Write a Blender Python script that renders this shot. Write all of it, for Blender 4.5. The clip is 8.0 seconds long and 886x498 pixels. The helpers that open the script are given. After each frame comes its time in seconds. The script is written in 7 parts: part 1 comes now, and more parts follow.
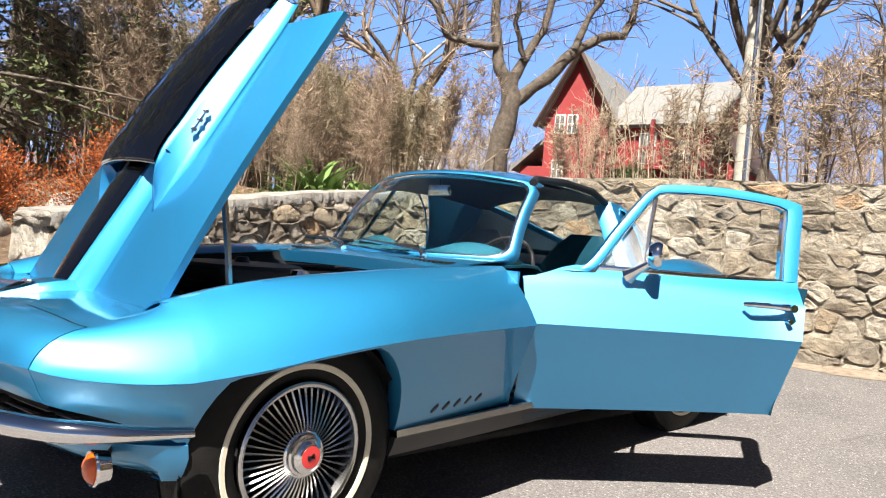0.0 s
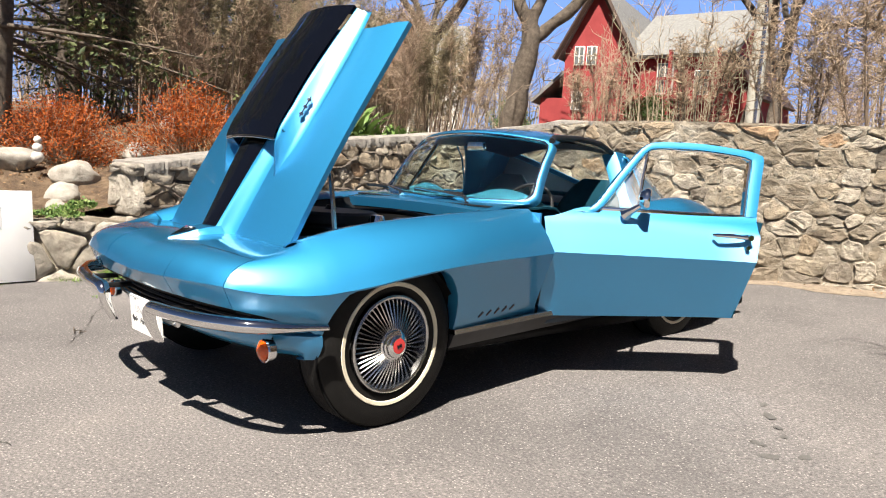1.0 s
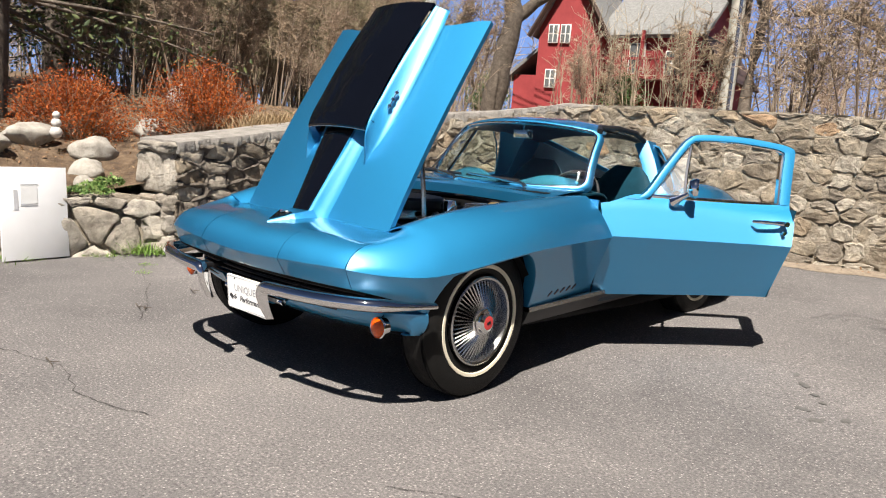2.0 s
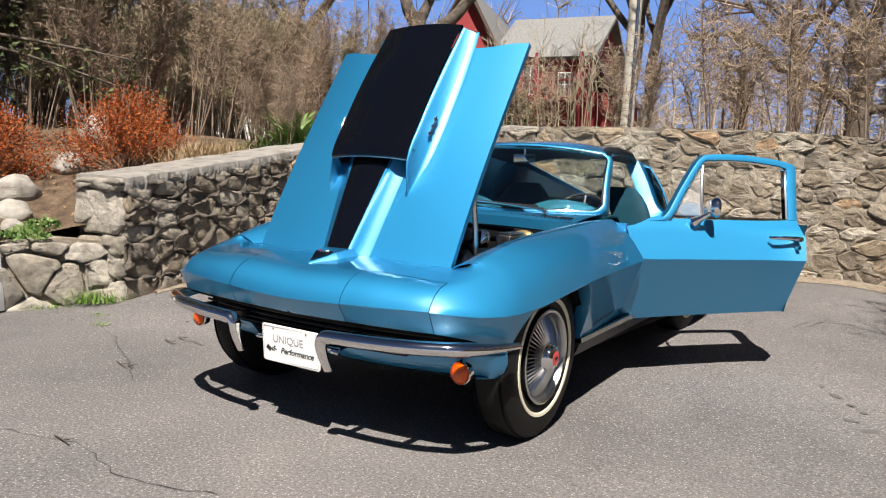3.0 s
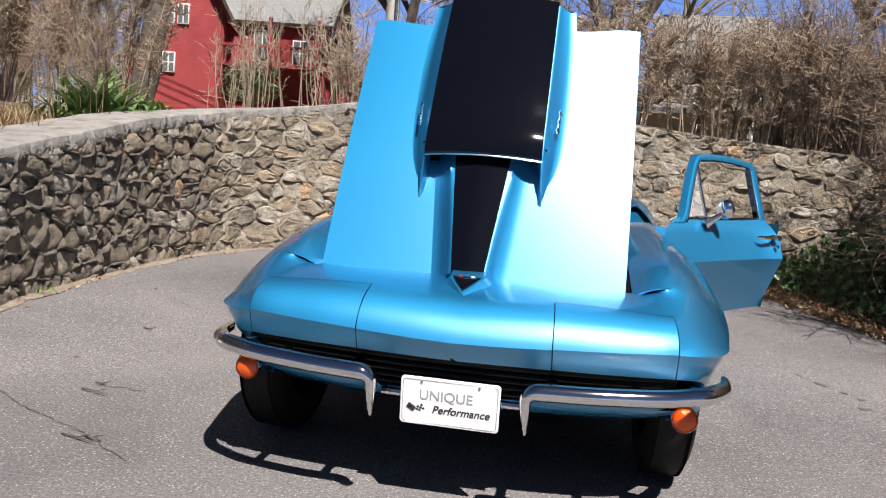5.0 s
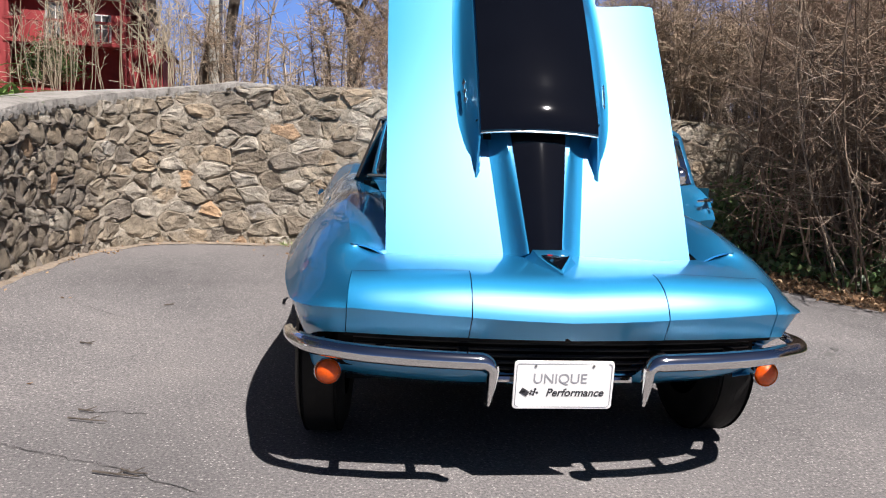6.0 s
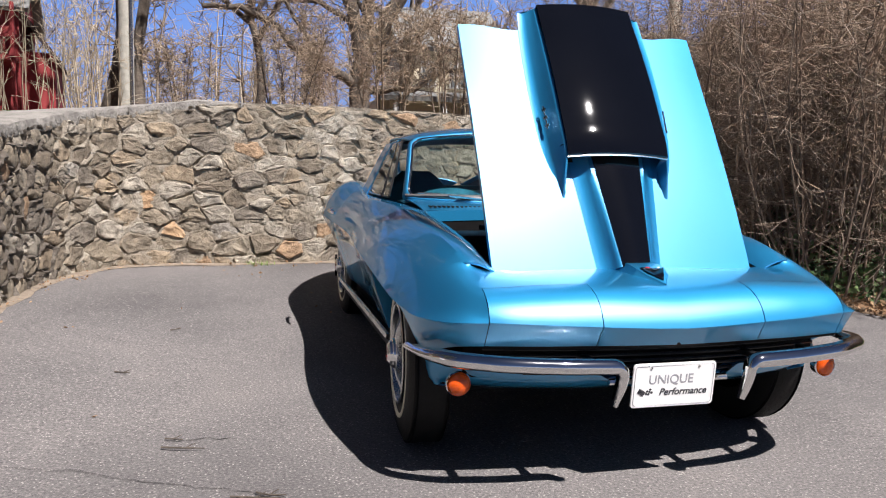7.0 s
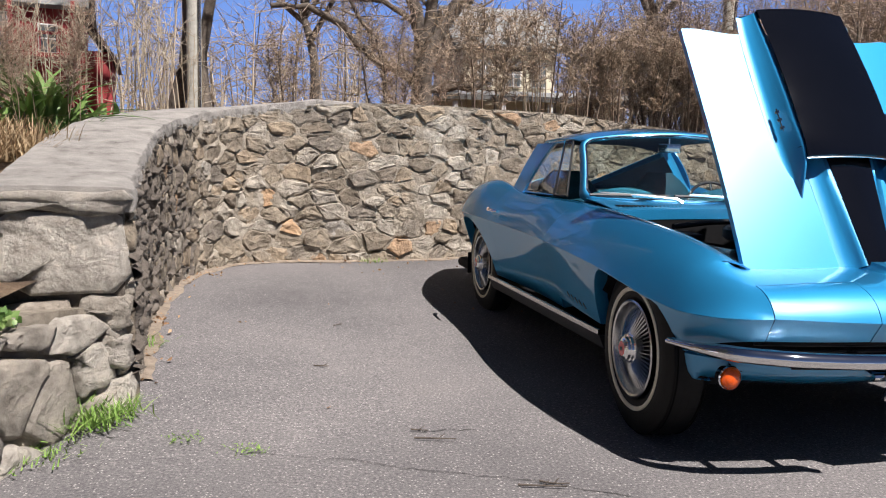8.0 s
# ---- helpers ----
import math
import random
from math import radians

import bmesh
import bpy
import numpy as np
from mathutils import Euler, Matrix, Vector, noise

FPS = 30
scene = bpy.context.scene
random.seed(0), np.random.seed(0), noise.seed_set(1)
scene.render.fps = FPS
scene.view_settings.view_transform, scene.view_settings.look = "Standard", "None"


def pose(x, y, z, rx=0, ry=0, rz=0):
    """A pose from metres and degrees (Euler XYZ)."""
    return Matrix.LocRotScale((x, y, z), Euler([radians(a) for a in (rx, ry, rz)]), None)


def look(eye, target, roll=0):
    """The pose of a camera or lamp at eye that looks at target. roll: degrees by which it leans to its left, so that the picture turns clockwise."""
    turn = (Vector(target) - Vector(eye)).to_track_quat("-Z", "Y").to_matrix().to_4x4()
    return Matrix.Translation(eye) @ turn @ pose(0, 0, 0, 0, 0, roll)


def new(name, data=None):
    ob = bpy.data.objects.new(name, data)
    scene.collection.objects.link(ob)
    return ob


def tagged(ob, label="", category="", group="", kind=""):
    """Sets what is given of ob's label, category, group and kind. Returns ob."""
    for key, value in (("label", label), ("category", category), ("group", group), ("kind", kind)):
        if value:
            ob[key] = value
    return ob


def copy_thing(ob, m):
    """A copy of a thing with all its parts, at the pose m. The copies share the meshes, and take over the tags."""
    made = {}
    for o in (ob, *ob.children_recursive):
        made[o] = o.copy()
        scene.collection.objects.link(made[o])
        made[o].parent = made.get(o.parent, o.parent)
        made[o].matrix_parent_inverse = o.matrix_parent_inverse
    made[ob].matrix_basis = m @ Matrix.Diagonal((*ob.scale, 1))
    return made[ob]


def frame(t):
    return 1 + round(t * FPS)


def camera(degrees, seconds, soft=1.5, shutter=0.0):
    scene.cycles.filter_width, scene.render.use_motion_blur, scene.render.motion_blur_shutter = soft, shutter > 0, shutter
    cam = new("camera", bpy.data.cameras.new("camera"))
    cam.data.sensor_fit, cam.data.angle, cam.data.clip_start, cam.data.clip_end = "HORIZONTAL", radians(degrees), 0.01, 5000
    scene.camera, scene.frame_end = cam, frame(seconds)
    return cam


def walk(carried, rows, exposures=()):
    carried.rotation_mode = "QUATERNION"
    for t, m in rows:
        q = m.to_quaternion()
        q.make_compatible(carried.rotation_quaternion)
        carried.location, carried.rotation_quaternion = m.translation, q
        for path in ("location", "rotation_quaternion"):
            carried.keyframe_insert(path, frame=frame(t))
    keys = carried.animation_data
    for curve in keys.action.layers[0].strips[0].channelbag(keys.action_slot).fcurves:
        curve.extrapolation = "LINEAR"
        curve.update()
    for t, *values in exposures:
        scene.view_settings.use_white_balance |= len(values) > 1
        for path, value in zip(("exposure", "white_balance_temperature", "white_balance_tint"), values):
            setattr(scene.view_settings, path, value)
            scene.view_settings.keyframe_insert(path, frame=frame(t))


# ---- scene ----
cam = camera(60.0, 8.0, soft=1.1)
PATH = [
    (0, (2.48, -1.206, 0.936), (1.061, 0.203, 0.915), 4.7),
    (0.5, (2.8, -1.556, 0.988), (1.394, -0.142, 0.828), 0.6),
    (1, (3.03, -1.894, 1.03), (1.591, -0.521, 0.82), 3.7),
    (1.5, (3.025, -2.31, 1.051), (1.587, -0.946, 0.786), 0.1),
    (1.7, (2.969, -2.384, 1.074), (1.545, -1.008, 0.796), 2.7),
    (2.8, (2.272, -2.715, 1.055), (1.13, -1.086, 0.851), 2.8),
    (3, (2.112, -2.771, 1.051), (1.008, -1.114, 0.856), 2.7),
    (3.5, (1.655, -2.815, 1.034), (0.672, -1.083, 0.844), 3.1),
    (4, (1.237, -2.856, 1.039), (0.497, -1.006, 0.869), 2.4),
    (4.5, (0.82, -2.868, 1.039), (0.285, -0.948, 0.867), 2.9),
    (4.7, (0.611, -2.878, 1.082), (0.144, -0.943, 0.887), 4.0),
    (5.8, (-0.426, -2.856, 1.035), (-0.29, -0.877, 0.782), 1.9),
    (6, (-0.6, -2.824, 1.033), (-0.399, -0.851, 0.781), 2.1),
    (6.5, (-0.988, -2.839, 1.033), (-0.592, -0.889, 0.826), -0.3),
    (7, (-1.377, -2.854, 1.057), (-0.877, -0.93, 0.841), 1.3),
    (7.5, (-1.816, -2.804, 1.063), (-1.393, -0.861, 0.851), 3.6),
    (8, (-2.249, -2.736, 1.049), (-1.782, -0.804, 0.826), 1.4),
]
walk(cam, [(t, look(eye, target, roll)) for t, eye, target, roll in PATH],
     [(0.0, 1.64, 6700, 11), (0.5, 1.53, 6800, 12), (1.0, 1.38, 6850, 12), (1.5, 1.22, 6750, 12), (3.0, 0.97, 6600, 12), (4.5, 0.94, 6300, 14), (8.0, 0.90, 6250, 16)])

# ---- world and sun ----
SUN_TO = Vector((0.31, -0.55, 1.0)).normalized()
world = bpy.data.worlds.new("sky")
scene.world = world
world.use_nodes = True
wn = world.node_tree.nodes
sky = wn.new("ShaderNodeTexSky")
sky.sky_type = 'NISHITA'
sky.sun_disc = False
sky.sun_elevation = math.asin(SUN_TO.z)
sky.sun_rotation = math.atan2(SUN_TO.x, SUN_TO.y)
sky.altitude = 100
sky.air_density = 0.25
sky.dust_density = 0.2
sky.ozone_density = 2.0
world.node_tree.links.new(sky.outputs[0], wn["Background"].inputs[0])
wn["Background"].inputs[1].default_value = 0.041


def backdrop():
    """Pale blue sky low over the far woods, behind everything."""
    m = bpy.data.materials.new("far_sky")
    m.use_nodes = True
    n, l = m.node_tree.nodes, m.node_tree.links
    n.remove(n["Principled BSDF"])
    em = n.new("ShaderNodeEmission")
    tc, sp, r = n.new("ShaderNodeTexCoord"), n.new("ShaderNodeSeparateXYZ"), n.new("ShaderNodeValToRGB")
    l.new(tc.outputs["Generated"], sp.inputs[0])
    l.new(sp.outputs["Z"], r.inputs[0])
    r.color_ramp.elements.new(0.4)
    for k, c in enumerate(((0.17, 0.25, 0.42, 1), (0.11, 0.20, 0.44, 1), (0.06, 0.15, 0.40, 1))):
        r.color_ramp.elements[k].color = c
    l.new(r.outputs[0], em.inputs[0])
    l.new(em.outputs[0], n["Material Output"].inputs[0])
    vs, fs = [], []
    for i in range(61):
        an = radians(-84 + 160 * i / 60)
        for k in range(7):
            el = radians(-1 + 4.6 * k)
            vs.append((480 * math.sin(an) * math.cos(el), 480 * math.cos(an) * math.cos(el), 480 * math.sin(el)))
    for i in range(60):
        for k in range(6):
            a = i * 7 + k
            fs.append((a, a + 1, a + 8, a + 7))
    me = bpy.data.meshes.new("backdrop")
    me.from_pydata(vs, [], fs)
    me.materials.append(m)
    me.polygons.foreach_set("use_smooth", [True] * len(me.polygons))
    tagged(new("backdrop", me), "clear blue sky low over distant woods", "sky", kind="structure")


backdrop()
sun = new("sun", bpy.data.lights.new("sun", 'SUN'))
sun.data.energy = 5.0
sun.data.angle = radians(0.53)
sun.data.color = (1.0, 0.955, 0.88)
sun.matrix_world = look(SUN_TO * 40, (0, 0, 0))


# ---- materials ----
def mat_base(name):
    m = bpy.data.materials.new(name)
    m.use_nodes = True
    return m, m.node_tree.nodes, m.node_tree.links, m.node_tree.nodes["Principled BSDF"]


def ramp_of(nodes, stops):
    r = nodes.new("ShaderNodeValToRGB")
    while len(r.color_ramp.elements) < len(stops):
        r.color_ramp.elements.new(0.5)
    for e, (p, c) in zip(r.color_ramp.elements, stops):
        e.position, e.color = p, (*c, 1)
    return r


def noise_of(nodes, links, scale, detail=4, rough=0.55, space="Object"):
    tc = nodes.new("ShaderNodeTexCoord")
    n = nodes.new("ShaderNodeTexNoise")
    n.inputs["Scale"].default_value, n.inputs["Detail"].default_value, n.inputs["Roughness"].default_value = scale, detail, rough
    links.new(tc.outputs[space], n.inputs["Vector"])
    return n


def add_bump(nodes, links, b, sock, strength, dist):
    bp = nodes.new("ShaderNodeBump")
    bp.inputs["Strength"].default_value, bp.inputs["Distance"].default_value = strength, dist
    links.new(sock, bp.inputs["Height"])
    links.new(bp.outputs[0], b.inputs["Normal"])


def plain(name, col, rough=0.5, metal=0.0, var=0.12, scale=6.0, bump=0.0, coat=0.0, spec=0.5):
    """A material whose colour drifts softly round one base colour."""
    m, n, l, b = mat_base(name)
    tex = noise_of(n, l, scale, 6)
    r = ramp_of(n, [(0.3, [c * (1 - var) for c in col]), (0.7, [min(1, c * (1 + var)) for c in col])])
    l.new(tex.outputs[0], r.inputs[0])
    l.new(r.outputs[0], b.inputs["Base Color"])
    b.inputs["Roughness"].default_value, b.inputs["Metallic"].default_value = rough, metal
    b.inputs["Coat Weight"].default_value = coat
    b.inputs["Coat Roughness"].default_value = 0.04
    b.inputs["Specular IOR Level"].default_value = spec
    if bump:
        t2 = noise_of(n, l, scale * 8, 5)
        add_bump(n, l, b, t2.outputs[0], bump, 0.01)
    return m


def flake_paint(name, col):
    """Metallic paint: a broad lobe of blue flakes with a soft end, a pale sparkle lobe, and clear gloss over both."""
    m, n, l, b = mat_base(name)
    tex = noise_of(n, l, 900, 2)
    r = ramp_of(n, [(0.3, [c * 0.86 for c in col]), (0.7, [c * 1.14 for c in col])])
    l.new(tex.outputs[0], r.inputs[0])
    l.new(r.outputs[0], b.inputs["Base Color"])
    dust = noise_of(n, l, 5, 6)
    rr = ramp_of(n, [(0.35, [0.40] * 3), (0.75, [0.47] * 3)])
    l.new(dust.outputs[0], rr.inputs[0])
    l.new(rr.outputs[0], b.inputs["Roughness"])
    b.inputs["Metallic"].default_value = 0.5
    b.inputs["Specular IOR Level"].default_value = 0.0
    flakes, sparkle, clear = (n.new("ShaderNodeBsdfAnisotropic") for _ in range(3))
    for node, rough in ((flakes, 0.68), (sparkle, 0.43), (clear, 0.05)):
        node.distribution = 'BECKMANN'
        node.inputs["Roughness"].default_value = rough
    l.new(r.outputs[0], flakes.inputs["Color"])
    sparkle.inputs["Color"].default_value = (0.90, 0.97, 1.0, 1)
    clear.inputs["Color"].default_value = (1, 1, 1, 1)
    wave = noise_of(n, l, 7, 2)
    bp = n.new("ShaderNodeBump")
    bp.inputs["Strength"].default_value, bp.inputs["Distance"].default_value = 0.02, 0.01
    l.new(wave.outputs[0], bp.inputs["Height"])
    l.new(bp.outputs[0], clear.inputs["Normal"])
    edge = n.new("ShaderNodeFresnel")
    edge.inputs["IOR"].default_value = 1.45
    last = b.outputs[0]
    for amount, node in ((0.56, flakes), (0.058, sparkle), (None, clear)):
        mixed = n.new("ShaderNodeMixShader")
        if amount is None:
            l.new(edge.outputs[0], mixed.inputs[0])
        else:
            mixed.inputs[0].default_value = amount
        l.new(last, mixed.inputs[1])
        l.new(node.outputs[0], mixed.inputs[2])
        last = mixed.outputs[0]
    l.new(last, n["Material Output"].inputs[0])
    return m


def glass_of(name, col=(0.9, 0.97, 0.95), rough=0.0):
    m, n, l, b = mat_base(name)
    b.inputs["Base Color"].default_value = (*col, 1)
    b.inputs["Roughness"].default_value = rough
    b.inputs["Transmission Weight"].default_value = 1.0
    b.inputs["IOR"].default_value = 1.45
    return m


def glare_glass(name):
    """Clear glass under a thin pale veil that paints in a bright reflection."""
    m, n, l, b = mat_base(name)
    b.inputs["Base Color"].default_value = (0.8, 0.82, 0.82, 1)
    b.inputs["Roughness"].default_value = 0.2
    clear, mixed = n.new("ShaderNodeBsdfTransparent"), n.new("ShaderNodeMixShader")
    veil = noise_of(n, l, 9, 5)
    r = ramp_of(n, [(0.3, [0.05] * 3), (0.7, [0.15] * 3)])
    l.new(veil.outputs[0], r.inputs[0])
    l.new(r.outputs[0], mixed.inputs[0])
    l.new(clear.outputs[0], mixed.inputs[1])
    l.new(b.outputs[0], mixed.inputs[2])
    l.new(mixed.outputs[0], n["Material Output"].inputs[0])
    return m


def stone_mat(name, per_object, pale=False):
    m, n, l, b = mat_base(name)
    if per_object:
        src = n.new("ShaderNodeObjectInfo").outputs["Random"]
    else:
        src = n.new("ShaderNodeNewGeometry").outputs["Random Per Island"]
    hue = ramp_of(n, [(0.0, (0.22, 0.18, 0.132)), (0.14, (0.32, 0.272, 0.205)), (0.30, (0.26, 0.215, 0.158)), (0.42, (0.42, 0.372, 0.30)),
                      (0.54, (0.29, 0.24, 0.175)), (0.68, (0.24, 0.205, 0.162)), (0.80, (0.34, 0.268, 0.185)), (0.88, (0.38, 0.336, 0.27)), (0.975, (0.40, 0.27, 0.165))])
    if pale:
        for e in hue.color_ramp.elements:
            c = e.color
            e.color = (c[0] * 0.55 + 0.22, c[1] * 0.55 + 0.205, c[2] * 0.55 + 0.18, 1)
    hue.color_ramp.interpolation = 'CONSTANT'
    l.new(src, hue.inputs[0])
    big = noise_of(n, l, 9, 8, 0.65)
    r1 = ramp_of(n, [(0.3, (0.45, 0.43, 0.41)), (0.52, (1, 1, 1)), (0.72, (1.45, 1.42, 1.38))])
    l.new(big.outputs[0], r1.inputs[0])
    mx = n.new("ShaderNodeMix")
    mx.data_type, mx.blend_type = 'RGBA', 'MULTIPLY'
    mx.inputs[0].default_value = 1.0
    l.new(hue.outputs[0], mx.inputs[6])
    l.new(r1.outputs[0], mx.inputs[7])
    l.new(mx.outputs[2], b.inputs["Base Color"])
    b.inputs["Roughness"].default_value = 0.92
    fine = noise_of(n, l, 26, 9, 0.72)
    add_bump(n, l, b, fine.outputs[0], 1.0, 0.035)
    return m


def mottled(name, stops, scale, rough=0.9, bump=0.5, bdist=0.02, bscale=60):
    m, n, l, b = mat_base(name)
    tex = noise_of(n, l, scale, 9, 0.68)
    r = ramp_of(n, stops)
    l.new(tex.outputs[0], r.inputs[0])
    l.new(r.outputs[0], b.inputs["Base Color"])
    b.inputs["Roughness"].default_value = rough
    t2 = noise_of(n, l, bscale, 8, 0.7)
    add_bump(n, l, b, t2.outputs[0], bump, bdist)
    return m


def island_mat(name, cols, rough=0.7, trans=0.0):
    m, n, l, b = mat_base(name)
    src = n.new("ShaderNodeNewGeometry").outputs["Random Per Island"]
    r = ramp_of(n, [(i / max(1, len(cols) - 1), c) for i, c in enumerate(cols)])
    l.new(src, r.inputs[0])
    l.new(r.outputs[0], b.inputs["Base Color"])
    b.inputs["Roughness"].default_value = rough
    b.inputs["Specular IOR Level"].default_value = 0.3
    if trans:
        t = n.new("ShaderNodeBsdfTranslucent")
        l.new(r.outputs[0], t.inputs[0])
        ms = n.new("ShaderNodeMixShader")
        ms.inputs[0].default_value = trans
        out = n["Material Output"]
        l.new(b.outputs[0], ms.inputs[1])
        l.new(t.outputs[0], ms.inputs[2])
        l.new(ms.outputs[0], out.inputs[0])
    return m


def asphalt_mat():
    m, n, l, b = mat_base("asphalt")
    broad = noise_of(n, l, 0.55, 7, 0.6)
    speck = noise_of(n, l, 85, 3, 0.8)
    r1 = ramp_of(n, [(0.3, (0.087, 0.081, 0.080)), (0.46, (0.131, 0.122, 0.119)), (0.6, (0.162, 0.150, 0.145)), (0.75, (0.208, 0.190, 0.177))])
    r2 = ramp_of(n, [(0.30, (0.35, 0.35, 0.36)), (0.46, (0.86, 0.86, 0.86)), (0.57, (1.1, 1.1, 1.1)), (0.68, (2.1, 2.04, 1.95))])
    l.new(broad.outputs[0], r1.inputs[0])
    l.new(speck.outputs[0], r2.inputs[0])
    mx = n.new("ShaderNodeMix")
    mx.data_type, mx.blend_type = 'RGBA', 'MULTIPLY'
    mx.inputs[0].default_value = 1.0
    l.new(r1.outputs[0], mx.inputs[6])
    l.new(r2.outputs[0], mx.inputs[7])
    l.new(mx.outputs[2], b.inputs["Base Color"])
    b.inputs["Roughness"].default_value = 0.88
    grit = n.new("ShaderNodeTexVoronoi")
    grit.inputs["Scale"].default_value = 72
    tc = n.new("ShaderNodeTexCoord")
    l.new(tc.outputs["Object"], grit.inputs["Vector"])
    pick = ramp_of(n, [(0.16, (1, 1, 1)), (0.30, (0, 0, 0))])
    l.new(grit.outputs["Distance"], pick.inputs[0])
    chance = n.new("ShaderNodeMath")
    chance.operation = 'GREATER_THAN'
    chance.inputs[1].default_value = 0.62
    l.new(grit.outputs["Color"], chance.inputs[0])
    both = n.new("ShaderNodeMath")
    both.operation = 'MULTIPLY'
    l.new(pick.outputs[0], both.inputs[0])
    l.new(chance.outputs[0], both.inputs[1])
    chip = n.new("ShaderNodeMix")
    chip.data_type = 'RGBA'
    l.new(both.outputs[0], chip.inputs[0])
    l.new(mx.outputs[2], chip.inputs[6])
    chip.inputs[7].default_value = (0.38, 0.36, 0.33, 1)
    l.new(chip.outputs[2], b.inputs["Base Color"])
    add_bump(n, l, b, speck.outputs[0], 0.6, 0.012)
    return m


BLUE = flake_paint("blue_metallic_paint", (0.022, 0.240, 0.475))
BLACKP = plain("black_gloss_paint", (0.0025, 0.003, 0.005), 0.03, 0.0, 0.1, 5, spec=0.5)
CHROME = plain("chrome", (0.78, 0.78, 0.78), 0.06, 1.0, 0.03, 4)
STEEL = plain("brushed_steel", (0.55, 0.55, 0.54), 0.26, 1.0, 0.08, 20)
RUBBER = plain("tyre_rubber", (0.009, 0.0087, 0.0083), 0.6, 0, 0.2, 30, 0.2, spec=0.2)
CREAM = plain("whitewall_cream", (0.70, 0.64, 0.50), 0.6, 0, 0.06, 30)
DARK = plain("black_underside", (0.006, 0.006, 0.0065), 0.8, 0, 0.3, 8, spec=0.15)
BLACKTRIM = plain("black_trim", (0.010, 0.010, 0.011), 0.5, 0, 0.2, 15, spec=0.3)
GREYTRIM = plain("grey_sill_metal", (0.035, 0.035, 0.037), 0.5, 0.2, 0.15, 15)
VINYL = plain("blue_vinyl", (0.003, 0.036, 0.056), 0.6, 0, 0.12, 20, 0.15, 0.0, 0.12)
DARKVINYL = plain("dark_blue_vinyl", (0.012, 0.03, 0.05), 0.5, 0, 0.15, 20, 0.15)
GLASS = glass_of("window_glass")
GLAREGLASS = glare_glass("glare_glass")
AMBER = plain("amber_lens", (0.68, 0.085, 0.002), 0.15, 0, 0.15, 90, 0.2, 0.3)
REDP = plain("red_enamel", (0.55, 0.03, 0.03), 0.25, 0, 0.05, 8, 0, 0.6)
WHITEP = plain("white_plate", (0.80, 0.80, 0.78), 0.4, 0, 0.03, 10)
INK = plain("dark_ink", (0.03, 0.03, 0.035), 0.5, 0, 0.1, 10)
GREYINK = plain("grey_ink", (0.30, 0.30, 0.32), 0.5, 0, 0.1, 10)
GOLD = plain("gold_cadmium_plate", (0.50, 0.36, 0.17), 0.35, 0.8, 0.15, 20)
PALEINK = plain("pale_grey_ink", (0.55, 0.55, 0.56), 0.5, 0, 0.1, 10)
ENGINE = plain("engine_paint", (0.02, 0.018, 0.016), 0.5, 0.2, 0.3, 20)
BOARD = plain("white_foam_board", (0.82, 0.82, 0.82), 0.55, 0, 0.03, 5)
ASPHALT = asphalt_mat()
STAIN = mottled("oil_stain", [(0.3, (0.075, 0.072, 0.068)), (0.7, (0.12, 0.114, 0.107))], 30, 0.7, 0.3, 0.01)
DIRT = mottled("sandy_soil", [(0.3, (0.16, 0.125, 0.09)), (0.5, (0.25, 0.20, 0.148)), (0.72, (0.34, 0.28, 0.215))], 14, 0.97, 0.9, 0.02, 60)
CRACK = mottled("asphalt_crack", [(0.3, (0.025, 0.024, 0.022)), (0.7, (0.06, 0.056, 0.05))], 40, 0.95, 0.3, 0.01)
STONE = stone_mat("fieldstone", True)
STONEJ = stone_mat("fieldstone_far", False)
PALESTONE = stone_mat("pale_fieldstone", True, True)
ORANGESTONE = mottled("orange_fieldstone", [(0.3, (0.36, 0.22, 0.12)), (0.5, (0.50, 0.33, 0.19)), (0.72, (0.56, 0.42, 0.28))], 9, 0.92, 1.0, 0.03, 26)
BROWNSTONE = mottled("brown_fieldstone", [(0.3, (0.13, 0.105, 0.08)), (0.5, (0.22, 0.18, 0.135)), (0.72, (0.30, 0.25, 0.19))], 9, 0.92, 1.0, 0.03, 26)
MORTAR = mottled("mortar", [(0.3, (0.17, 0.142, 0.105)), (0.48, (0.29, 0.248, 0.19)), (0.7, (0.42, 0.37, 0.295))], 6, 0.95, 1.0, 0.03, 30)
# weathered grey mortar, its colour darkened further for grazing light and shaded crevices
SHADEDOLDMORTAR = mottled("weathered_shaded_mortar", [(0.3, (0.068, 0.055, 0.043)), (0.5, (0.128, 0.106, 0.084)), (0.72, (0.216, 0.186, 0.151))], 9, 0.95, 1.0, 0.03, 34)
CAPSTONE = mottled("concrete_cap", [(0.28, (0.130, 0.120, 0.106)), (0.45, (0.260, 0.242, 0.217)), (0.6, (0.332, 0.309, 0.277)), (0.78, (0.429, 0.403, 0.361))], 7, 0.93, 0.9, 0.03, 34)
BOULDER = mottled("boulder", [(0.28, (0.20, 0.175, 0.145)), (0.5, (0.36, 0.335, 0.29)), (0.75, (0.46, 0.43, 0.38))], 8, 0.9, 0.8, 0.02, 40)
SOIL = mottled("leaf_mulch", [(0.3, (0.07, 0.045, 0.028)), (0.5, (0.16, 0.105, 0.062)), (0.72, (0.30, 0.21, 0.13))], 9, 0.98, 1.0, 0.05, 40)
BARK = mottled("bark", [(0.3, (0.055, 0.044, 0.035)), (0.55, (0.125, 0.100, 0.077)), (0.8, (0.20, 0.168, 0.134))], 12, 0.95, 1.0, 0.03, 30)
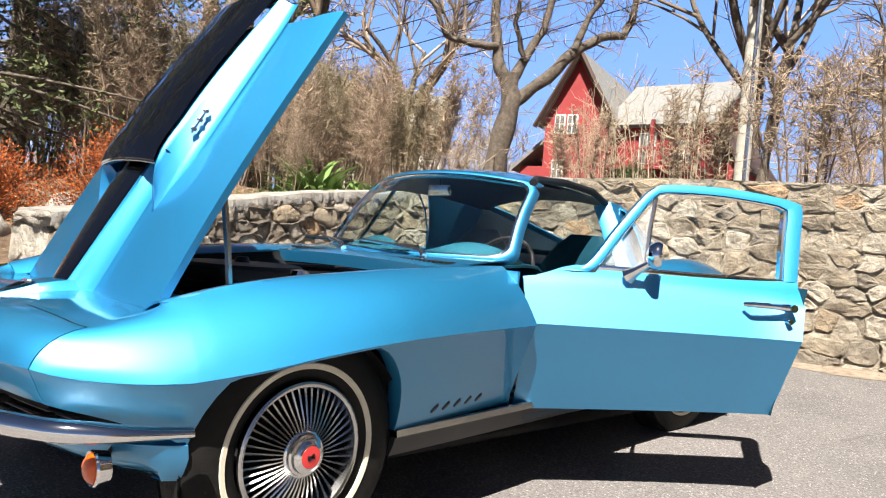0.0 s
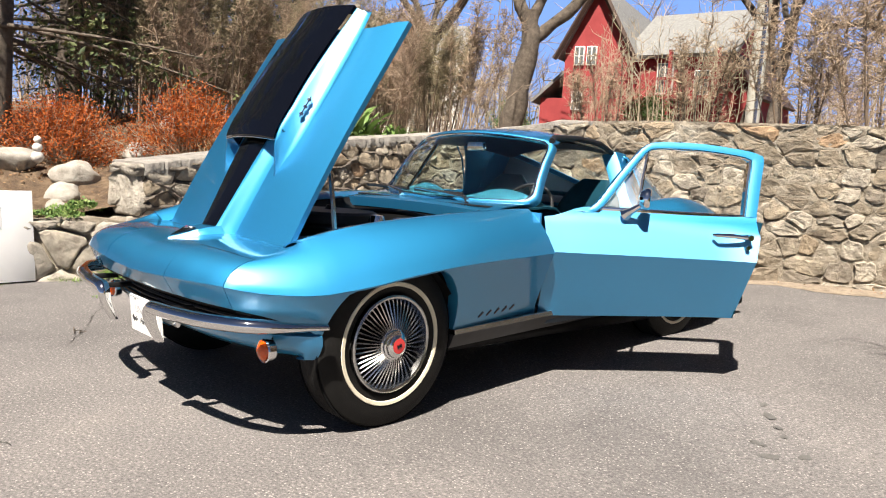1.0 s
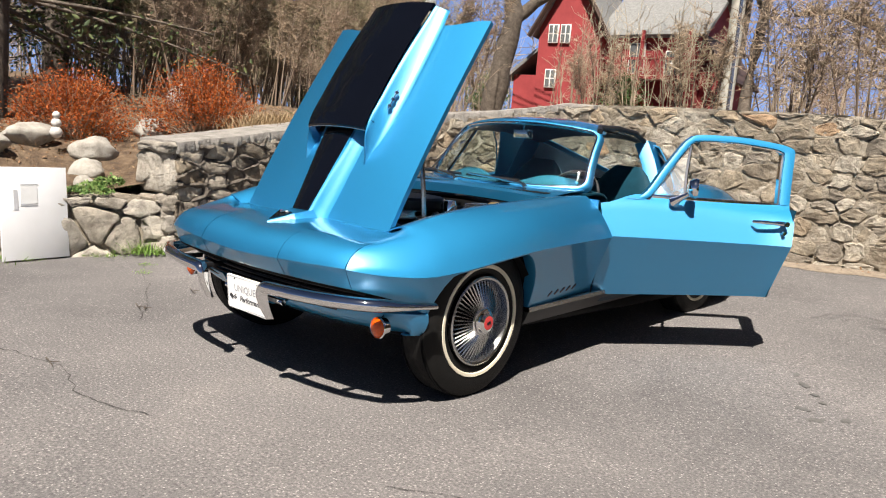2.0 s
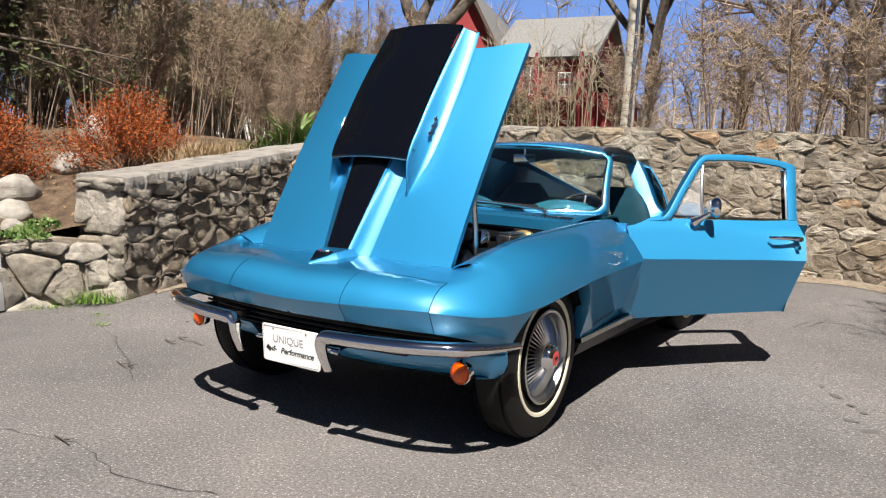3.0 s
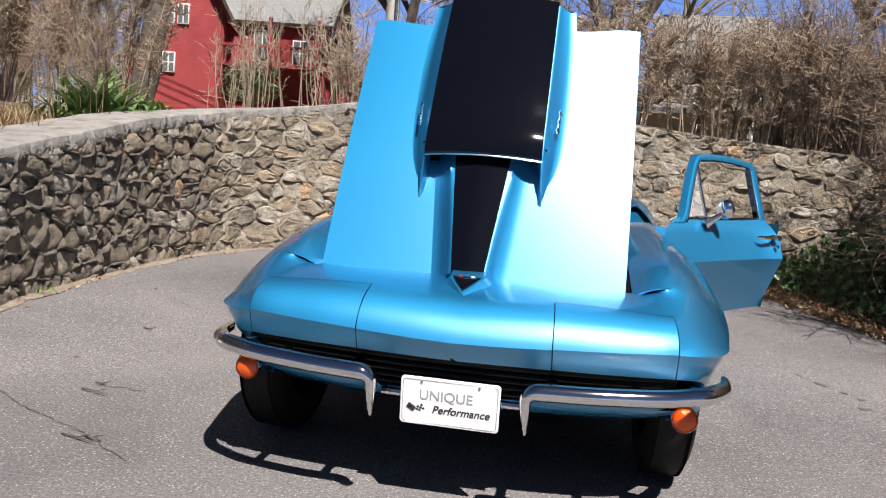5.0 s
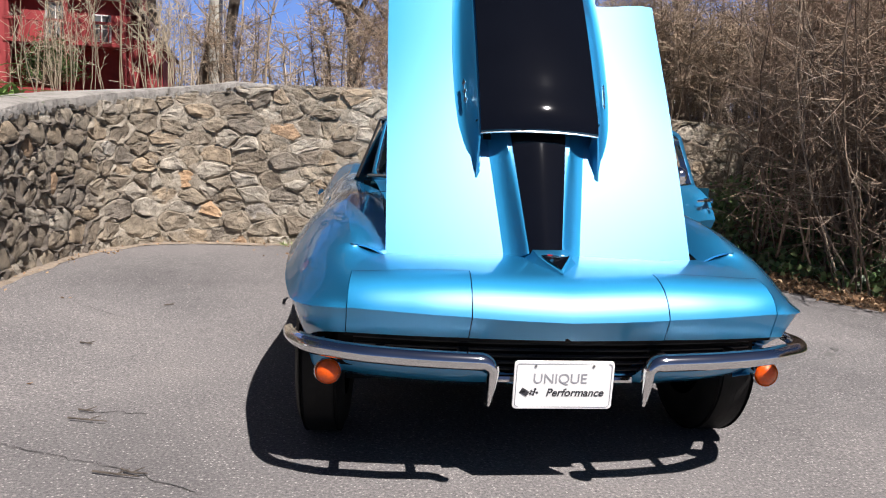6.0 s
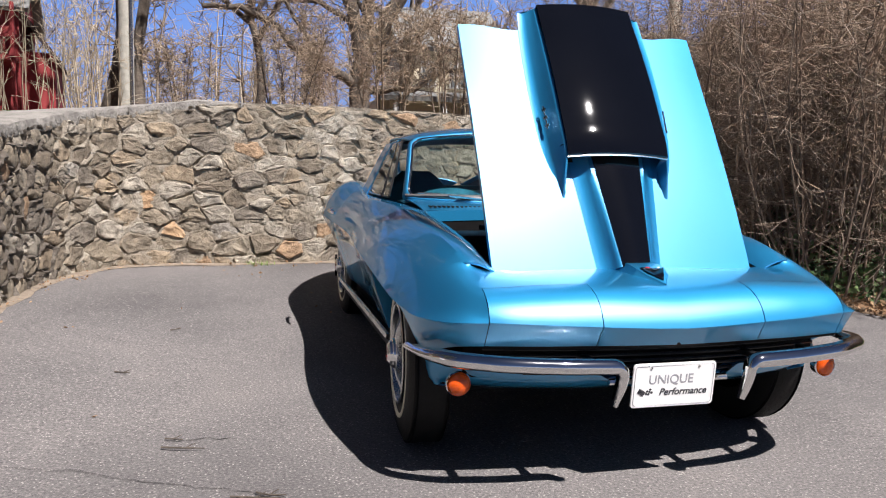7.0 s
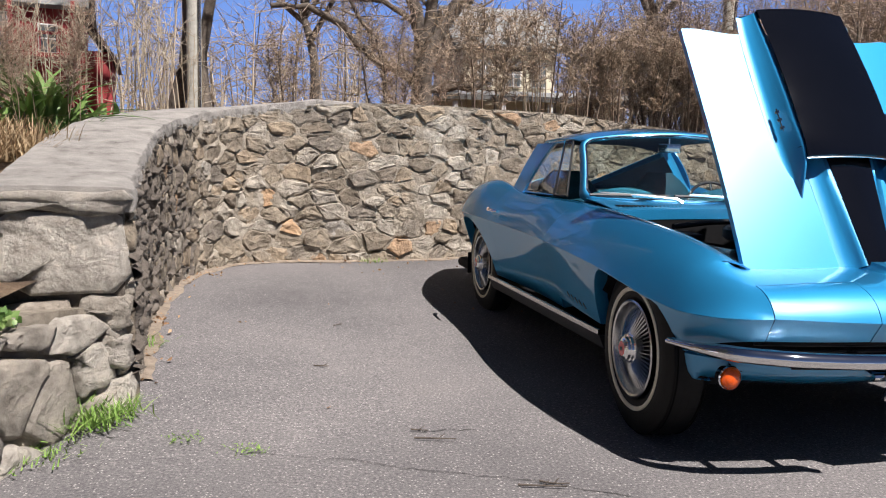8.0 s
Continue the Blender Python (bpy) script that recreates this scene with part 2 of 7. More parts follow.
TWIG = island_mat("twigs", [(0.10, 0.077, 0.056), (0.29, 0.23, 0.165), (0.17, 0.13, 0.095), (0.46, 0.38, 0.285), (0.23, 0.18, 0.13), (0.52, 0.45, 0.35)], 0.9)
REDTWIG = island_mat("reddish_twigs", [(0.12, 0.086, 0.063), (0.37, 0.27, 0.19), (0.23, 0.165, 0.118), (0.48, 0.375, 0.28)], 0.9)
DARKTWIG = island_mat("dark_brown_twigs", [(0.085, 0.062, 0.046), (0.22, 0.165, 0.12), (0.14, 0.104, 0.077), (0.42, 0.345, 0.27)], 0.9)
HEDGETWIG = island_mat("hedge_twigs", [(0.09, 0.066, 0.047), (0.38, 0.28, 0.19), (0.22, 0.165, 0.115), (0.50, 0.39, 0.275)], 0.85)
OLIVETWIG = island_mat("olive_brown_twigs", [(0.09, 0.078, 0.048), (0.27, 0.23, 0.14), (0.18, 0.15, 0.095), (0.38, 0.32, 0.21)], 0.85)
PALETWIG = island_mat("pale_canes", [(0.42, 0.35, 0.25), (0.34, 0.28, 0.20), (0.5, 0.44, 0.34)], 0.85)
RUSTLEAF = island_mat("rust_leaves", [(0.14, 0.028, 0.009), (0.40, 0.088, 0.016), (0.52, 0.155, 0.03), (0.30, 0.056, 0.013), (0.34, 0.14, 0.05)], 0.75, 0.25)
GREENLEAF = island_mat("green_leaves", [(0.035, 0.075, 0.02), (0.07, 0.13, 0.035), (0.10, 0.16, 0.05)], 0.45, 0.15)
YUCCALEAF = island_mat("yucca_leaves", [(0.05, 0.105, 0.026), (0.12, 0.21, 0.055), (0.27, 0.34, 0.12)], 0.45, 0.15)
IVYLEAF = island_mat("ivy_leaves", [(0.046, 0.091, 0.033), (0.098, 0.169, 0.058), (0.195, 0.260, 0.111), (0.130, 0.156, 0.065)], 0.32, 0.15)
DRYLEAF = island_mat("dry_leaves", [(0.20, 0.115, 0.06), (0.33, 0.20, 0.11), (0.42, 0.29, 0.17)], 0.85, 0.15)
DRYGRASS = island_mat("dry_grass", [(0.24, 0.16, 0.085), (0.36, 0.26, 0.15), (0.46, 0.36, 0.22)], 0.85, 0.15)
GRASS = island_mat("green_grass", [(0.10, 0.19, 0.03), (0.18, 0.30, 0.06), (0.26, 0.36, 0.10)], 0.7, 0.2)
PINE = island_mat("hemlock_needles", [(0.03, 0.048, 0.02), (0.075, 0.10, 0.035), (0.14, 0.155, 0.058)], 0.7, 0.15)
REDWALL = mottled("red_clapboard", [(0.3, (0.23, 0.026, 0.028)), (0.7, (0.33, 0.045, 0.046))], 2, 0.8, 0.2, 0.01)
CREAMWALL = mottled("cream_siding", [(0.3, (0.62, 0.55, 0.40)), (0.7, (0.74, 0.67, 0.50))], 2, 0.8, 0.2, 0.01)
WHITEWALLS = mottled("white_siding", [(0.3, (0.66, 0.65, 0.62)), (0.7, (0.78, 0.77, 0.74))], 2, 0.8, 0.2, 0.01)
SHINGLE = mottled("grey_shingles", [(0.3, (0.14, 0.14, 0.135)), (0.7, (0.25, 0.25, 0.24))], 14, 0.95, 0.7, 0.02)
PANE = plain("dark_pane", (0.13, 0.14, 0.14), 0.08, 0, 0.2, 3)
WHITETRIM = plain("white_trim", (0.75, 0.74, 0.71), 0.6, 0, 0.05, 5)
DARKTRIM = plain("brown_trim", (0.06, 0.035, 0.025), 0.7, 0, 0.15, 5)
POLEWOOD = mottled("pole_wood", [(0.3, (0.33, 0.32, 0.27)), (0.7, (0.50, 0.48, 0.42))], 10, 0.9, 0.7, 0.02)
FIGURE = plain("pale_cast_stone", (0.55, 0.52, 0.48), 0.85, 0, 0.15, 25, 0.4)


# ---- building helpers ----
class Build:
    """Collects vertices and faces of one mesh."""

    def __init__(self):
        self.v, self.f = [], []

    def grid(self, pts, flip=False, close=False):
        pts = np.asarray(pts, float)
        n, m = pts.shape[:2]
        o = len(self.v)
        self.v.extend(map(tuple, pts.reshape(-1, 3).tolist()))
        for i in range(n - 1):
            for j in range(m if close else m - 1):
                k = (j + 1) % m
                q = (o + i * m + j, o + i * m + k, o + (i + 1) * m + k, o + (i + 1) * m + j)
                self.f.append(q[::-1] if flip else q)
        return self

    def fan(self, ring, flip=False):
        o = len(self.v)
        self.v.extend(map(tuple, np.asarray(ring, float).tolist()))
        q = tuple(range(o, o + len(ring)))
        self.f.append(q[::-1] if flip else q)
        return self

    def tube(self, path, radii, n=8, caps=True):
        path = np.asarray(path, float)
        if np.isscalar(radii):
            radii = [radii] * len(path)
        tan = np.gradient(path, axis=0)
        tan /= np.linalg.norm(tan, axis=1)[:, None] + 1e-9
        ref = np.array([0, 0, 1.0]) if abs(tan[0][2]) < 0.9 else np.array([1.0, 0, 0])
        rings = []
        for p, t, r in zip(path, tan, radii):
            a = np.cross(t, ref)
            a /= np.linalg.norm(a) + 1e-9
            b = np.cross(t, a)
            
            ang = np.linspace(0, 2 * math.pi, n, endpoint=False)
            rings.append(p + r * (np.cos(ang)[:, None] * a + np.sin(ang)[:, None] * b))
        self.grid(np.array(rings), close=True)
        if caps:
            self.fan(rings[0])
            self.fan(rings[-1], True)
        return self

    def box(self, lo, hi, bevel=0.0, turn=None):
        x0, y0, z0 = lo
        x1, y1, z1 = hi
        bm = bmesh.new()
        bmesh.ops.create_cube(bm, size=1.0)
        for w in bm.verts:
            w.co = Vector(((x0 + x1) / 2 + w.co.x * (x1 - x0), (y0 + y1) / 2 + w.co.y * (y1 - y0), (z0 + z1) / 2 + w.co.z * (z1 - z0)))
        if bevel:
            bmesh.ops.bevel(bm, geom=bm.edges[:], offset=bevel, segments=2, affect='EDGES', profile=0.5)
        if turn is not None:
            bmesh.ops.transform(bm, matrix=turn, verts=bm.verts)
        self.take(bm)
        return self

    def take(self, bm):
        o = len(self.v)
        bm.verts.index_update()
        self.v.extend(tuple(w.co) for w in bm.verts)
        self.f.extend(tuple(o + w.index for w in f.verts) for f in bm.faces)
        bm.free()

    def revolve(self, profile, centre, axis="x", n=40, flip=False):
        """profile: (along the axis, radius)."""
        ang = np.linspace(0, 2 * math.pi, n, endpoint=False)
        rows = []
        for a, r in profile:
            c, s = r * np.cos(ang), r * np.sin(ang)
            k = np.full(n, a)
            rows.append(np.stack({"x": (k, c, s), "y": (s, k, c), "z": (c, s, k)}[axis], -1) + np.array(centre))
        return self.grid(rows, flip=flip, close=True)

    def mirror(self, keep=True):
        v, f = self.v, self.f
        o = len(v) if keep else 0
        nv = [(-x, y, z) for x, y, z in v]
        nf = [tuple(o + i for i in q[::-1]) for q in f]
        self.v, self.f = (v + nv, f + nf) if keep else (nv, nf)
        return self

    def move(self, m):
        self.v = [tuple(m @ Vector(p)) for p in self.v]
        return self

    def data(self, name, mat, smooth=True):
        me = bpy.data.meshes.new(name)
        me.from_pydata(self.v, [], self.f)
        me.materials.append(mat)
        if smooth:
            me.polygons.foreach_set("use_smooth", [True] * len(me.polygons))
        me.update()
        return me

    def tidy(self, name, mat, smooth=True, merge=0.0004, angle=35):
        """As data(), with doubles joined, normals set outward and edges sharper than the angle kept hard."""
        me = self.data(name, mat, False)
        bm = bmesh.new()
        bm.from_mesh(me)
        bmesh.ops.remove_doubles(bm, verts=bm.verts, dist=merge)
        bmesh.ops.recalc_face_normals(bm, faces=bm.faces)
        if smooth:
            lim = radians(angle)
            for f in bm.faces:
                f.smooth = True
            for e in bm.edges:
                if len(e.link_faces) == 1 or (len(e.link_faces) == 2 and e.calc_face_angle(0) > lim):
                    e.smooth = False
        bm.to_mesh(me)
        bm.free()
        return me


def part(name, b, mat, parent, label="", smooth=True, solid=0.0, angle=35):
    ob = new(name, b.tidy(name, mat, smooth, angle=angle))
    ob.parent = parent
    if label:
        tagged(ob, label)
    if solid:
        md = ob.modifiers.new("thickness", 'SOLIDIFY')
        md.thickness, md.offset = solid, -1
    return ob


def thing(name, label, category, group="", kind="", at=(0, 0, 0)):
    ob = new(name)
    ob.location = at
    ob.empty_display_size = 0.1
    return tagged(ob, label, category, group, kind)


def curve(xs, ys):
    """A smooth curve through points, with Hermite tangents."""
    xs, ys = np.array(xs, float), np.array(ys, float)
    sl = np.gradient(ys, xs)

    def at(x):
        x = np.clip(np.asarray(x, float), xs[0], xs[-1])
        i = np.clip(np.searchsorted(xs, x) - 1, 0, len(xs) - 2)
        h = xs[i + 1] - xs[i]
        t = (x - xs[i]) / h
        return ((2 * t**3 - 3 * t**2 + 1) * ys[i] + (t**3 - 2 * t**2 + t) * h * sl[i] + (-2 * t**3 + 3 * t**2) * ys[i + 1] + (t**3 - t**2) * h * sl[i + 1])

    return at


def smooth01(t):
    t = min(1.0, max(0.0, t))
    return t * t * (3 - 2 * t)


rise = curve([-0.5, 0.0, 0.6, 1.2, 1.8, 2.4, 3.0, 3.8, 4.6, 6.0], [0.0, 0.0, 0.018, 0.055, 0.09, 0.115, 0.145, 0.20, 0.26, 0.28])


def ground_z(x, y):
    """The driveway: level round the car, rising gently to the walls."""
    a = smooth01((-x - 1.5) / 1.3) * smooth01((y + 0.2) / 1.4)
    right = 0.11 * a + 0.14 * smooth01((y - 1.0) / 3.2) * (1 - 0.65 * a)
    left = float(rise(min(6.0, max(-0.5, y)))) * (1 - 0.3 * smooth01((x - 1.3) / 0.8))
    k = smooth01((x + 0.6) / 1.0)
    return right + (left - right) * k


# ---- walls: plan ----
WALL_XY = [(-2.76, 0.45), (-2.82, 1.0), (-2.87, 1.8), (-2.87, 2.5), (-2.79, 3.2), (-2.64, 3.65), (-2.40, 3.98), (-2.05, 4.15), (-1.5, 4.2),
           (-0.8, 4.26), (0.0, 4.46), (0.8, 4.72), (1.5, 4.88), (2.4, 5.05), (3.4, 5.2), (5.0, 5.4)]
WALL_TOP = [0.87, 0.95, 1.08, 1.20, 1.29, 1.36, 1.42, 1.48, 1.55, 1.57, 1.57, 1.57, 1.52, 1.46, 1.42, 1.40]
wall_s = np.r_[0, np.cumsum(np.linalg.norm(np.diff(np.array(WALL_XY), axis=0), axis=1))]
wall_x, wall_y, wall_top = curve(wall_s, [p[0] for p in WALL_XY]), curve(wall_s, [p[1] for p in WALL_XY]), curve(wall_s, WALL_TOP)
WALL_LEN = float(wall_s[-1])
THICK = 0.45


def wall_frame(s):
    """Face point and inward normal of the wall at the run s."""
    x, y = float(wall_x(s)), float(wall_y(s))
    dx, dy = float(wall_x(s + 0.02)) - float(wall_x(s - 0.02)), float(wall_y(s + 0.02)) - float(wall_y(s - 0.02))
    k = math.hypot(dx, dy) or 1.0
    return x, y, dy / k, -dx / k


def bank_z(x, y):
    """The earth behind the walls."""
    if x < -2.6 and y < 3.6:
        up = 0.42 + 0.42 * smooth01((-x - 2.8) / 2.2) + 0.5 * smooth01((y - 0.2) / 3.0) + 0.05 * max(0, -x - 5)
    else:
        up = 1.2 + 0.03 * max(0, y - 5)
    if x > -4.2 and y < 3.6:
        w = smooth01((x + 4.1) / 0.5)
        up = up * (1 - w) + w * float(np.interp(y, [-0.5, 0.3, 1.0, 1.9, 3.2, 3.6], [0.42, 0.52, 0.84, 1.05, 1.24, 1.28]))
    return up + 0.05 * noise.noise(Vector((x * 0.9, y * 0.9, 3)))


LOW_XY = [(-2.78, 0.48), (-2.97, 0.2), (-3.08, -0.05), (-3.2, -0.6), (-3.35, -1.2), (-3.7, -3.0), (-4.2, -6.0)]
low_s = np.r_[0, np.cumsum(np.linalg.norm(np.diff(np.array(LOW_XY), axis=0), axis=1))]
low_x, low_y = curve(low_s, [p[0] for p in LOW_XY]), curve(low_s, [p[1] for p in LOW_XY])


def low_line(u):
    return float(low_x(u)), float(low_y(u))


def low_x_at(y):
    """Where the low wall's face lies at y."""
    return float(np.interp(y, [p[1] for p in LOW_XY[::-1]], [p[0] for p in LOW_XY[::-1]]))

# ---- driveway and earth ----
def driveway():
    b = Build()
    xs = np.r_[-60, -20, np.arange(-7, -3.5, 0.25), np.arange(-3.5, 4.01, 0.09), np.arange(4.25, 7.01, 0.25), 20, 60]
    ys = np.r_[-80, -30, np.arange(-9, -3, 0.25), np.arange(-3, 5.01, 0.09), 5.3, 5.6, 6.0]
    b.grid([[(x, y, ground_z(x, y) + (0.004 * noise.noise(Vector((x * 1.3, y * 1.3, 0))) if abs(x) < 8 else 0)) for x in xs] for y in ys])
    ob = new("road", b.tidy("road", ASPHALT))
    return tagged(ob, "worn grey asphalt driveway with fine pale grit", "driveway", kind="structure")


def earth():
    """One sheet behind the walls: strips that start under the wall and run to the horizon."""
    b = Build()
    starts, dirs = [(-14.0, -60.0), (-7.0, -20.0)], [(-1, -0.1), (-1, -0.1)]
    for u in np.linspace(low_s[-1], 0.5, 16):
        x, y = low_line(u)
        starts.append((x - 0.2, y))
        dirs.append((-1, 0))
    for s in np.linspace(0.1, WALL_LEN, 60):
        x, y, nx, ny = wall_frame(s)
        starts.append((x - 0.2 * nx, y - 0.2 * ny))
        dirs.append((-nx, -ny))
    for x, y, dx, dy in [(5.4, 5.3, 0.3, 0.95), (8, 5.2, 0.5, 0.9), (15, 5.0, 0.7, 0.7), (40, 4.8, 0.9, 0.4)]:
        starts.append((x, y))
        dirs.append((dx, dy))
    outs = [0, 0.25, 0.5, 0.8, 1.2, 1.7, 2.3, 3, 4, 5.5, 7.5, 10, 14, 20, 30, 60, 150, 400]
    rows = []
    for i, ((x, y), (dx, dy)) in enumerate(zip(starts, dirs)):
        row = []
        for o in outs:
            # spread the strips so that neighbours do not cross at the bend
            w = min(1, o / 3.0)
            cx, cy = x - 0.5, y - 1.5
            k = math.hypot(cx, cy)
            ex, ey = dx * (1 - w) + w * cx / k, dy * (1 - w) + w * cy / k
            n = math.hypot(ex, ey)
            px, py = x + ex / n * o, y + ey / n * o
            row.append((px, py, bank_z(px, py)))
        rows.append(row)
    b.grid(rows, flip=True)
    ob = new("ground", b.tidy("ground", SOIL))
    return tagged(ob, "brown earth with leaf mulch behind the stone walls", "ground", kind="structure")


def ivy_bank_z(x, y):
    return ground_z(x, y) + 0.02 + 0.7 * smooth01((x - 2.2 - 0.45 * max(0, 4.2 - y)) / 2.5)


def ivy_bank():
    """The planted edge on the open side, running up from the asphalt."""
    b = Build()
    rows = []
    for y in np.linspace(-3, 5.3, 36):
        x0 = 1.75 + 0.45 * max(0, 4.2 - y) + 0.08 * noise.noise(Vector((y * 2, 0, 0)))
        rows.append([(x0 + w, y, ivy_bank_z(x0 + w, y) - (0.06 if w == 0 else 0) + 0.04 * noise.noise(Vector((w * 3, y * 3, 1)))) for w in (0, 0.1, 0.25, 0.5, 0.9, 1.4, 2, 3, 5, 9, 20)])
    b.grid(rows, flip=True)
    ob = new("ground", b.tidy("ground", SOIL))
    return tagged(ob, "earth bank with dry leaf litter beside the driveway", "bank", kind="structure")


ROAD = driveway()
earth()
ivy_bank()


def stone_sites(run, cell, seed):
    """Uneven courses of stone centres over a face, run along it and height as laid out."""
    rng = random.Random(seed)
    pts, z = [], -0.1
    while z < 2.2:
        ch = cell * rng.uniform(0.6, 1.45) * (1.25 - 0.25 * z)
        x = -rng.random() * cell
        while x < run + cell:
            w = cell * rng.choice((0.45, 0.7, 0.9, 1.2, 1.6, 2.3)) * rng.uniform(0.85, 1.15)
            pts.append((x + w / 2, z + ch / 2 + rng.uniform(-0.38, 0.38) * ch))
            x += w
        z += ch
    return pts


WALL_FLAT = 1.6
WALL_SITES = stone_sites(WALL_LEN - 0.6, 0.19, 5)


def wall_foot(s):
    return ground_z(float(wall_x(s)), float(wall_y(s))) - 0.02


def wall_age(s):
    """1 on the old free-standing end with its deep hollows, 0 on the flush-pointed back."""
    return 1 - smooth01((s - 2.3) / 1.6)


def stone_wall():
    """Mortar of the tall wall: proud ropes round hollows on the old end, flush pointing along the back."""
    ss, ks = np.linspace(0, WALL_LEN, 860), np.linspace(0, 1, 112)
    frames = [wall_frame(s) for s in ss]
    tops, foot = [float(wall_top(s)) for s in ss], [wall_foot(s) - 0.06 for s in ss]
    age = np.array([wall_age(s) for s in ss])
    sites = np.array(WALL_SITES)
    height = np.zeros((len(ss), len(ks)))
    for i, s in enumerate(ss):
        near = sites[np.abs(sites[:, 0] - s) < 0.7]
        for k, t in enumerate(ks):
            z = foot[i] + (tops[i] - foot[i]) * t
            warp = noise.noise_vector(Vector((s * 7, z * 7, 2))) * 0.035
            u, v = s + warp.x, (z + warp.y - foot[i] - 0.06) * WALL_FLAT
            d = np.sort(np.hypot(near[:, 0] - u, near[:, 1] - v))[:2]
            edge = (d[1] - d[0]) / 2
            lump = noise.noise(Vector((s * 13, z * 13, 5)))
            fine = noise.noise(Vector((s * 34, z * 34, 8))) + 0.6 * noise.noise(Vector((s * 70, z * 70, 3)))
            rope = math.exp(-((edge / (0.026 + 0.011 * lump)) ** 2))
            old = 0.072 * rope * (0.85 + 0.6 * lump) - 0.016 + 0.009 * fine
            seam = max(0.0, noise.noise(Vector((s * 5, z * 21, 11))) - 0.22)
            flush = 0.034 + 0.008 * rope + 0.012 * lump + 0.006 * fine - 0.10 * seam
            height[i, k] = flush + (old - flush) * age[i]
    b, c = Build(), Build()
    rows_f, rows_b, rows_t = [], [], []
    for i, (s, (x, y, nx, ny)) in enumerate(zip(ss, frames)):
        top, z0 = tops[i], foot[i]
        rows_f.append([(x + nx * h, y + ny * h, z0 + (top - z0) * t) for t, h in zip(ks, height[i])])
        if i % 4 == 0 or i == len(ss) - 1:
            rows_t.append([(x + nx * (height[i, -1] if w == 0 else -w), y + ny * (height[i, -1] if w == 0 else -w), top + (0.012 * noise.noise(Vector((s * 4, w * 6, 9))) if w else 0)) for w in np.linspace(0, THICK, 6)])
            rows_b.append([(x - nx * THICK, y - ny * THICK, z) for z in np.linspace(top, z0, 4)])
    turn = int(np.argmin(np.abs(ss - 2.9)))
    b.grid(rows_f[turn:])
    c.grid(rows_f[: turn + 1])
    for r in (rows_t, rows_b):
        b.grid(r)
    x, y, nx, ny = wall_frame(0.0)
    z0, top = ground_z(x, y) - 0.08, float(wall_top(0))
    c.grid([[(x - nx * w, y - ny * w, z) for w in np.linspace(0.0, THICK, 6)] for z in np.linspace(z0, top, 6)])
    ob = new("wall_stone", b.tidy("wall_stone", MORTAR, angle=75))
    # this end's dimmer, grazing light is painted into the weathered mortar's dark colour
    part("old_mortar", c, SHADEDOLDMORTAR, ob, "weathered grey ropes of mortar with grazing shade put into their colour", angle=75)
    tagged(ob, "curved fieldstone retaining wall with ropey mortar joints", "wall", kind="structure")
    return ob


def wall_cap():
    b = Build()
    ss = np.linspace(-0.0, 4.75, 260)
    rows = []
    for s in ss:
        x, y, nx, ny = wall_frame(max(0, s))
        top = float(wall_top(s))
        taper = smooth01((4.75 - s) / 0.5)
        h = 0.05 * taper + 0.004
        j = 0.024 * noise.noise(Vector((s * 6, 0, 0))) + 0.022 * noise.noise(Vector((s * 17, 3, 0))) + 0.012 * noise.noise(Vector((s * 45, 7, 0)))
        prof = [(0.03 + j, -0.045), (0.042 + j, 0.0), (0.03 + j, h * 0.8), (0.0, h), (-0.15, h + 0.006), (-0.3, h + 0.004), (-THICK - 0.02, h), (-THICK - 0.04, -0.03)]
        rows.append([(x + nx * w, y + ny * w, top + z + 0.008 * noise.noise(Vector((s * 5, w * 9, 4)))) for w, z in prof])
    b.grid(rows)
    b.fan(rows[0])
    ob = new("trim", b.tidy("trim", CAPSTONE))
    return tagged(ob, "weathered grey concrete cap along the stone wall", "wall cap", kind="structure")


WALL = stone_wall()
wall_cap()


def low_wall():
    """Low retaining wall of round stones that carries on from the tall wall's end."""
    b = Build()
    rows = []
    for u in np.linspace(0, float(low_s[-1]), 40):
        x, y = low_line(u)
        z0, top = ground_z(x, y) - 0.08, 0.47 + 0.03 * noise.noise(Vector((y * 3, 0, 0)))
        rows.append([(x, y, z0), (x - 0.02, y, (z0 + top) / 2), (x - 0.05, y, top), (x - 0.4, y, top), (x - 0.45, y, z0)])
    b.grid(rows, flip=True)
    b.fan(rows[0])
    b.fan(rows[-1], True)
    ob = new("wall_low", b.tidy("wall_low", MORTAR))
    return tagged(ob, "low retaining wall of rounded fieldstones below a planted bed", "wall", kind="structure")


LOW = low_wall()


def bed_corner():
    """Soil heaped in the corner between the low wall and the tall wall's end."""
    b = Build()
    b.grid([[(x, y, 0.43 + 0.14 * smooth01((-x - 3.15) / 0.5) + 0.30 * smooth01((y - 0.35) / 0.5) * smooth01((-x - 3.0) / 0.2) + 0.02 * noise.noise(Vector((x * 9, y * 9, 2)))) for x in np.linspace(-3.75, min(-2.9, low_x_at(y) - 0.10), 12)] for y in np.linspace(-0.7, 0.9, 22)], flip=True)
    ob = new("soil", b.tidy("soil", SOIL))
    return tagged(ob, "brown mulch heaped behind the low stone wall", "soil", kind="structure")


bed_corner()


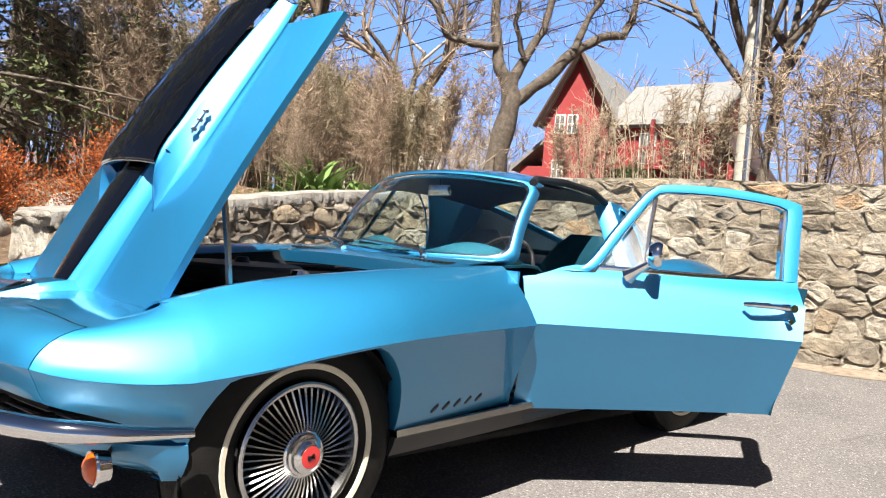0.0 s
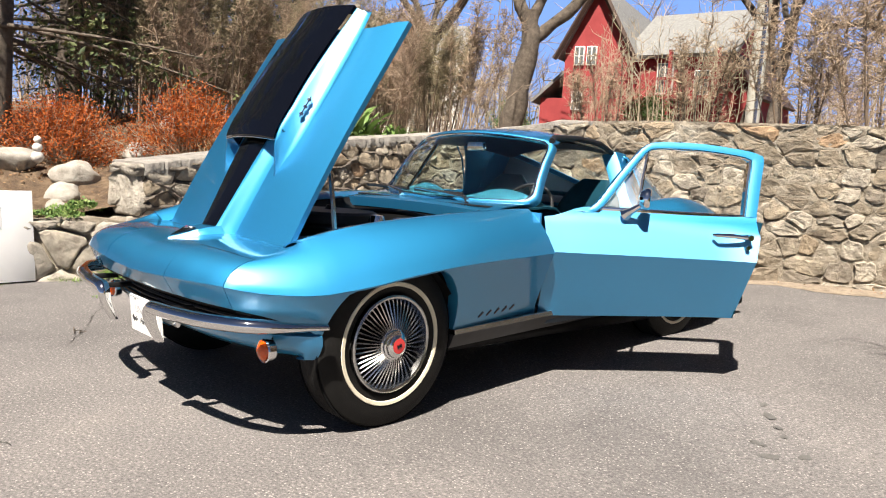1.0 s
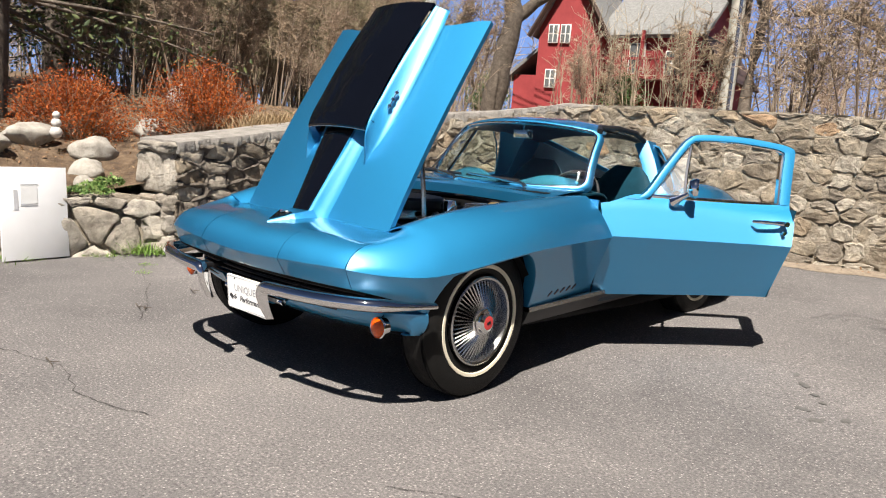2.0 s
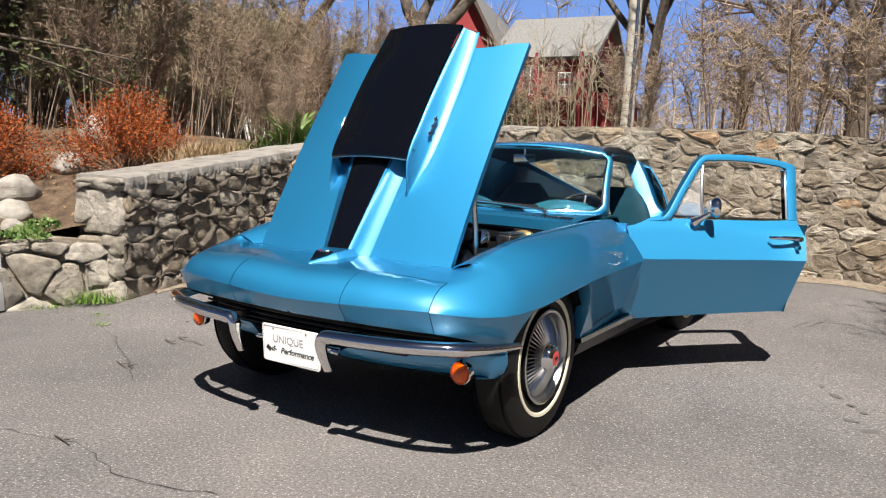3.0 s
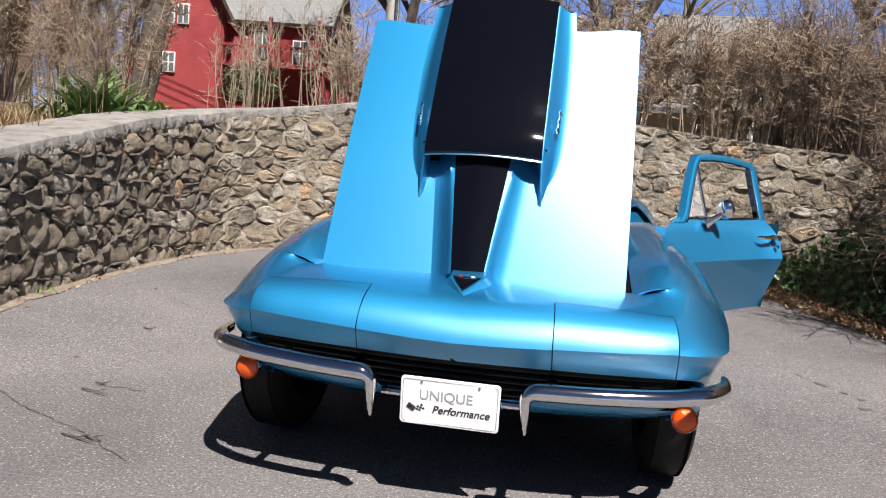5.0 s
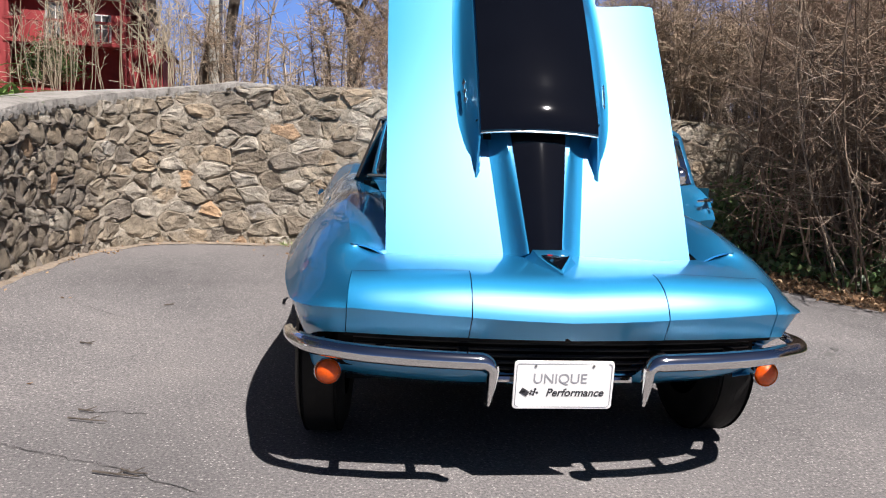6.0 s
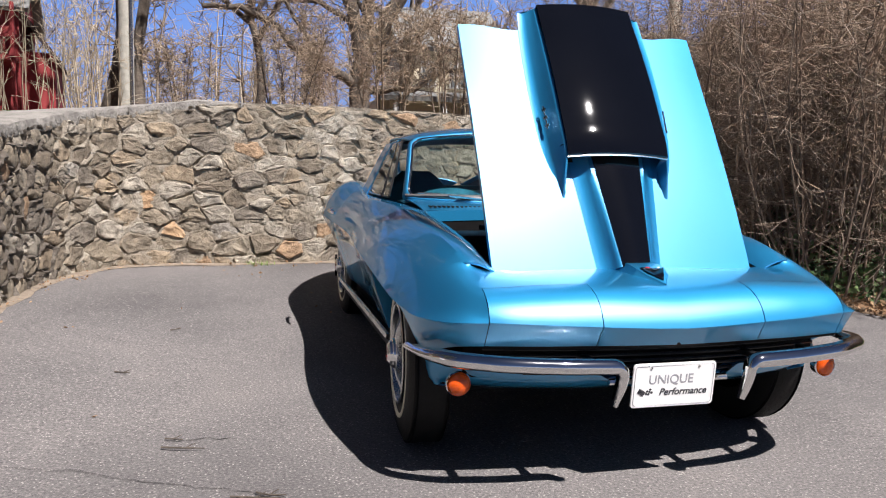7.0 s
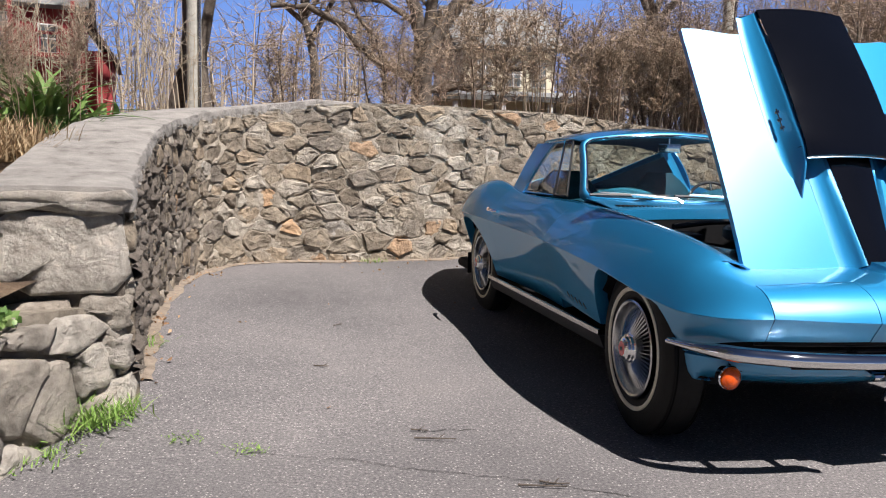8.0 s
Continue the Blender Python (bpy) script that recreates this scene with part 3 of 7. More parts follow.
def dirt_strip():
    """Sandy soil washed along the foot of the wall."""
    b = Build()
    rows = []
    for s in np.linspace(0.25, WALL_LEN - 0.3, 160):
        x, y, nx, ny = wall_frame(s)
        w = 0.10 + 0.05 * noise.noise(Vector((s * 3, 0, 7))) + 0.03 * noise.noise(Vector((s * 11, 2, 7))) + 0.26 * smooth01((s - 5.6) / 1.6) * (0.8 + 0.5 * noise.noise(Vector((s * 1.7, 4, 1))))
        row = []
        for k, up in ((-0.3, 0.020), (0.0, 0.016), (0.5, 0.011), (0.85, 0.006), (1.0, 0.001)):
            px, py = x + nx * w * k, y + ny * w * k
            row.append((px, py, ground_z(px, py) + 0.003 + up))
        rows.append(row)
    b.grid(rows)
    ob = new("soil", b.tidy("soil", DIRT))
    return tagged(ob, "sandy brown soil along the foot of the wall", "soil", kind="structure")


dirt_strip()

# ---- the car: body lines ----
Y = [-0.35, -0.2, 0.0, 0.2, 0.4, 0.6, 0.8, 0.95, 1.2, 1.5, 1.8, 2.0, 2.2, 2.4, 2.7, 3.0, 3.25, 3.42]
crease_x = curve(Y, [0.845, 0.870, 0.885, 0.890, 0.888, 0.880, 0.868, 0.856, 0.842, 0.842, 0.855, 0.870, 0.880, 0.874, 0.815, 0.715, 0.60, 0.50])
crease_z = curve(Y, [0.562, 0.582, 0.615, 0.640, 0.655, 0.665, 0.672, 0.677, 0.682, 0.690, 0.700, 0.710, 0.716, 0.716, 0.710, 0.70, 0.685, 0.67])
peak_x = curve(Y, [0.640, 0.655, 0.665, 0.670, 0.670, 0.668, 0.672, 0.690, 0.715, 0.715, 0.700, 0.690, 0.682, 0.670, 0.615, 0.52, 0.41, 0.33])
peak_z = curve(Y, [0.728, 0.768, 0.800, 0.820, 0.837, 0.850, 0.860, 0.866, 0.868, 0.870, 0.896, 0.928, 0.946, 0.936, 0.880, 0.81, 0.74, 0.69])
inner_x = curve(Y, [0.530, 0.530, 0.530, 0.530, 0.530, 0.530, 0.545, 0.620, 0.665, 0.668, 0.655, 0.620, 0.56, 0.49, 0.36, 0.20, 0.06, 0.0])
inner_z = curve(Y, [0.690, 0.722, 0.760, 0.786, 0.806, 0.822, 0.842, 0.864, 0.872, 0.872, 0.880, 0.89, 0.892, 0.88, 0.84, 0.79, 0.74, 0.70])
REAR_Y, REAR_Z = 2.36, 0.365
FRONT_Y, FRONT_Z = 0.0, 0.325


def sill_z(y, lift=0.0):
    """Lower edge of the body side, with the wheel arches."""
    for yc, zc, r, p in ((0.005, 0.33, 0.335, 2.3), (REAR_Y - 0.01, 0.36, 0.33, 2.3)):
        d = abs(y - yc) / r
        if d < 1:
            return zc + r * (1 - d**p) ** (1 / p)
    if y < -0.3:
        return 0.41
    if y > REAR_Y:
        return 0.36 + 0.05 * (y - REAR_Y)
    return 0.33 + lift * (0.03 + 0.045 * min(1.0, max(0.0, y - 0.35)))


def side_rows(ys, sgn):
    up, low, lip = [], [], []
    for y in ys:
        ix, iz, px, pz, cx, cz = (float(f(y)) for f in (inner_x, inner_z, peak_x, peak_z, crease_x, crease_z))
        row = [(ix + (px - ix) * t, y, iz + (pz - iz) * (1 - (1 - t) ** 2)) for t in np.linspace(0, 1, 6)[:-1]]
        bx = 0.64 - 0.10 * smooth01((y - 0.2) / 0.9) + 0.15 * smooth01((y - 1.8) / 0.4)
        qx, qz = px + bx * (cx - px), pz - (0.22 + 0.06 * smooth01((y - 0.2) / 0.9) - 0.2 * smooth01((y - 1.8) / 0.4)) * (pz - cz)
        row += [((1 - t) ** 2 * px + 2 * t * (1 - t) * qx + t * t * cx, y, (1 - t) ** 2 * pz + 2 * t * (1 - t) * qz + t * t * cz) for t in np.linspace(0, 1, 20)]
        up.append([(sgn * x, yy, z) for x, yy, z in row])
        b0 = sill_z(y, max(0, sgn))
        zs = np.linspace(cz - 0.004, min(b0, cz - 0.008), 9)
        tuck = lambda z: cx - 0.005 - 0.128 * ((cz - z) / 0.36)
        low.append([(sgn * cx, y, cz)] + [(sgn * tuck(z), y, z) for z in zs])
        x1 = tuck(zs[-1])
        lip.append([(sgn * x1, y, zs[-1]), (sgn * (x1 - 0.012), y, zs[-1] - 0.004), (sgn * (x1 - 0.06), y, zs[-1] + 0.004)])
    return up, low, lip


def ys_between(a, b):
    base = list(np.linspace(a, b, max(4, int((b - a) / 0.06))))
    for yc, r in ((0.005, 0.335), (REAR_Y - 0.01, 0.33)):
        base += [yc + r * math.sin(t) for t in np.linspace(-math.pi / 2, math.pi / 2, 25) if a < yc + r * math.sin(t) < b]
        base += [v for v in (yc - r - 0.002, yc + r + 0.002) if a < v < b]
    return sorted(set(round(v, 5) for v in base))


def side_panel(name, a, b, sgn, parent, label=""):
    bd = Build()
    up, low, lip = side_rows(ys_between(a, b), sgn)
    for r in (up, low, lip):
        bd.grid(r, flip=sgn < 0)
    return part(name, bd, BLUE, parent, label, solid=0.006, angle=28)


car = thing("car", "metallic blue 1960s sports coupe with raised hood and one open door", "car", at=(0, 0, 0))

DOOR_A, DOOR_B = 0.885, 1.86
for sgn in (1, -1):
    side_panel("quarter_panel", DOOR_B + 0.0008, 3.42, sgn, car, "blue rear quarter panel with swelling haunch")
side_panel("closed_door", DOOR_A + 0.0008, DOOR_B - 0.0008, -1, car, "closed blue door with thin shut lines")

# ---- nose ----
S = [0.0, 0.20, 0.36, 0.56, 0.72, 0.80, 0.88, 0.95, 1.0]
back_l = [curve(S, v) for v in ([0, 0.15, 0.29, 0.45, 0.56, 0.60, 0.62, 0.632, 0.640], [-0.315, -0.317, -0.318, -0.318, -0.325, -0.335, -0.343, -0.348, -0.35], [0.700, 0.698, 0.695, 0.693, 0.700, 0.709, 0.718, 0.725, 0.728])]
shoulder = [curve(S, v) for v in ([0, 0.15, 0.286, 0.47, 0.635, 0.695, 0.735, 0.762, 0.776], [-0.56, -0.558, -0.553, -0.543, -0.525, -0.495, -0.445, -0.39, -0.35], [0.672, 0.676, 0.679, 0.675, 0.667, 0.668, 0.678, 0.690, 0.697])]
edge_l = [curve(S, v) for v in ([0, 0.15, 0.292, 0.47, 0.645, 0.725, 0.790, 0.830, 0.845], [-0.712, -0.708, -0.700, -0.683, -0.648, -0.612, -0.535, -0.43, -0.35], [0.556, 0.560, 0.566, 0.573, 0.578, 0.574, 0.567, 0.562, 0.562])]
lip_l = [curve(S, v) for v in ([0, 0.15, 0.295, 0.47, 0.648, 0.722, 0.782, 0.818, 0.832], [-0.655, -0.658, -0.660, -0.646, -0.612, -0.580, -0.515, -0.42, -0.35], [0.490, 0.493, 0.497, 0.498, 0.498, 0.495, 0.489, 0.468, 0.43])]


def at_s(line, s):
    return np.array([float(f(s)) for f in line])


def nose_top(s, t, drop=0.0):
    a, b = at_s(back_l, s), at_s(shoulder, s)
    p = a + (b - a) * t
    p[2] += 0.006 * math.sin(math.pi * t) - drop
    return p


def nose_face(s, t, inset=0.0):
    """t 0 at the shoulder, 0.7 at the sharp edge, 1 at the lower lip."""
    sh, ed, lp = at_s(shoulder, s), at_s(edge_l, s), at_s(lip_l, s)
    if t <= 0.7:
        u = t / 0.7
        c = ed.copy()
        c[2] = sh[2] - 0.018
        c[:2] = sh[:2] + 0.80 * (ed[:2] - sh[:2])
        p = (1 - u) ** 2 * sh + 2 * u * (1 - u) * c + u * u * ed
    else:
        p = ed + (lp - ed) * (t - 0.7) / 0.3
    if inset:
        d = np.array([p[0] * 0.6, p[1], 0.5])
        p = p - inset * d / np.linalg.norm(d)
    return p


SA, SB = 0.36, 0.725
TOP_T, FACE_T = np.linspace(0, 1, 7), np.linspace(0, 0.7, 14)
S_MID, S_DOOR, S_TIP = np.linspace(0, SA - 0.0018, 18), np.linspace(SA + 0.0018, SB - 0.0015, 18), np.linspace(SB + 0.0015, 1.0, 16)


def tip_profile(s):
    """From the hood line over the fender tip to the sharp edge, blending the nose into the fender side."""
    k = (s - S_TIP[0]) / (1 - S_TIP[0])
    A = [nose_top(S_TIP[0], t) for t in TOP_T] + [nose_face(S_TIP[0], t) for t in FACE_T[1:]]
    up, low, _ = side_rows([-0.35], 1)
    B = [np.array(p) for p in up[0][-20:]]
    kk = k * k * (3 - 2 * k) * 0.5 + k * 0.5
    mid = [a + (c - a) * kk for a, c in zip(A, B)]
    ce = at_s(edge_l, s) - mid[-1] if k < 1 else np.zeros(3)
    cb = at_s(back_l, s) - mid[0] if k < 1 else np.zeros(3)
    prof = [p + ce * (i / 19) ** 1.5 + cb * (1 - i / 19) ** 2 for i, p in enumerate(mid)]
    LA = [nose_face(S_TIP[0], 0.7 + 0.3 * i / 9) for i in range(10)]
    LB = [np.array(p) for p in low[0]]
    low_mid = [a + (c - a) * kk for a, c in zip(LA, LB)]
    shift = prof[-1] - low_mid[0]
    lip_fix = (at_s(lip_l, s) - low_mid[-1]) * (1 - k)
    return prof, [p + shift * (1 - i / 9) + lip_fix * (i / 9) for i, p in enumerate(low_mid)]


b = Build()
b.grid([[nose_top(s, t) for t in TOP_T] for s in np.r_[S_MID, S_DOOR, S_TIP[:1]]])
b.grid([[nose_face(s, t) for t in FACE_T] for s in S_MID])
b.grid([[nose_face(s, t) for t in np.linspace(0.7, 1, 5)] for s in S_MID])
b.grid([[nose_face(s, 1.0), nose_face(s, 1.0) + np.array([0, 0.05, 0.006])] for s in S_MID])
tips = [tip_profile(s) for s in S_TIP]
side_ys = ys_between(-0.35, DOOR_A - 0.0008)
sides = side_rows(side_ys, 1)
# fair the fender tip into the fender side with one smooth sweep
fold = np.array([p for p, _ in tips] + [r[-20:] for r in sides[0][1:]])
last = len(tips) + sum(1 for y in side_ys[1:] if y < 0.28)
hold = np.sin(np.pi * np.arange(20) / 19)[:, None] ** 0.6
for _ in range(90):
    gap = np.linalg.norm(fold[1 : last + 1] - fold[:last], axis=2).mean(1)
    wa, wb = 1 / gap[:-1, None, None], 1 / gap[1:, None, None]
    mean = (fold[: last - 1] * wa + fold[2 : last + 1] * wb) / (wa + wb)
    fold[1:last] += 0.5 * hold * (mean - fold[1:last])
b.grid(fold[: len(tips)])
for k in range(len(sides[0])):
    sides[0][k] = list(sides[0][k][:-20]) + [tuple(p) for p in fold[len(tips) - 1 + k]]
b.grid([q for _, q in tips])
b.grid([[q[-1], q[-1] + np.array([-0.03, 0.03, 0.004])] for _, q in tips])
for rows in sides:
    b.grid(rows)
b.mirror()
part("front_body", b, BLUE, car, "one-piece blue front body with pointed nose and flared fenders", solid=0.006, angle=26)
for sgn in (1, -1):
    b = Build()
    b.grid([[nose_face(s, t) for t in FACE_T] for s in S_DOOR])
    b.grid([[nose_face(s, t) for t in np.linspace(0.7, 1, 5)] for s in S_DOOR])
    b.grid([[nose_face(s, 1.0), nose_face(s, 1.0) + np.array([0, 0.05, 0.006])] for s in S_DOOR])
    b.v = [(x, y, z + 0.0008) for x, y, z in b.v]
    b.grid([[nose_face(s, 0.0) + np.array([0, 0.0, 0.0008]), nose_face(s, 0.0) + np.array([0, 0.0, -0.012])] for s in S_DOOR])
    if sgn < 0:
        b.mirror(False)
    part("headlight_door", b, BLUE, car, "closed rotating headlight cover in body colour", solid=0.002, angle=26)
    b = Build()
    b.grid([[nose_top(s, 1.0) + np.array([0, 0.0035, 0.0012]), nose_top(s, 1.0) + np.array([0, -0.0015, 0.0014])] for s in S_DOOR])
    if sgn < 0:
        b.mirror(False)
    part("headlight_seam", b, DARK, car, "thin dark seam above the headlight cover")
b = Build()
b.grid([[nose_face(s, t, 0.012) - np.array([0, 0, 0.004]) for t in np.linspace(0, 1, 12)] for s in np.linspace(0, SB + 0.012, 40)])
b.mirror()
part("nose_backing", b, DARK, car, "dark gap behind the headlight covers")

# raised centre wedge ahead of the hood, cut off by a slanting emblem face
b = Build()
rows = []
for y, w, crown in ((-0.315, 0.060, 0.728), (-0.36, 0.059, 0.7275), (-0.41, 0.057, 0.722), (-0.455, 0.054, 0.7145), (-0.458, 0.0525, 0.7135), (-0.49, 0.036, 0.7005), (-0.525, 0.018, 0.6885), (-0.558, 0.002, 0.677)):
    base = float(nose_top(0, min(1, (-0.315 - y) / 0.245))[2]) - 0.003
    step_up = max(0.002, crown - base)
    rows.append([(-w - 0.75 * step_up, y, base), (-w - 0.28 * step_up, y, base + 0.45 * step_up), (-w, y, crown), (0, y, crown + 0.002), (w, y, crown), (w + 0.28 * step_up, y, base + 0.45 * step_up), (w + 0.75 * step_up, y, base)])
b.grid(rows)
b.fan(rows[0])
part("nose_wedge", b, BLUE, car, "raised blue wedge running into the hood ridge", angle=20)
b = Build()
b.fan([(-0.046, -0.461, 0.7165), (0.046, -0.461, 0.7165), (0.0, -0.545, 0.6855)])
part("emblem_recess", b, BLACKP, car, "dark triangular emblem field on the nose wedge", smooth=False, solid=0.003)
b = Build()
for sx in (-1, 1):
    b.box((-0.026, -0.005, 0), (0.026, 0.005, 0.004), 0.001, pose(sx * 0.016, -0.472, 0.7155, 20, 0, sx * 28))
emb = part("emblem", b, CHROME, car, "small chrome crossed emblem on the nose")
b = Build()
b.box((-0.008, -0.0035, 0.003), (0.008, 0.0035, 0.0052), 0.001, pose(-0.020, -0.469, 0.717, 20, 0, -28))
part("enamel_field", b, REDP, emb, "red enamel field")
b = Build()
b.box((-0.006, -0.0028, 0.003), (0.006, 0.0028, 0.0052), 0.001, pose(0.020, -0.469, 0.717, 20, 0, 28))
part("enamel_field", b, WHITEP, emb, "white enamel field")

# ---- grille, valance, bumpers ----
b = Build()
b.grid([[(x, -0.555 + 0.10 * (abs(x) / 0.7) ** 2, z) for z in (0.52, 0.36)] for x in np.linspace(-0.68, 0.68, 15)])
part("grille_cavity", b, DARK, car, "black cavity behind the grille")
for z in (0.488, 0.468, 0.448, 0.428, 0.408, 0.388):
    b = Build()
    w = 0.63 if z > 0.44 else 0.5
    b.tube([(x, -0.600 + 0.085 * (abs(x) / 0.66) ** 2, z) for x in np.linspace(-w, w, 21)], 0.0055, 6)
    part("grille_bar", b, BLACKTRIM, car, "thin black horizontal grille bar")
b = Build()
b.tube([(x, -0.612 + 0.085 * (abs(x) / 0.66) ** 2, 0.497) for x in np.linspace(-0.64, 0.64, 25)], 0.006, 6)
part("grille_moulding", b, STEEL, car, "bright grille moulding under the nose lip")
b = Build()
rows = []
val_x, val_y = curve([0, 1, 2, 3, 4, 5], [0.0, 0.30, 0.55, 0.68, 0.755, 0.790]), curve([0, 1, 2, 3, 4, 5], [-0.60, -0.585, -0.525, -0.455, -0.385, -0.325])
for t in np.linspace(-5, 5, 45):
    x, y = math.copysign(float(val_x(abs(t))), t), float(val_y(abs(t)))
    gap = 0.055 * smooth01((0.26 - abs(x)) / 0.08)
    e = smooth01((abs(t) - 3.0) / 1.5)
    rows.append([(x - 0.03 * e * math.copysign(1, x), y + 0.03 * (1 - e), 0.415 - gap), (x, y - 0.008 * (1 - e), 0.400 - gap), (x, y + 0.004, 0.368), (x - 0.01 * e * math.copysign(1, x), y + 0.05 * (1 - e), 0.335), (x - 0.03 * e * math.copysign(1, x), y + 0.10 * (1 - e), 0.308), (x - 0.10 * e * math.copysign(1, x), y + 0.17 * (1 - e), 0.298)])
b.grid(rows)
part("valance", b, BLUE, car, "blue lower front valance below the bumper", solid=0.005)

BU = [0.0, 0.12, 0.4, 0.7, 0.86, 0.95, 1.0]
bu_x, bu_y, bu_z = curve(BU, [0.232, 0.30, 0.47, 0.675, 0.785, 0.835, 0.850]), curve(BU, [-0.742, -0.742, -0.728, -0.672, -0.585, -0.46, -0.345]), curve(BU, [0.444, 0.447, 0.452, 0.458, 0.458, 0.452, 0.446])


def bumper(sgn):
    """One bright bar: round the corner from the fender, then bent down into a tapering blade."""
    b = Build()
    rows = []

    def section(c, out, up, h, d):
        prof = [(-d, h * 0.9), (-d * 0.45, h * 1.05), (-0.006, h * 0.95), (0.004, h * 0.62), (0.010, 0.2 * h), (0.010, -0.2 * h), (0.004, -0.62 * h), (-0.008, -0.98 * h), (-d, -h)]
        rows.append([(sgn * (c[0] + out[0] * p + up[0] * q), c[1] + out[1] * p, c[2] + up[2] * q) for p, q in prof])

    for t in np.linspace(1, 0.055, 34):
        dx, dy = float(bu_x(min(1, t + 0.01))) - float(bu_x(max(0, t - 0.01))), float(bu_y(min(1, t + 0.01))) - float(bu_y(max(0, t - 0.01)))
        k = math.hypot(dx, dy)
        section((float(bu_x(t)), float(bu_y(t)), float(bu_z(t))), (dy / k, -dx / k), (0, 0, 1), 0.025 * (1 - 0.45 * smooth01((t - 0.85) / 0.15)), 0.035 * (1 - 0.5 * smooth01((t - 0.9) / 0.1)))
    x0, y0, z0, r = float(bu_x(0.055)), float(bu_y(0.055)), float(bu_z(0.055)), 0.034
    for k in range(1, 9):
        f = math.pi / 2 * k / 8
        section((x0 - r * math.sin(f), y0 + 0.004 * k / 8, z0 - r * (1 - math.cos(f))), (0, -1), (-math.sin(f), 0, math.cos(f)), 0.025 - 0.009 * k / 8, 0.035)
    for k in range(1, 9):
        t = k / 8
        section((x0 - r + 0.004 * t, y0 + 0.004 + 0.052 * t**1.4, z0 - r - 0.108 * t), (0, -1), (-1, 0, 0), 0.016 - 0.0075 * t**1.5, 0.035 - 0.015 * t)
    b.grid(rows, flip=sgn < 0)
    b.fan(rows[0])
    b.fan(rows[-1])
    return part("bumper", b, CHROME, car, "curved chrome half bumper with downswept inner blade", solid=0.003, angle=50)


for sgn in (1, -1):
    bumper(sgn)
    for x in (0.30, 0.55):
        b = Build()
        b.box((sgn * x - 0.015, -0.70, 0.43), (sgn * x + 0.015, -0.55, 0.45), 0.003)
        part("bumper_bracket", b, BLACKTRIM, car, "dark bumper bracket")
    b = Build()
    b.revolve([(0.0, 0.036), (-0.014, 0.034), (-0.024, 0.022), (-0.028, 0.0)], (sgn * 0.706, -0.505, 0.352), "y", 26, True)
    lamp = part("turn_signal", b, AMBER, car, "round amber turn signal lens")
    b = Build()
    b.revolve([(0.024, 0.038), (-0.006, 0.043), (-0.012, 0.040), (-0.006, 0.035)], (sgn * 0.706, -0.505, 0.352), "y", 26)
    part("lamp_rim", b, CHROME, lamp, "chrome lamp rim")
b = Build()
b.tube([(x, -0.605, 0.36) for x in np.linspace(-0.22, 0.22, 8)], 0.012, 8)
part("plate_bar", b, CHROME, car, "chrome bar behind the plate")

# ---- front plate with its lettering ----
plate_m = pose(0, -0.640, 0.352, 90 + 6, 0, 0)
b = Build()
ring = [((0.1405 if math.cos(a) > 0 else -0.1405) + 0.012 * math.cos(a), (0.064 if math.sin(a) > 0 else -0.064) + 0.012 * math.sin(a)) for a in (2 * math.pi * (k + 0.5) / 32 for k in range(32))]
b.grid([[tuple(plate_m @ Vector((x * k, y * k, z))) for x, y in ring] for k, z in ((1, -0.003), (1, 0.002), (0.992, 0.0032))], close=True)
b.fan([tuple(plate_m @ Vector((x * 0.992, y * 0.992, 0.0032))) for x, y in ring])
b.fan([tuple(plate_m @ Vector((x, y, -0.003))) for x, y in ring], True)
plate = part("front_plate", b, WHITEP, car, "white dealer plate with dark lettering")
b = Build()
r = []
for k in range(48):
    a = 2 * math.pi * k / 48
    cx, cy = (0.134 if math.cos(a) > 0 else -0.134), (0.058 if math.sin(a) > 0 else -0.058)
    r.append((cx + 0.011 * math.cos(a), cy + 0.011 * math.sin(a), 0.0042))
b.tube([tuple(plate_m @ Vector(p)) for p in r + r[:1]], 0.0009, 4, False)
part("plate_border", b, GREYINK, plate, "thin grey border line")


def words(text, size, x, y, mat, parent, name, shear=0.0, bold=0.0):
    cu = bpy.data.curves.new(name, 'FONT')
    cu.body, cu.size, cu.align_x, cu.align_y, cu.shear, cu.offset = text, size, 'CENTER', 'CENTER', shear, bold
    cu.extrude = 0.0004
    tmp = bpy.data.objects.new(name, cu)
    scene.collection.objects.link(tmp)
    bpy.context.view_layer.update()
    me = bpy.data.meshes.new_from_object(tmp.evaluated_get(bpy.context.evaluated_depsgraph_get()))
    bpy.data.objects.remove(tmp)
    bpy.data.curves.remove(cu)
    me.transform(plate_m @ Matrix.Translation((x, y, 0.0040)))
    me.materials.clear()
    me.materials.append(mat)
    ob = new(name, me)
    ob.parent = parent
    return ob


words("UNIQUE", 0.044, -0.012, 0.020, GREYINK, plate, "lettering")
words("Performance", 0.034, 0.035, -0.024, INK, plate, "lettering", 0.25, 0.0006)
b = Build()
for turn, x0, odd in ((-32, -0.118, 0), (28, -0.091, 1)):
    for i in range(4):
        for j in range(3):
            if odd == 0 or (i + j) % 2:
                b.box((-0.013 + i * 0.0065, -0.009 + j * 0.006, 0.0034), (-0.0067 + i * 0.0065, -0.0032 + j * 0.006, 0.0046), 0, plate_m @ pose(x0, -0.022, 0, 0, 0, turn))
part("flag_mark", b, INK, plate, "dark chequered mark")
for sx in (-1, 1):
    b = Build()
    b.revolve([(0.0, 0.0042), (0.003, 0.0036), (0.004, 0)], (0, 0, 0), "z", 10)
    b.move(plate_m @ pose(sx * 0.088, 0.062, 0.003))
    part("plate_screw", b, STEEL, plate, "small plate screw")

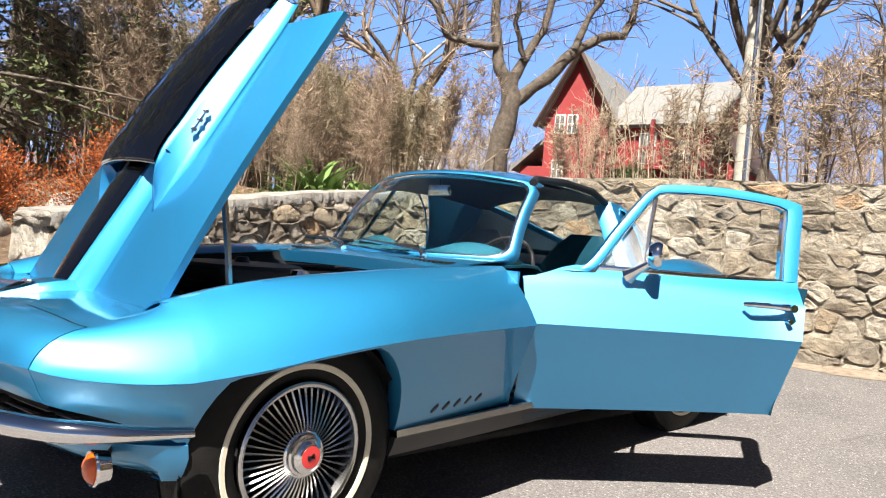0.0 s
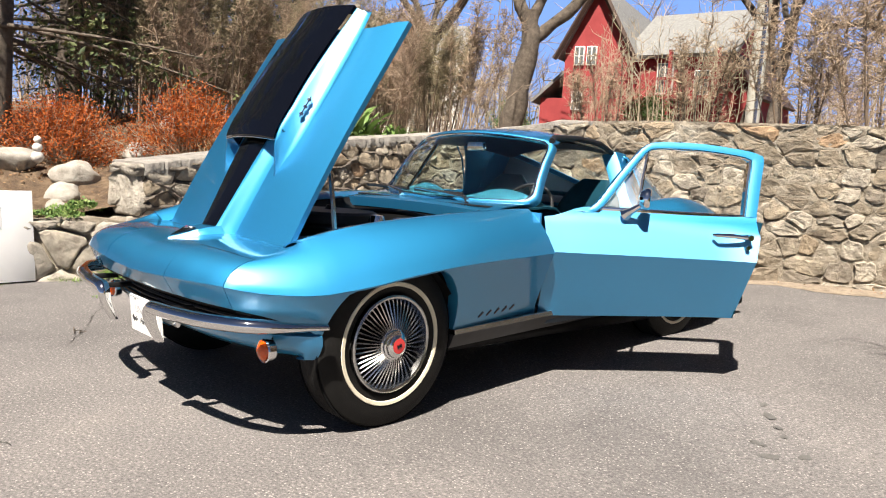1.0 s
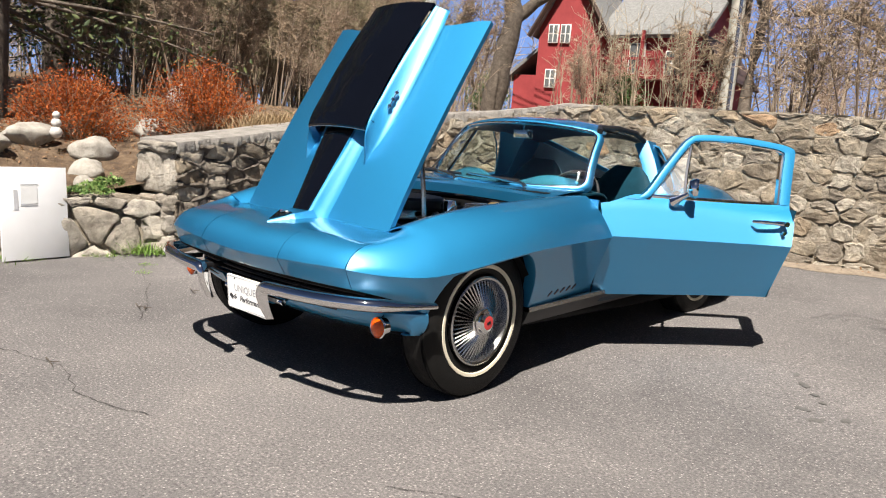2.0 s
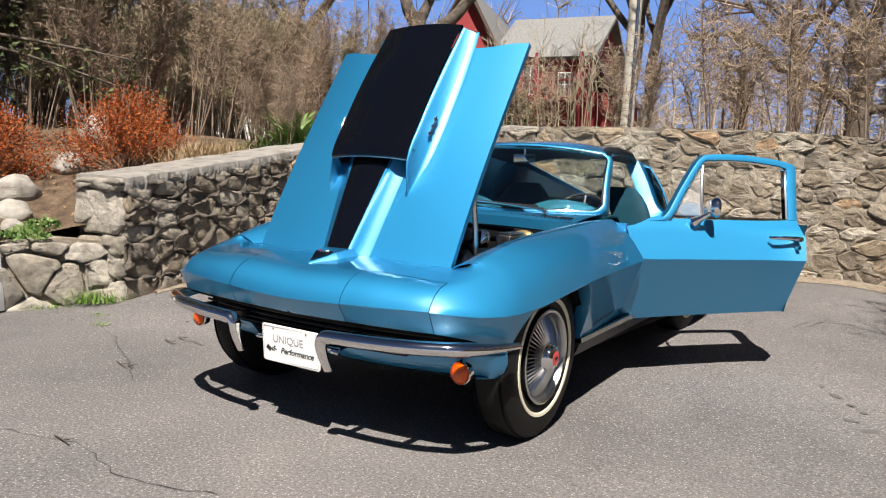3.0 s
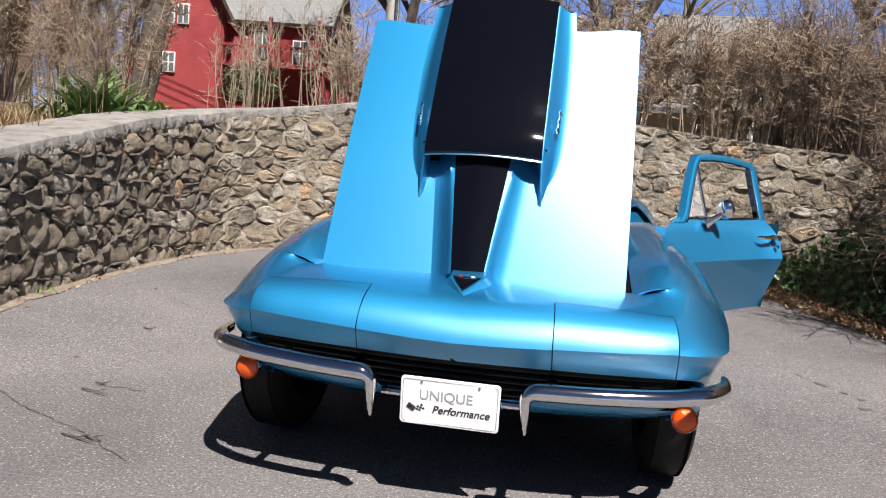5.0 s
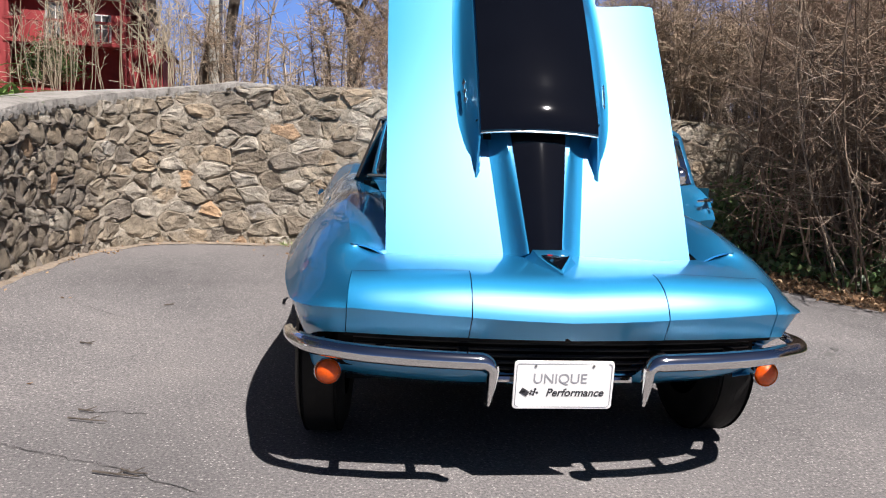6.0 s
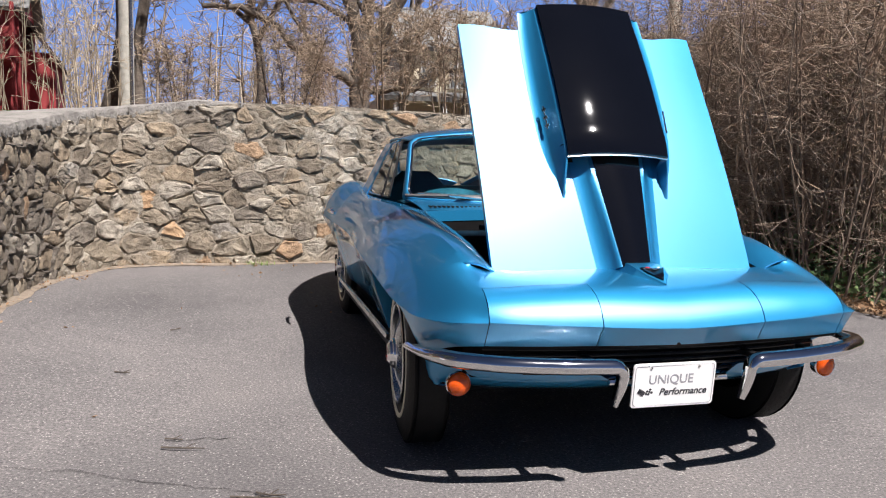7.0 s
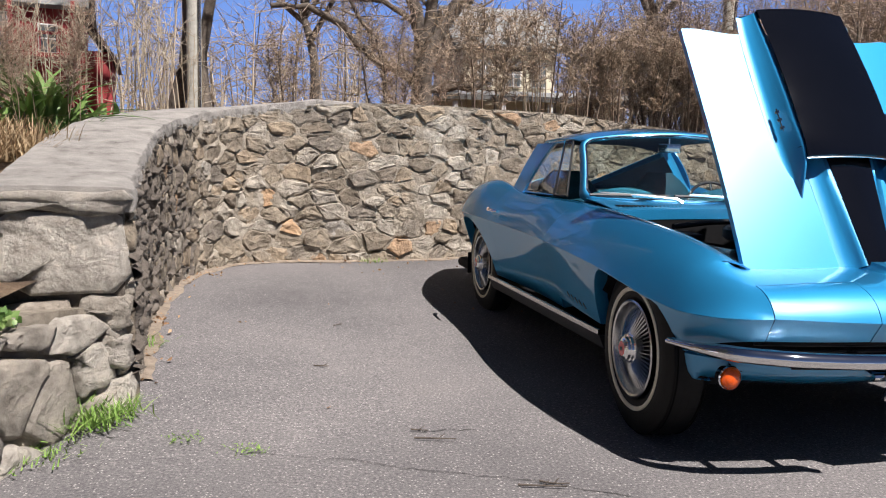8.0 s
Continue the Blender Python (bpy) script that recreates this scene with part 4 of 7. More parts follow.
# ---- hood, hinged at the front and raised ----
HOOD = Matrix(((1, 0, 0, -0.012), (0, 0.479, -0.878, -0.317), (0, 0.878, 0.479, 0.691), (0, 0, 0, 1)))


def hood_top_u(x):
    a = abs(x)
    return 1.085 - 0.035 * smooth01((0.50 - a) / 0.22) + 0.0


def hood_w(x, u):
    return 0.016 * math.sin(math.pi * min(1, max(0, u / 1.08))) + (0.016 - 0.050 * (abs(x) / 0.52) ** 1.6) * (0.35 + 0.65 * smooth01(u / 1.0)) + 0.003


hood = new("hood")
hood.parent = car
tagged(hood, "raised blue hood with a black centre stinger")
b = Build()
xs = np.linspace(-0.522, 0.522, 45)
top = [[(x, u * hood_top_u(x), hood_w(x, u * 1.08)) for u in np.linspace(0, 1, 26)] for x in xs]
b.grid(top)
b.grid([[(x, u * hood_top_u(x), hood_w(x, u * 1.08) - 0.022) for u in np.linspace(0, 1, 26)] for x in xs], flip=True)
for edge in (0, -1):
    b.grid([[p, (p[0], p[1], p[2] - 0.022)] for p in top[edge]])
    b.grid([[r[edge], (r[edge][0], r[edge][1], r[edge][2] - 0.022)] for r in top])
b.move(HOOD)
part("hood_skin", b, BLUE, hood, "blue hood skin")


def ridge_half(u):
    return 0.060 + 0.045 * min(1, max(0, u / 0.45))


# narrow lower ridge: blue flanks, black crown
for nm, mt, lb in (("hood_ridge", BLUE, "blue ridge flanks"), ("lower_stripe", BLACKP, "gloss black stripe on the ridge")):
    b = Build()
    rows = []
    for u in np.linspace(-0.012, 0.56, 20):
        w, h = ridge_half(u), 0.056 - 0.040 * u
        z0 = hood_w(0, u)
        if nm == "hood_ridge":
            half = [(w + 0.070, -0.002), (w + 0.052, 0.004), (w + 0.036, 0.014), (w + 0.022, 0.026), (w + 0.011, 0.039), (w + 0.003, h - 0.003), (w - 0.006, h)]
            rows.append([(-x, u, z0 + z) for x, z in half] + [(0, u, z0 + h + 0.003)] + [(x, u, z0 + z) for x, z in half[::-1]])
        else:
            rows.append([(-w + 0.004, u, z0 + h - 0.004)] + [(x, u, z0 + h + 0.003 + 0.011 * (1 - abs(x / w) ** 1.5)) for x in np.linspace(-w + 0.006, w - 0.006, 11)] + [(w - 0.004, u, z0 + h - 0.004)])
    b.grid(rows)
    b.fan(rows[0])
    b.move(HOOD)
    part(nm, b, mt, hood, lb, angle=50)

bul_out = curve([0.28, 0.36, 0.42, 0.55, 0.75, 1.0, 1.14], [0.216, 0.236, 0.250, 0.268, 0.276, 0.272, 0.262])
bul_h = curve([0.28, 0.42, 0.6, 0.85, 1.05, 1.14], [0.004, 0.074, 0.077, 0.066, 0.050, 0.040])
for sgn in (1, -1):
    b = Build()
    rows = []
    for u in np.linspace(0.28, 1.135, 34):
        o, h, z0 = float(bul_out(u)), float(bul_h(u)), hood_w(0.24, min(u, 1.05)) - 0.004
        i = 0.204 + 0.008 * max(0, (0.42 - u) / 0.14)
        rows.append([(sgn * (o + 0.010), u, z0 + 0.002), (sgn * (o * 0.86 + i * 0.14), u, z0 + 0.09 * h), (sgn * (o * 0.66 + i * 0.34), u, z0 + 0.26 * h), (sgn * (o * 0.42 + i * 0.58), u, z0 + 0.52 * h), (sgn * (o * 0.20 + i * 0.80), u, z0 + 0.80 * h), (sgn * (i + 0.006), u, z0 + 0.97 * h), (sgn * i, u, z0 + h), (sgn * (i - 0.012), u, z0 + h - 0.006 if u > 0.42 else z0)])
    b.grid(rows, flip=sgn > 0)
    b.fan(rows[-1])
    b.move(HOOD)
    part("scoop_flank", b, BLUE, hood, "blue flank of the hood scoop tapering to a point", angle=55)
    b = Build()
    b.box((-0.003, -0.050, -0.004), (0.003, 0.050, 0.004), 0.001, HOOD @ pose(sgn * 0.252, 0.60, 0.062, 0, sgn * 52, sgn * -3))
    for k in (-0.035, 0.0, 0.035):
        b.box((-0.009, -0.006 + k, -0.003), (0.009, 0.006 + k, 0.004), 0.001, HOOD @ pose(sgn * 0.252, 0.60, 0.062, 0, sgn * 52, sgn * -3))
    part("hood_badge", b, CHROME, hood, "narrow chrome badge on the scoop flank")
b = Build()
rows = []
for u in np.r_[0.418, 0.423, np.linspace(0.43, 1.14, 26)]:
    h, z0 = float(bul_h(u)), hood_w(0.0, min(u, 1.05))
    dip = 0.006 if u < 0.42 else 0.0
    rows.append([(x, u, z0 + h - 0.004 + 0.022 * (1 - (x / 0.206) ** 2) - dip) for x in np.linspace(-0.206, 0.206, 15)])
b.grid(rows)
b.grid([[p, (p[0], p[1] + 0.004, p[2] - 0.016)] for p in rows[0]])
b.grid([[p, (p[0], p[1] - 0.01, p[2] - 0.05)] for p in rows[-1]])
b.move(HOOD)
part("stinger_stripe", b, BLACKP, hood, "broad gloss black stripe over the scoop", angle=40)
b = Build()
b.tube([(x, 0.4165, hood_w(0, 0.42) + 0.070 - 0.004 + 0.022 * (1 - (x / 0.206) ** 2) - 0.002) for x in np.linspace(-0.206, 0.206, 17)], 0.0028, 6)
b.move(HOOD)
part("scoop_trim", b, STEEL, hood, "thin bright trim on the scoop lip")
b = Build()
b.grid([[(x, 0.47, z) for z in (0.0, 0.09)] for x in (-0.22, 0.22)])
b.grid([[(x, u, hood_w(0, 0.45) + 0.004) for u in (0.425, 0.475)] for x in (-0.20, -0.16)])
b.move(HOOD)
part("scoop_mouth", b, DARK, hood, "dark mouth of the scoop")
b = Build()
b.grid([[(x, u, -0.045 + 0.012 * math.cos(x * 12)) for u in np.linspace(0.06, 1.0, 8)] for x in np.linspace(-0.46, 0.46, 14)])
b.move(HOOD)
part("hood_liner", b, DARK, hood, "dark inner hood panel", solid=0.01)
b = Build()
b.tube([(0.478, -0.06, 0.64), (0.476, -0.085, 0.85), (0.474, -0.11, 1.015)], 0.011, 6)
part("hood_strut", b, STEEL, car, "slim metal hood support")
for sgn in (1, -1):
    b = Build()
    b.box((sgn * 0.46 - 0.012, -0.32, 0.58), (sgn * 0.46 + 0.012, -0.26, 0.655), 0.004)
    part("hood_hinge", b, BLACKTRIM, car, "dark hood hinge")

# ---- cowl, windshield, roof ----
def ws_base(x):
    k = abs(x) / 0.575
    return np.array([x, 0.855 + 0.205 * k**2.2, 0.868 + 0.014 * k])


def ws_head(x):
    k = abs(x) / 0.505
    return np.array([x, 1.175 + 0.09 * k**2.2, 1.238 - 0.042 * k**2])


b = Build()
rows = []
for x in np.linspace(-0.535, 0.535, 31):
    e = ws_base(x * 1.06)
    f = np.array([x, 0.735, 0.848 - 0.012 * (abs(x) / 0.535) ** 2])
    rows.append([f + (0, 0, -0.05), f] + [f + (e - f) * t + np.array([0, 0, 0.006 * math.sin(math.pi * t)]) for t in np.linspace(0.1, 1, 6)])
b.grid(rows, flip=True)
part("cowl", b, BLUE, car, "blue cowl panel below the windshield", solid=0.005)
for k in range(16):
    b = Build()
    x = 0.16 + k * 0.022
    b.box((x, 0.775, 0.853), (x + 0.010, 0.835, 0.861), 0.002)
    part("cowl_louvre", b, BLACKTRIM, car)
for k in range(16):
    b = Build()
    x = -0.16 - k * 0.022
    b.box((x - 0.010, 0.775, 0.853), (x, 0.835, 0.861), 0.002)
    part("cowl_louvre", b, BLACKTRIM, car)

b = Build()
b.grid([[ws_base(0.565 * k) + (ws_head(0.495 * k) - ws_base(0.565 * k)) * t + np.array([0, -0.02 * math.sin(math.pi * t), 0.008 * math.sin(math.pi * t)]) for t in np.linspace(0, 1, 9)] for k in np.linspace(-1, 1, 25)], flip=True)
glass = part("windshield", b, GLASS, car, "curved clear windshield", solid=0.005)
glass.visible_shadow = False


def ws_at(k, t):
    """A place on the windshield's curved plane, k across and t up."""
    p, q = ws_base(0.575 * k), ws_head(0.505 * k)
    return p + (q - p) * t + np.array([0, -0.02 * math.sin(math.pi * min(1, max(0, t))), 0.008 * math.sin(math.pi * min(1, max(0, t)))])


def ws_ring(half, low, high, rk, rt, n=10):
    """A rectangle with rounded corners in k and t, walked round once."""
    out = []
    for ck, ct, a0 in ((half - rk, low + rt, -90), (half - rk, high - rt, 0), (rk - half, high - rt, 90), (rk - half, low + rt, 180)):
        out += [(ck + rk * math.cos(radians(a0 + 90 * i / n)), ct + rt * math.sin(radians(a0 + 90 * i / n))) for i in range(n + 1)]
    # fill the long sides so that they follow the curve of the glass
    full = []
    for (k0, t0), (k1, t1) in zip(out, out[1:] + out[:1]):
        m = max(1, int(abs(k1 - k0) / 0.09), int(abs(t1 - t0) / 0.2))
        full += [(k0 + (k1 - k0) * i / m, t0 + (t1 - t0) * i / m) for i in range(m)]
    return full


inner_r, mid_r, outer_r = ws_ring(0.974, 0.022, 0.970, 0.10, 0.15), ws_ring(0.994, 0.006, 0.993, 0.10, 0.14), ws_ring(1.016, -0.014, 1.022, 0.10, 0.12)
m = min(len(inner_r), len(mid_r), len(outer_r))
rings = [[r[int(i * len(r) / m)] for i in range(m)] for r in (inner_r, mid_r, outer_r)]
up_n = np.array([0, -0.72, 0.62])
rows = []
for pi, pm, po in zip(*rings):
    i, c, o = ws_at(*pi), ws_at(*pm), ws_at(*po)
    rows.append([i - up_n * 0.022, i + up_n * 0.004, i * 0.6 + c * 0.4 + up_n * 0.007, c + up_n * 0.009, c * 0.4 + o * 0.6 + up_n * 0.006, o - up_n * 0.004, o - up_n * 0.03])
b = Build()
b.grid(rows + rows[:1])
part("windshield_frame", b, BLUE, car, "rounded blue frame round the windshield", angle=60)
b = Build()
b.tube(np.array([ws_at(*p) + up_n * 0.003 for p in inner_r + inner_r[:1]]), 0.0065, 6, False)
part("windshield_trim", b, CHROME, car, "thin bright strip inside the windshield frame")

roof_z = curve([1.17, 1.3, 1.5, 1.75, 2.0, 2.3, 2.6, 2.9, 3.15, 3.35], [1.250, 1.268, 1.274, 1.263, 1.225, 1.145, 1.045, 0.935, 0.835, 0.75])
roof_w = curve([1.17, 1.3, 1.5, 1.75, 2.0, 2.3, 2.6, 2.9, 3.15, 3.35], [0.515, 0.530, 0.540, 0.530, 0.475, 0.40, 0.32, 0.22, 0.12, 0.03])
edge_z = curve([1.17, 1.3, 1.5, 1.75, 2.0, 2.3, 2.6, 2.9, 3.15, 3.35], [1.192, 1.202, 1.206, 1.196, 1.155, 1.07, 0.98, 0.885, 0.80, 0.735])


def roof_row(y, n=17, kmax=1.0):
    w, zc, ze = float(roof_w(y)), float(roof_z(y)), float(edge_z(y))
    row = []
    cut = 1.0 if kmax < 1 or y < 1.2 else 1 - 0.20 * smooth01((y - 1.2) / 0.1)
    for k in np.linspace(-kmax, kmax * cut, n):
        dy = 0.09 * abs(k) ** 2.2 * smooth01((1.5 - y) / 0.33)
        row.append((w * k, y + dy, ze + (zc - ze) * (1 - abs(k) ** 2.6)))
    return row


b = Build()
b.grid([roof_row(y) for y in np.linspace(1.17, 2.02, 20)], flip=True)
b.grid([roof_row(y) for y in np.linspace(2.82, 3.35, 12)], flip=True)
for sgn in (1, -1):
    b.grid([[(sgn * float(roof_w(y)) * k, y, float(edge_z(y)) + (float(roof_z(y)) - float(edge_z(y))) * (1 - k**2.6)) for k in np.linspace(0.90, 1, 5)] for y in np.linspace(2.02, 2.82, 14)], flip=sgn < 0)
    # sail panel from the roof edge to the body
    b.grid([[(sgn * (float(roof_w(y)) * (1 - t) + float(inner_x(y)) * t + 0.02 * math.sin(math.pi * t)), y, float(edge_z(y)) * (1 - t) + float(inner_z(y)) * t) for t in np.linspace(0, 1, 7)] for y in np.linspace(1.97 if sgn > 0 else 1.90, 3.35, 22)], flip=sgn < 0)
part("roof", b, BLUE, car, "blue fastback roof with broad rear pillars", solid=0.008, angle=40)
b = Build()
b.grid([[(float(roof_w(y)) * k * 0.90, y, float(edge_z(y)) + (float(roof_z(y)) - float(edge_z(y))) * (1 - abs(0.9 * k) ** 2.6) - 0.003) for k in np.linspace(-1, 1, 13)] for y in np.linspace(2.02, 2.82, 12)], flip=True)
rg = part("rear_window", b, GLASS, car, "wide sloping rear window", solid=0.004)
rg.visible_shadow = False
b = Build()
b.grid([[(x, 0.0 + y, z) for x, y, z in [(p[0] * 0.97, p[1] + 0.02, p[2] - 0.03) for p in roof_row(y)]] for y in np.linspace(1.20, 2.0, 10)])
for sgn in (1, -1):
    b.grid([[(sgn * ((float(roof_w(y)) * (1 - t) + float(inner_x(y)) * t) * 0.955 - 0.012), y, (float(edge_z(y)) * (1 - t) + float(inner_z(y)) * t) - 0.02) for t in np.linspace(0, 1, 5)] for y in np.linspace(1.99, 3.0, 10)])
part("headliner", b, DARKVINYL, car, "dark headliner")
# rear end closing panel
b = Build()
rows = []
for y, k in ((3.42, 0.0), (3.45, 0.4), (3.44, 0.75), (3.38, 1.0)):
    rows.append([(x, y - 0.10 * (abs(x) / 0.51) ** 2, 0.70 - 0.36 * k) for x in np.linspace(-0.51, 0.51, 15)])
b.grid(rows, flip=True)
b.grid([[(x, y, 0.715 - 0.06 * (abs(x) / 0.6) ** 2 + 0.05 * (3.42 - y) / 0.4 * (1 - abs(x) / 0.7)) for x in np.linspace(-0.44, 0.44, 11)] for y in (3.1, 3.25, 3.42)], flip=True)
part("rear_panel", b, BLUE, car, "blue tail panel", solid=0.006)

# door glass on the closed side
for nm, pts in (("side_window", [(1.28, 0.885), (1.76, 0.885), (1.73, 0.98), (1.66, 1.10), (1.58, 1.18), (1.42, 1.19)]), ("vent_window", [(1.10, 0.890), (1.265, 0.885), (1.40, 1.18), (1.30, 1.185)])):
    b = Build()
    ring = []
    for y, z in pts:
        k = (z - 0.87) / 0.33
        ring.append((-(0.655 * (1 - k) + 0.535 * k), y, z))
    b.fan(ring)
    g = part(nm, b, GLASS, car, "clear side glass", solid=0.004, smooth=False)
    g.visible_shadow = False
    b = Build()
    b.tube(np.array(ring + ring[:1]), 0.006, 6, False)
    part("window_surround", b, BLUE if nm == "side_window" else BLACKTRIM, car, "slim window surround")
b = Build()
b.tube([(-0.655, 1.272, 0.885), (-0.538, 1.41, 1.185)], 0.006, 6)
part("vent_divider", b, BLACKTRIM, car, "dark vent window divider")
b = Build()
b.grid([[(-(0.668 * (1 - k) + 0.515 * k), 1.765 - 0.15 * k**1.6 + w * (0.20 + 0.12 * k), 0.872 + (1.185 - 0.872) * k) for k in np.linspace(0, 1, 7)] for w in (0, 0.35, 0.7, 1)])
part("rear_pillar", b, BLUE, car, "blue pillar behind the door glass", solid=0.01)
b = Build()
b.tube([(-0.870, 1.62, 0.770), (-0.885, 1.66, 0.772), (-0.885, 1.76, 0.774), (-0.868, 1.80, 0.776)], [0.008, 0.010, 0.012, 0.014], 8)
part("door_handle", b, CHROME, car, "chrome door handle")
for sgn in (1, -1):
    # slanted vents behind the front wheels
    for k in range(5):
        b = Build()
        y = 0.49 + 0.052 * k
        zv = 0.412 + 0.08 * (y - 0.5)
        b.box((-0.004, -0.006, -0.016), (0.004, 0.006, 0.018), 0.002, pose(sgn * (float(crease_x(y)) - 0.006 - 0.128 * (float(crease_z(y)) - zv) / 0.36), y, zv, 0, sgn * 20, 0) @ pose(0, 0, 0, -42, 0, 0))
        part("fender_louvre", b, DARKVINYL, car, "dark slanted fender louvre")
    # ribbed sill
    b = Build()
    up = lambda y: (0.027 + 0.045 * min(1.0, y - 0.35)) if sgn > 0 else 0.0
    ox = -0.022
    b.grid([[(sgn * (0.800 + ox), y, 0.334 + up(y)), (sgn * (0.812 + ox), y, 0.332 + up(y)), (sgn * (0.814 + ox), y, 0.312 + up(y)), (sgn * (0.806 + ox), y, 0.306 + up(y))] for y in np.linspace(0.342, 2.03, 12)], flip=sgn > 0)
    sill = part("sill_moulding", b, STEEL, car, "bright moulding along the sill", solid=0.004)
    b = Build()
    b.grid([[(sgn * 0.782, y, 0.308 + up(y)), (sgn * 0.772, y, 0.278 + up(y)), (sgn * 0.755, y, 0.245 + up(y)), (sgn * 0.68, y, 0.24 + up(y))] for y in np.linspace(0.345, 2.02, 12)], flip=sgn > 0)
    b.fan([(sgn * 0.782, 0.345, 0.308 + up(0.345)), (sgn * 0.772, 0.345, 0.278 + up(0.345)), (sgn * 0.755, 0.345, 0.245 + up(0.345)), (sgn * 0.68, 0.345, 0.24 + up(0.345)), (sgn * 0.68, 0.345, 0.30 + up(0.345))])
    part("sill_panel", b, GREYTRIM, car, "dull grey sill panel", solid=0.004)

# wipers
for x0, x1, y1 in ((0.36, -0.08, 0.86), (-0.14, -0.52, 0.985)):
    b = Build()
    b.tube([(x0, 0.80, 0.872), (x0 - 0.03, 0.81, 0.892), ((x0 + x1) / 2, 0.83 + 0.3 * (y1 - 0.84), 0.905), (x1, y1 - 0.02, 0.915)], [0.014, 0.010, 0.009, 0.006], 6)
    wp = part("wiper", b, STEEL, car, "bright metal wiper arm")
    b = Build()
    b.tube([((x0 * 0.35 + x1 * 0.65) + d, 0.855 + 0.3 * (y1 - 0.84) - d * 0.12, 0.905) for d in (-0.21, 0, 0.21)], 0.009, 6)
    part("wiper_blade", b, BLACKTRIM, wp, "black wiper blade")

# ---- engine bay ----
b = Build()
for sgn in (1, -1):
    b.grid([[(sgn * 0.527, y, float(inner_z(y)) - 0.004), (sgn * 0.515, y, float(inner_z(y)) - 0.03), (sgn * 0.47, y, float(inner_z(y)) - 0.06), (sgn * 0.46, y, 0.30)] for y in np.linspace(-0.33, 0.74, 12)], flip=sgn < 0)
b.grid([[(x, 0.738, z) for z in (0.84, 0.3)] for x in np.linspace(-0.54, 0.54, 5)])
b.grid([[(x, -0.32, z) for z in (0.685, 0.3)] for x in np.linspace(-0.54, 0.54, 5)], flip=True)
b.grid([[(x, y, 0.31) for y in (-0.33, 0.75)] for x in (-0.5, 0.5)])
part("engine_bay", b, DARK, car, "black painted engine compartment")
engine = new("engine")
engine.parent = car
tagged(engine, "dark engine with bright fittings")
b = Build()
b.box((-0.24, -0.05, 0.33), (0.24, 0.62, 0.60), 0.03)
b.box((-0.15, 0.0, 0.58), (0.15, 0.5, 0.66), 0.03)
part("engine_block", b, ENGINE, engine, "dark engine block")
for sgn in (1, -1):
    b = Build()
    b.box((-0.075, -0.28, -0.04), (0.075, 0.28, 0.04), 0.02, pose(sgn * 0.21, 0.28, 0.63, 0, sgn * 28, 0))
    part("valve_cover", b, STEEL, engine, "bright finned valve cover")
b = Build()
b.revolve([(0.0, 0.0), (0.0, 0.21), (0.012, 0.225), (0.05, 0.225), (0.062, 0.21), (0.066, 0.03), (0.085, 0.02), (0.085, 0.0)], (0, 0.24, 0.735), "z", 32)
part("air_cleaner", b, BLACKTRIM, engine, "round black air cleaner")
b = Build()
b.box((-0.33, -0.27, 0.34), (0.33, -0.21, 0.66), 0.012)
part("radiator", b, BLACKTRIM, car, "black radiator")
b = Build()
b.box((-0.36, -0.20, 0.36), (0.36, -0.06, 0.70), 0.03)
part("fan_shroud", b, BLACKTRIM, car, "black fan shroud")
b = Build()
b.revolve([(0.0, 0.0), (0.0, 0.07), (0.015, 0.082), (0.04, 0.082), (0.06, 0.068), (0.07, 0.03), (0.10, 0.03), (0.10, 0)], (0.37, 0.52, 0.715), "y", 30)
boost = part("brake_booster", b, GOLD, car, "gold plated round brake booster")
b = Build()
b.box((0.33, 0.34, 0.70), (0.41, 0.50, 0.78), 0.012)
b.box((0.335, 0.35, 0.775), (0.405, 0.49, 0.79), 0.004)
part("master_cylinder", b, STEEL, boost, "bright master cylinder")
b = Build()
b.box((-0.45, 0.42, 0.52), (-0.24, 0.68, 0.75), 0.012)
part("battery", b, BLACKTRIM, car, "black battery")
b = Build()
b.revolve([(0.0, 0.0), (0.0, 0.035), (0.05, 0.04), (0.075, 0.03), (0.08, 0)], (0.28, 0.30, 0.72), "z", 20)
part("filler_cap", b, CHROME, car, "chrome filler cap")
for pts in ([(-0.1, -0.2, 0.68), (-0.05, -0.08, 0.72), (0.0, 0.02, 0.68)], [(0.30, 0.62, 0.74), (0.12, 0.45, 0.74), (0.05, 0.3, 0.70)], [(0.42, 0.1, 0.66), (0.30, 0.18, 0.72), (0.2, 0.3, 0.72)], [(-0.3, 0.6, 0.77), (0.0, 0.66, 0.79), (0.34, 0.62, 0.78)]):
    b = Build()
    cv = [curve([0, 1, 2], [p[i] for p in pts]) for i in range(3)]
    b.tube([[float(c(t)) for c in cv] for t in np.linspace(0, 2, 12)], 0.014, 8)
    part("hose", b, BLACKTRIM, car, "black rubber hose")

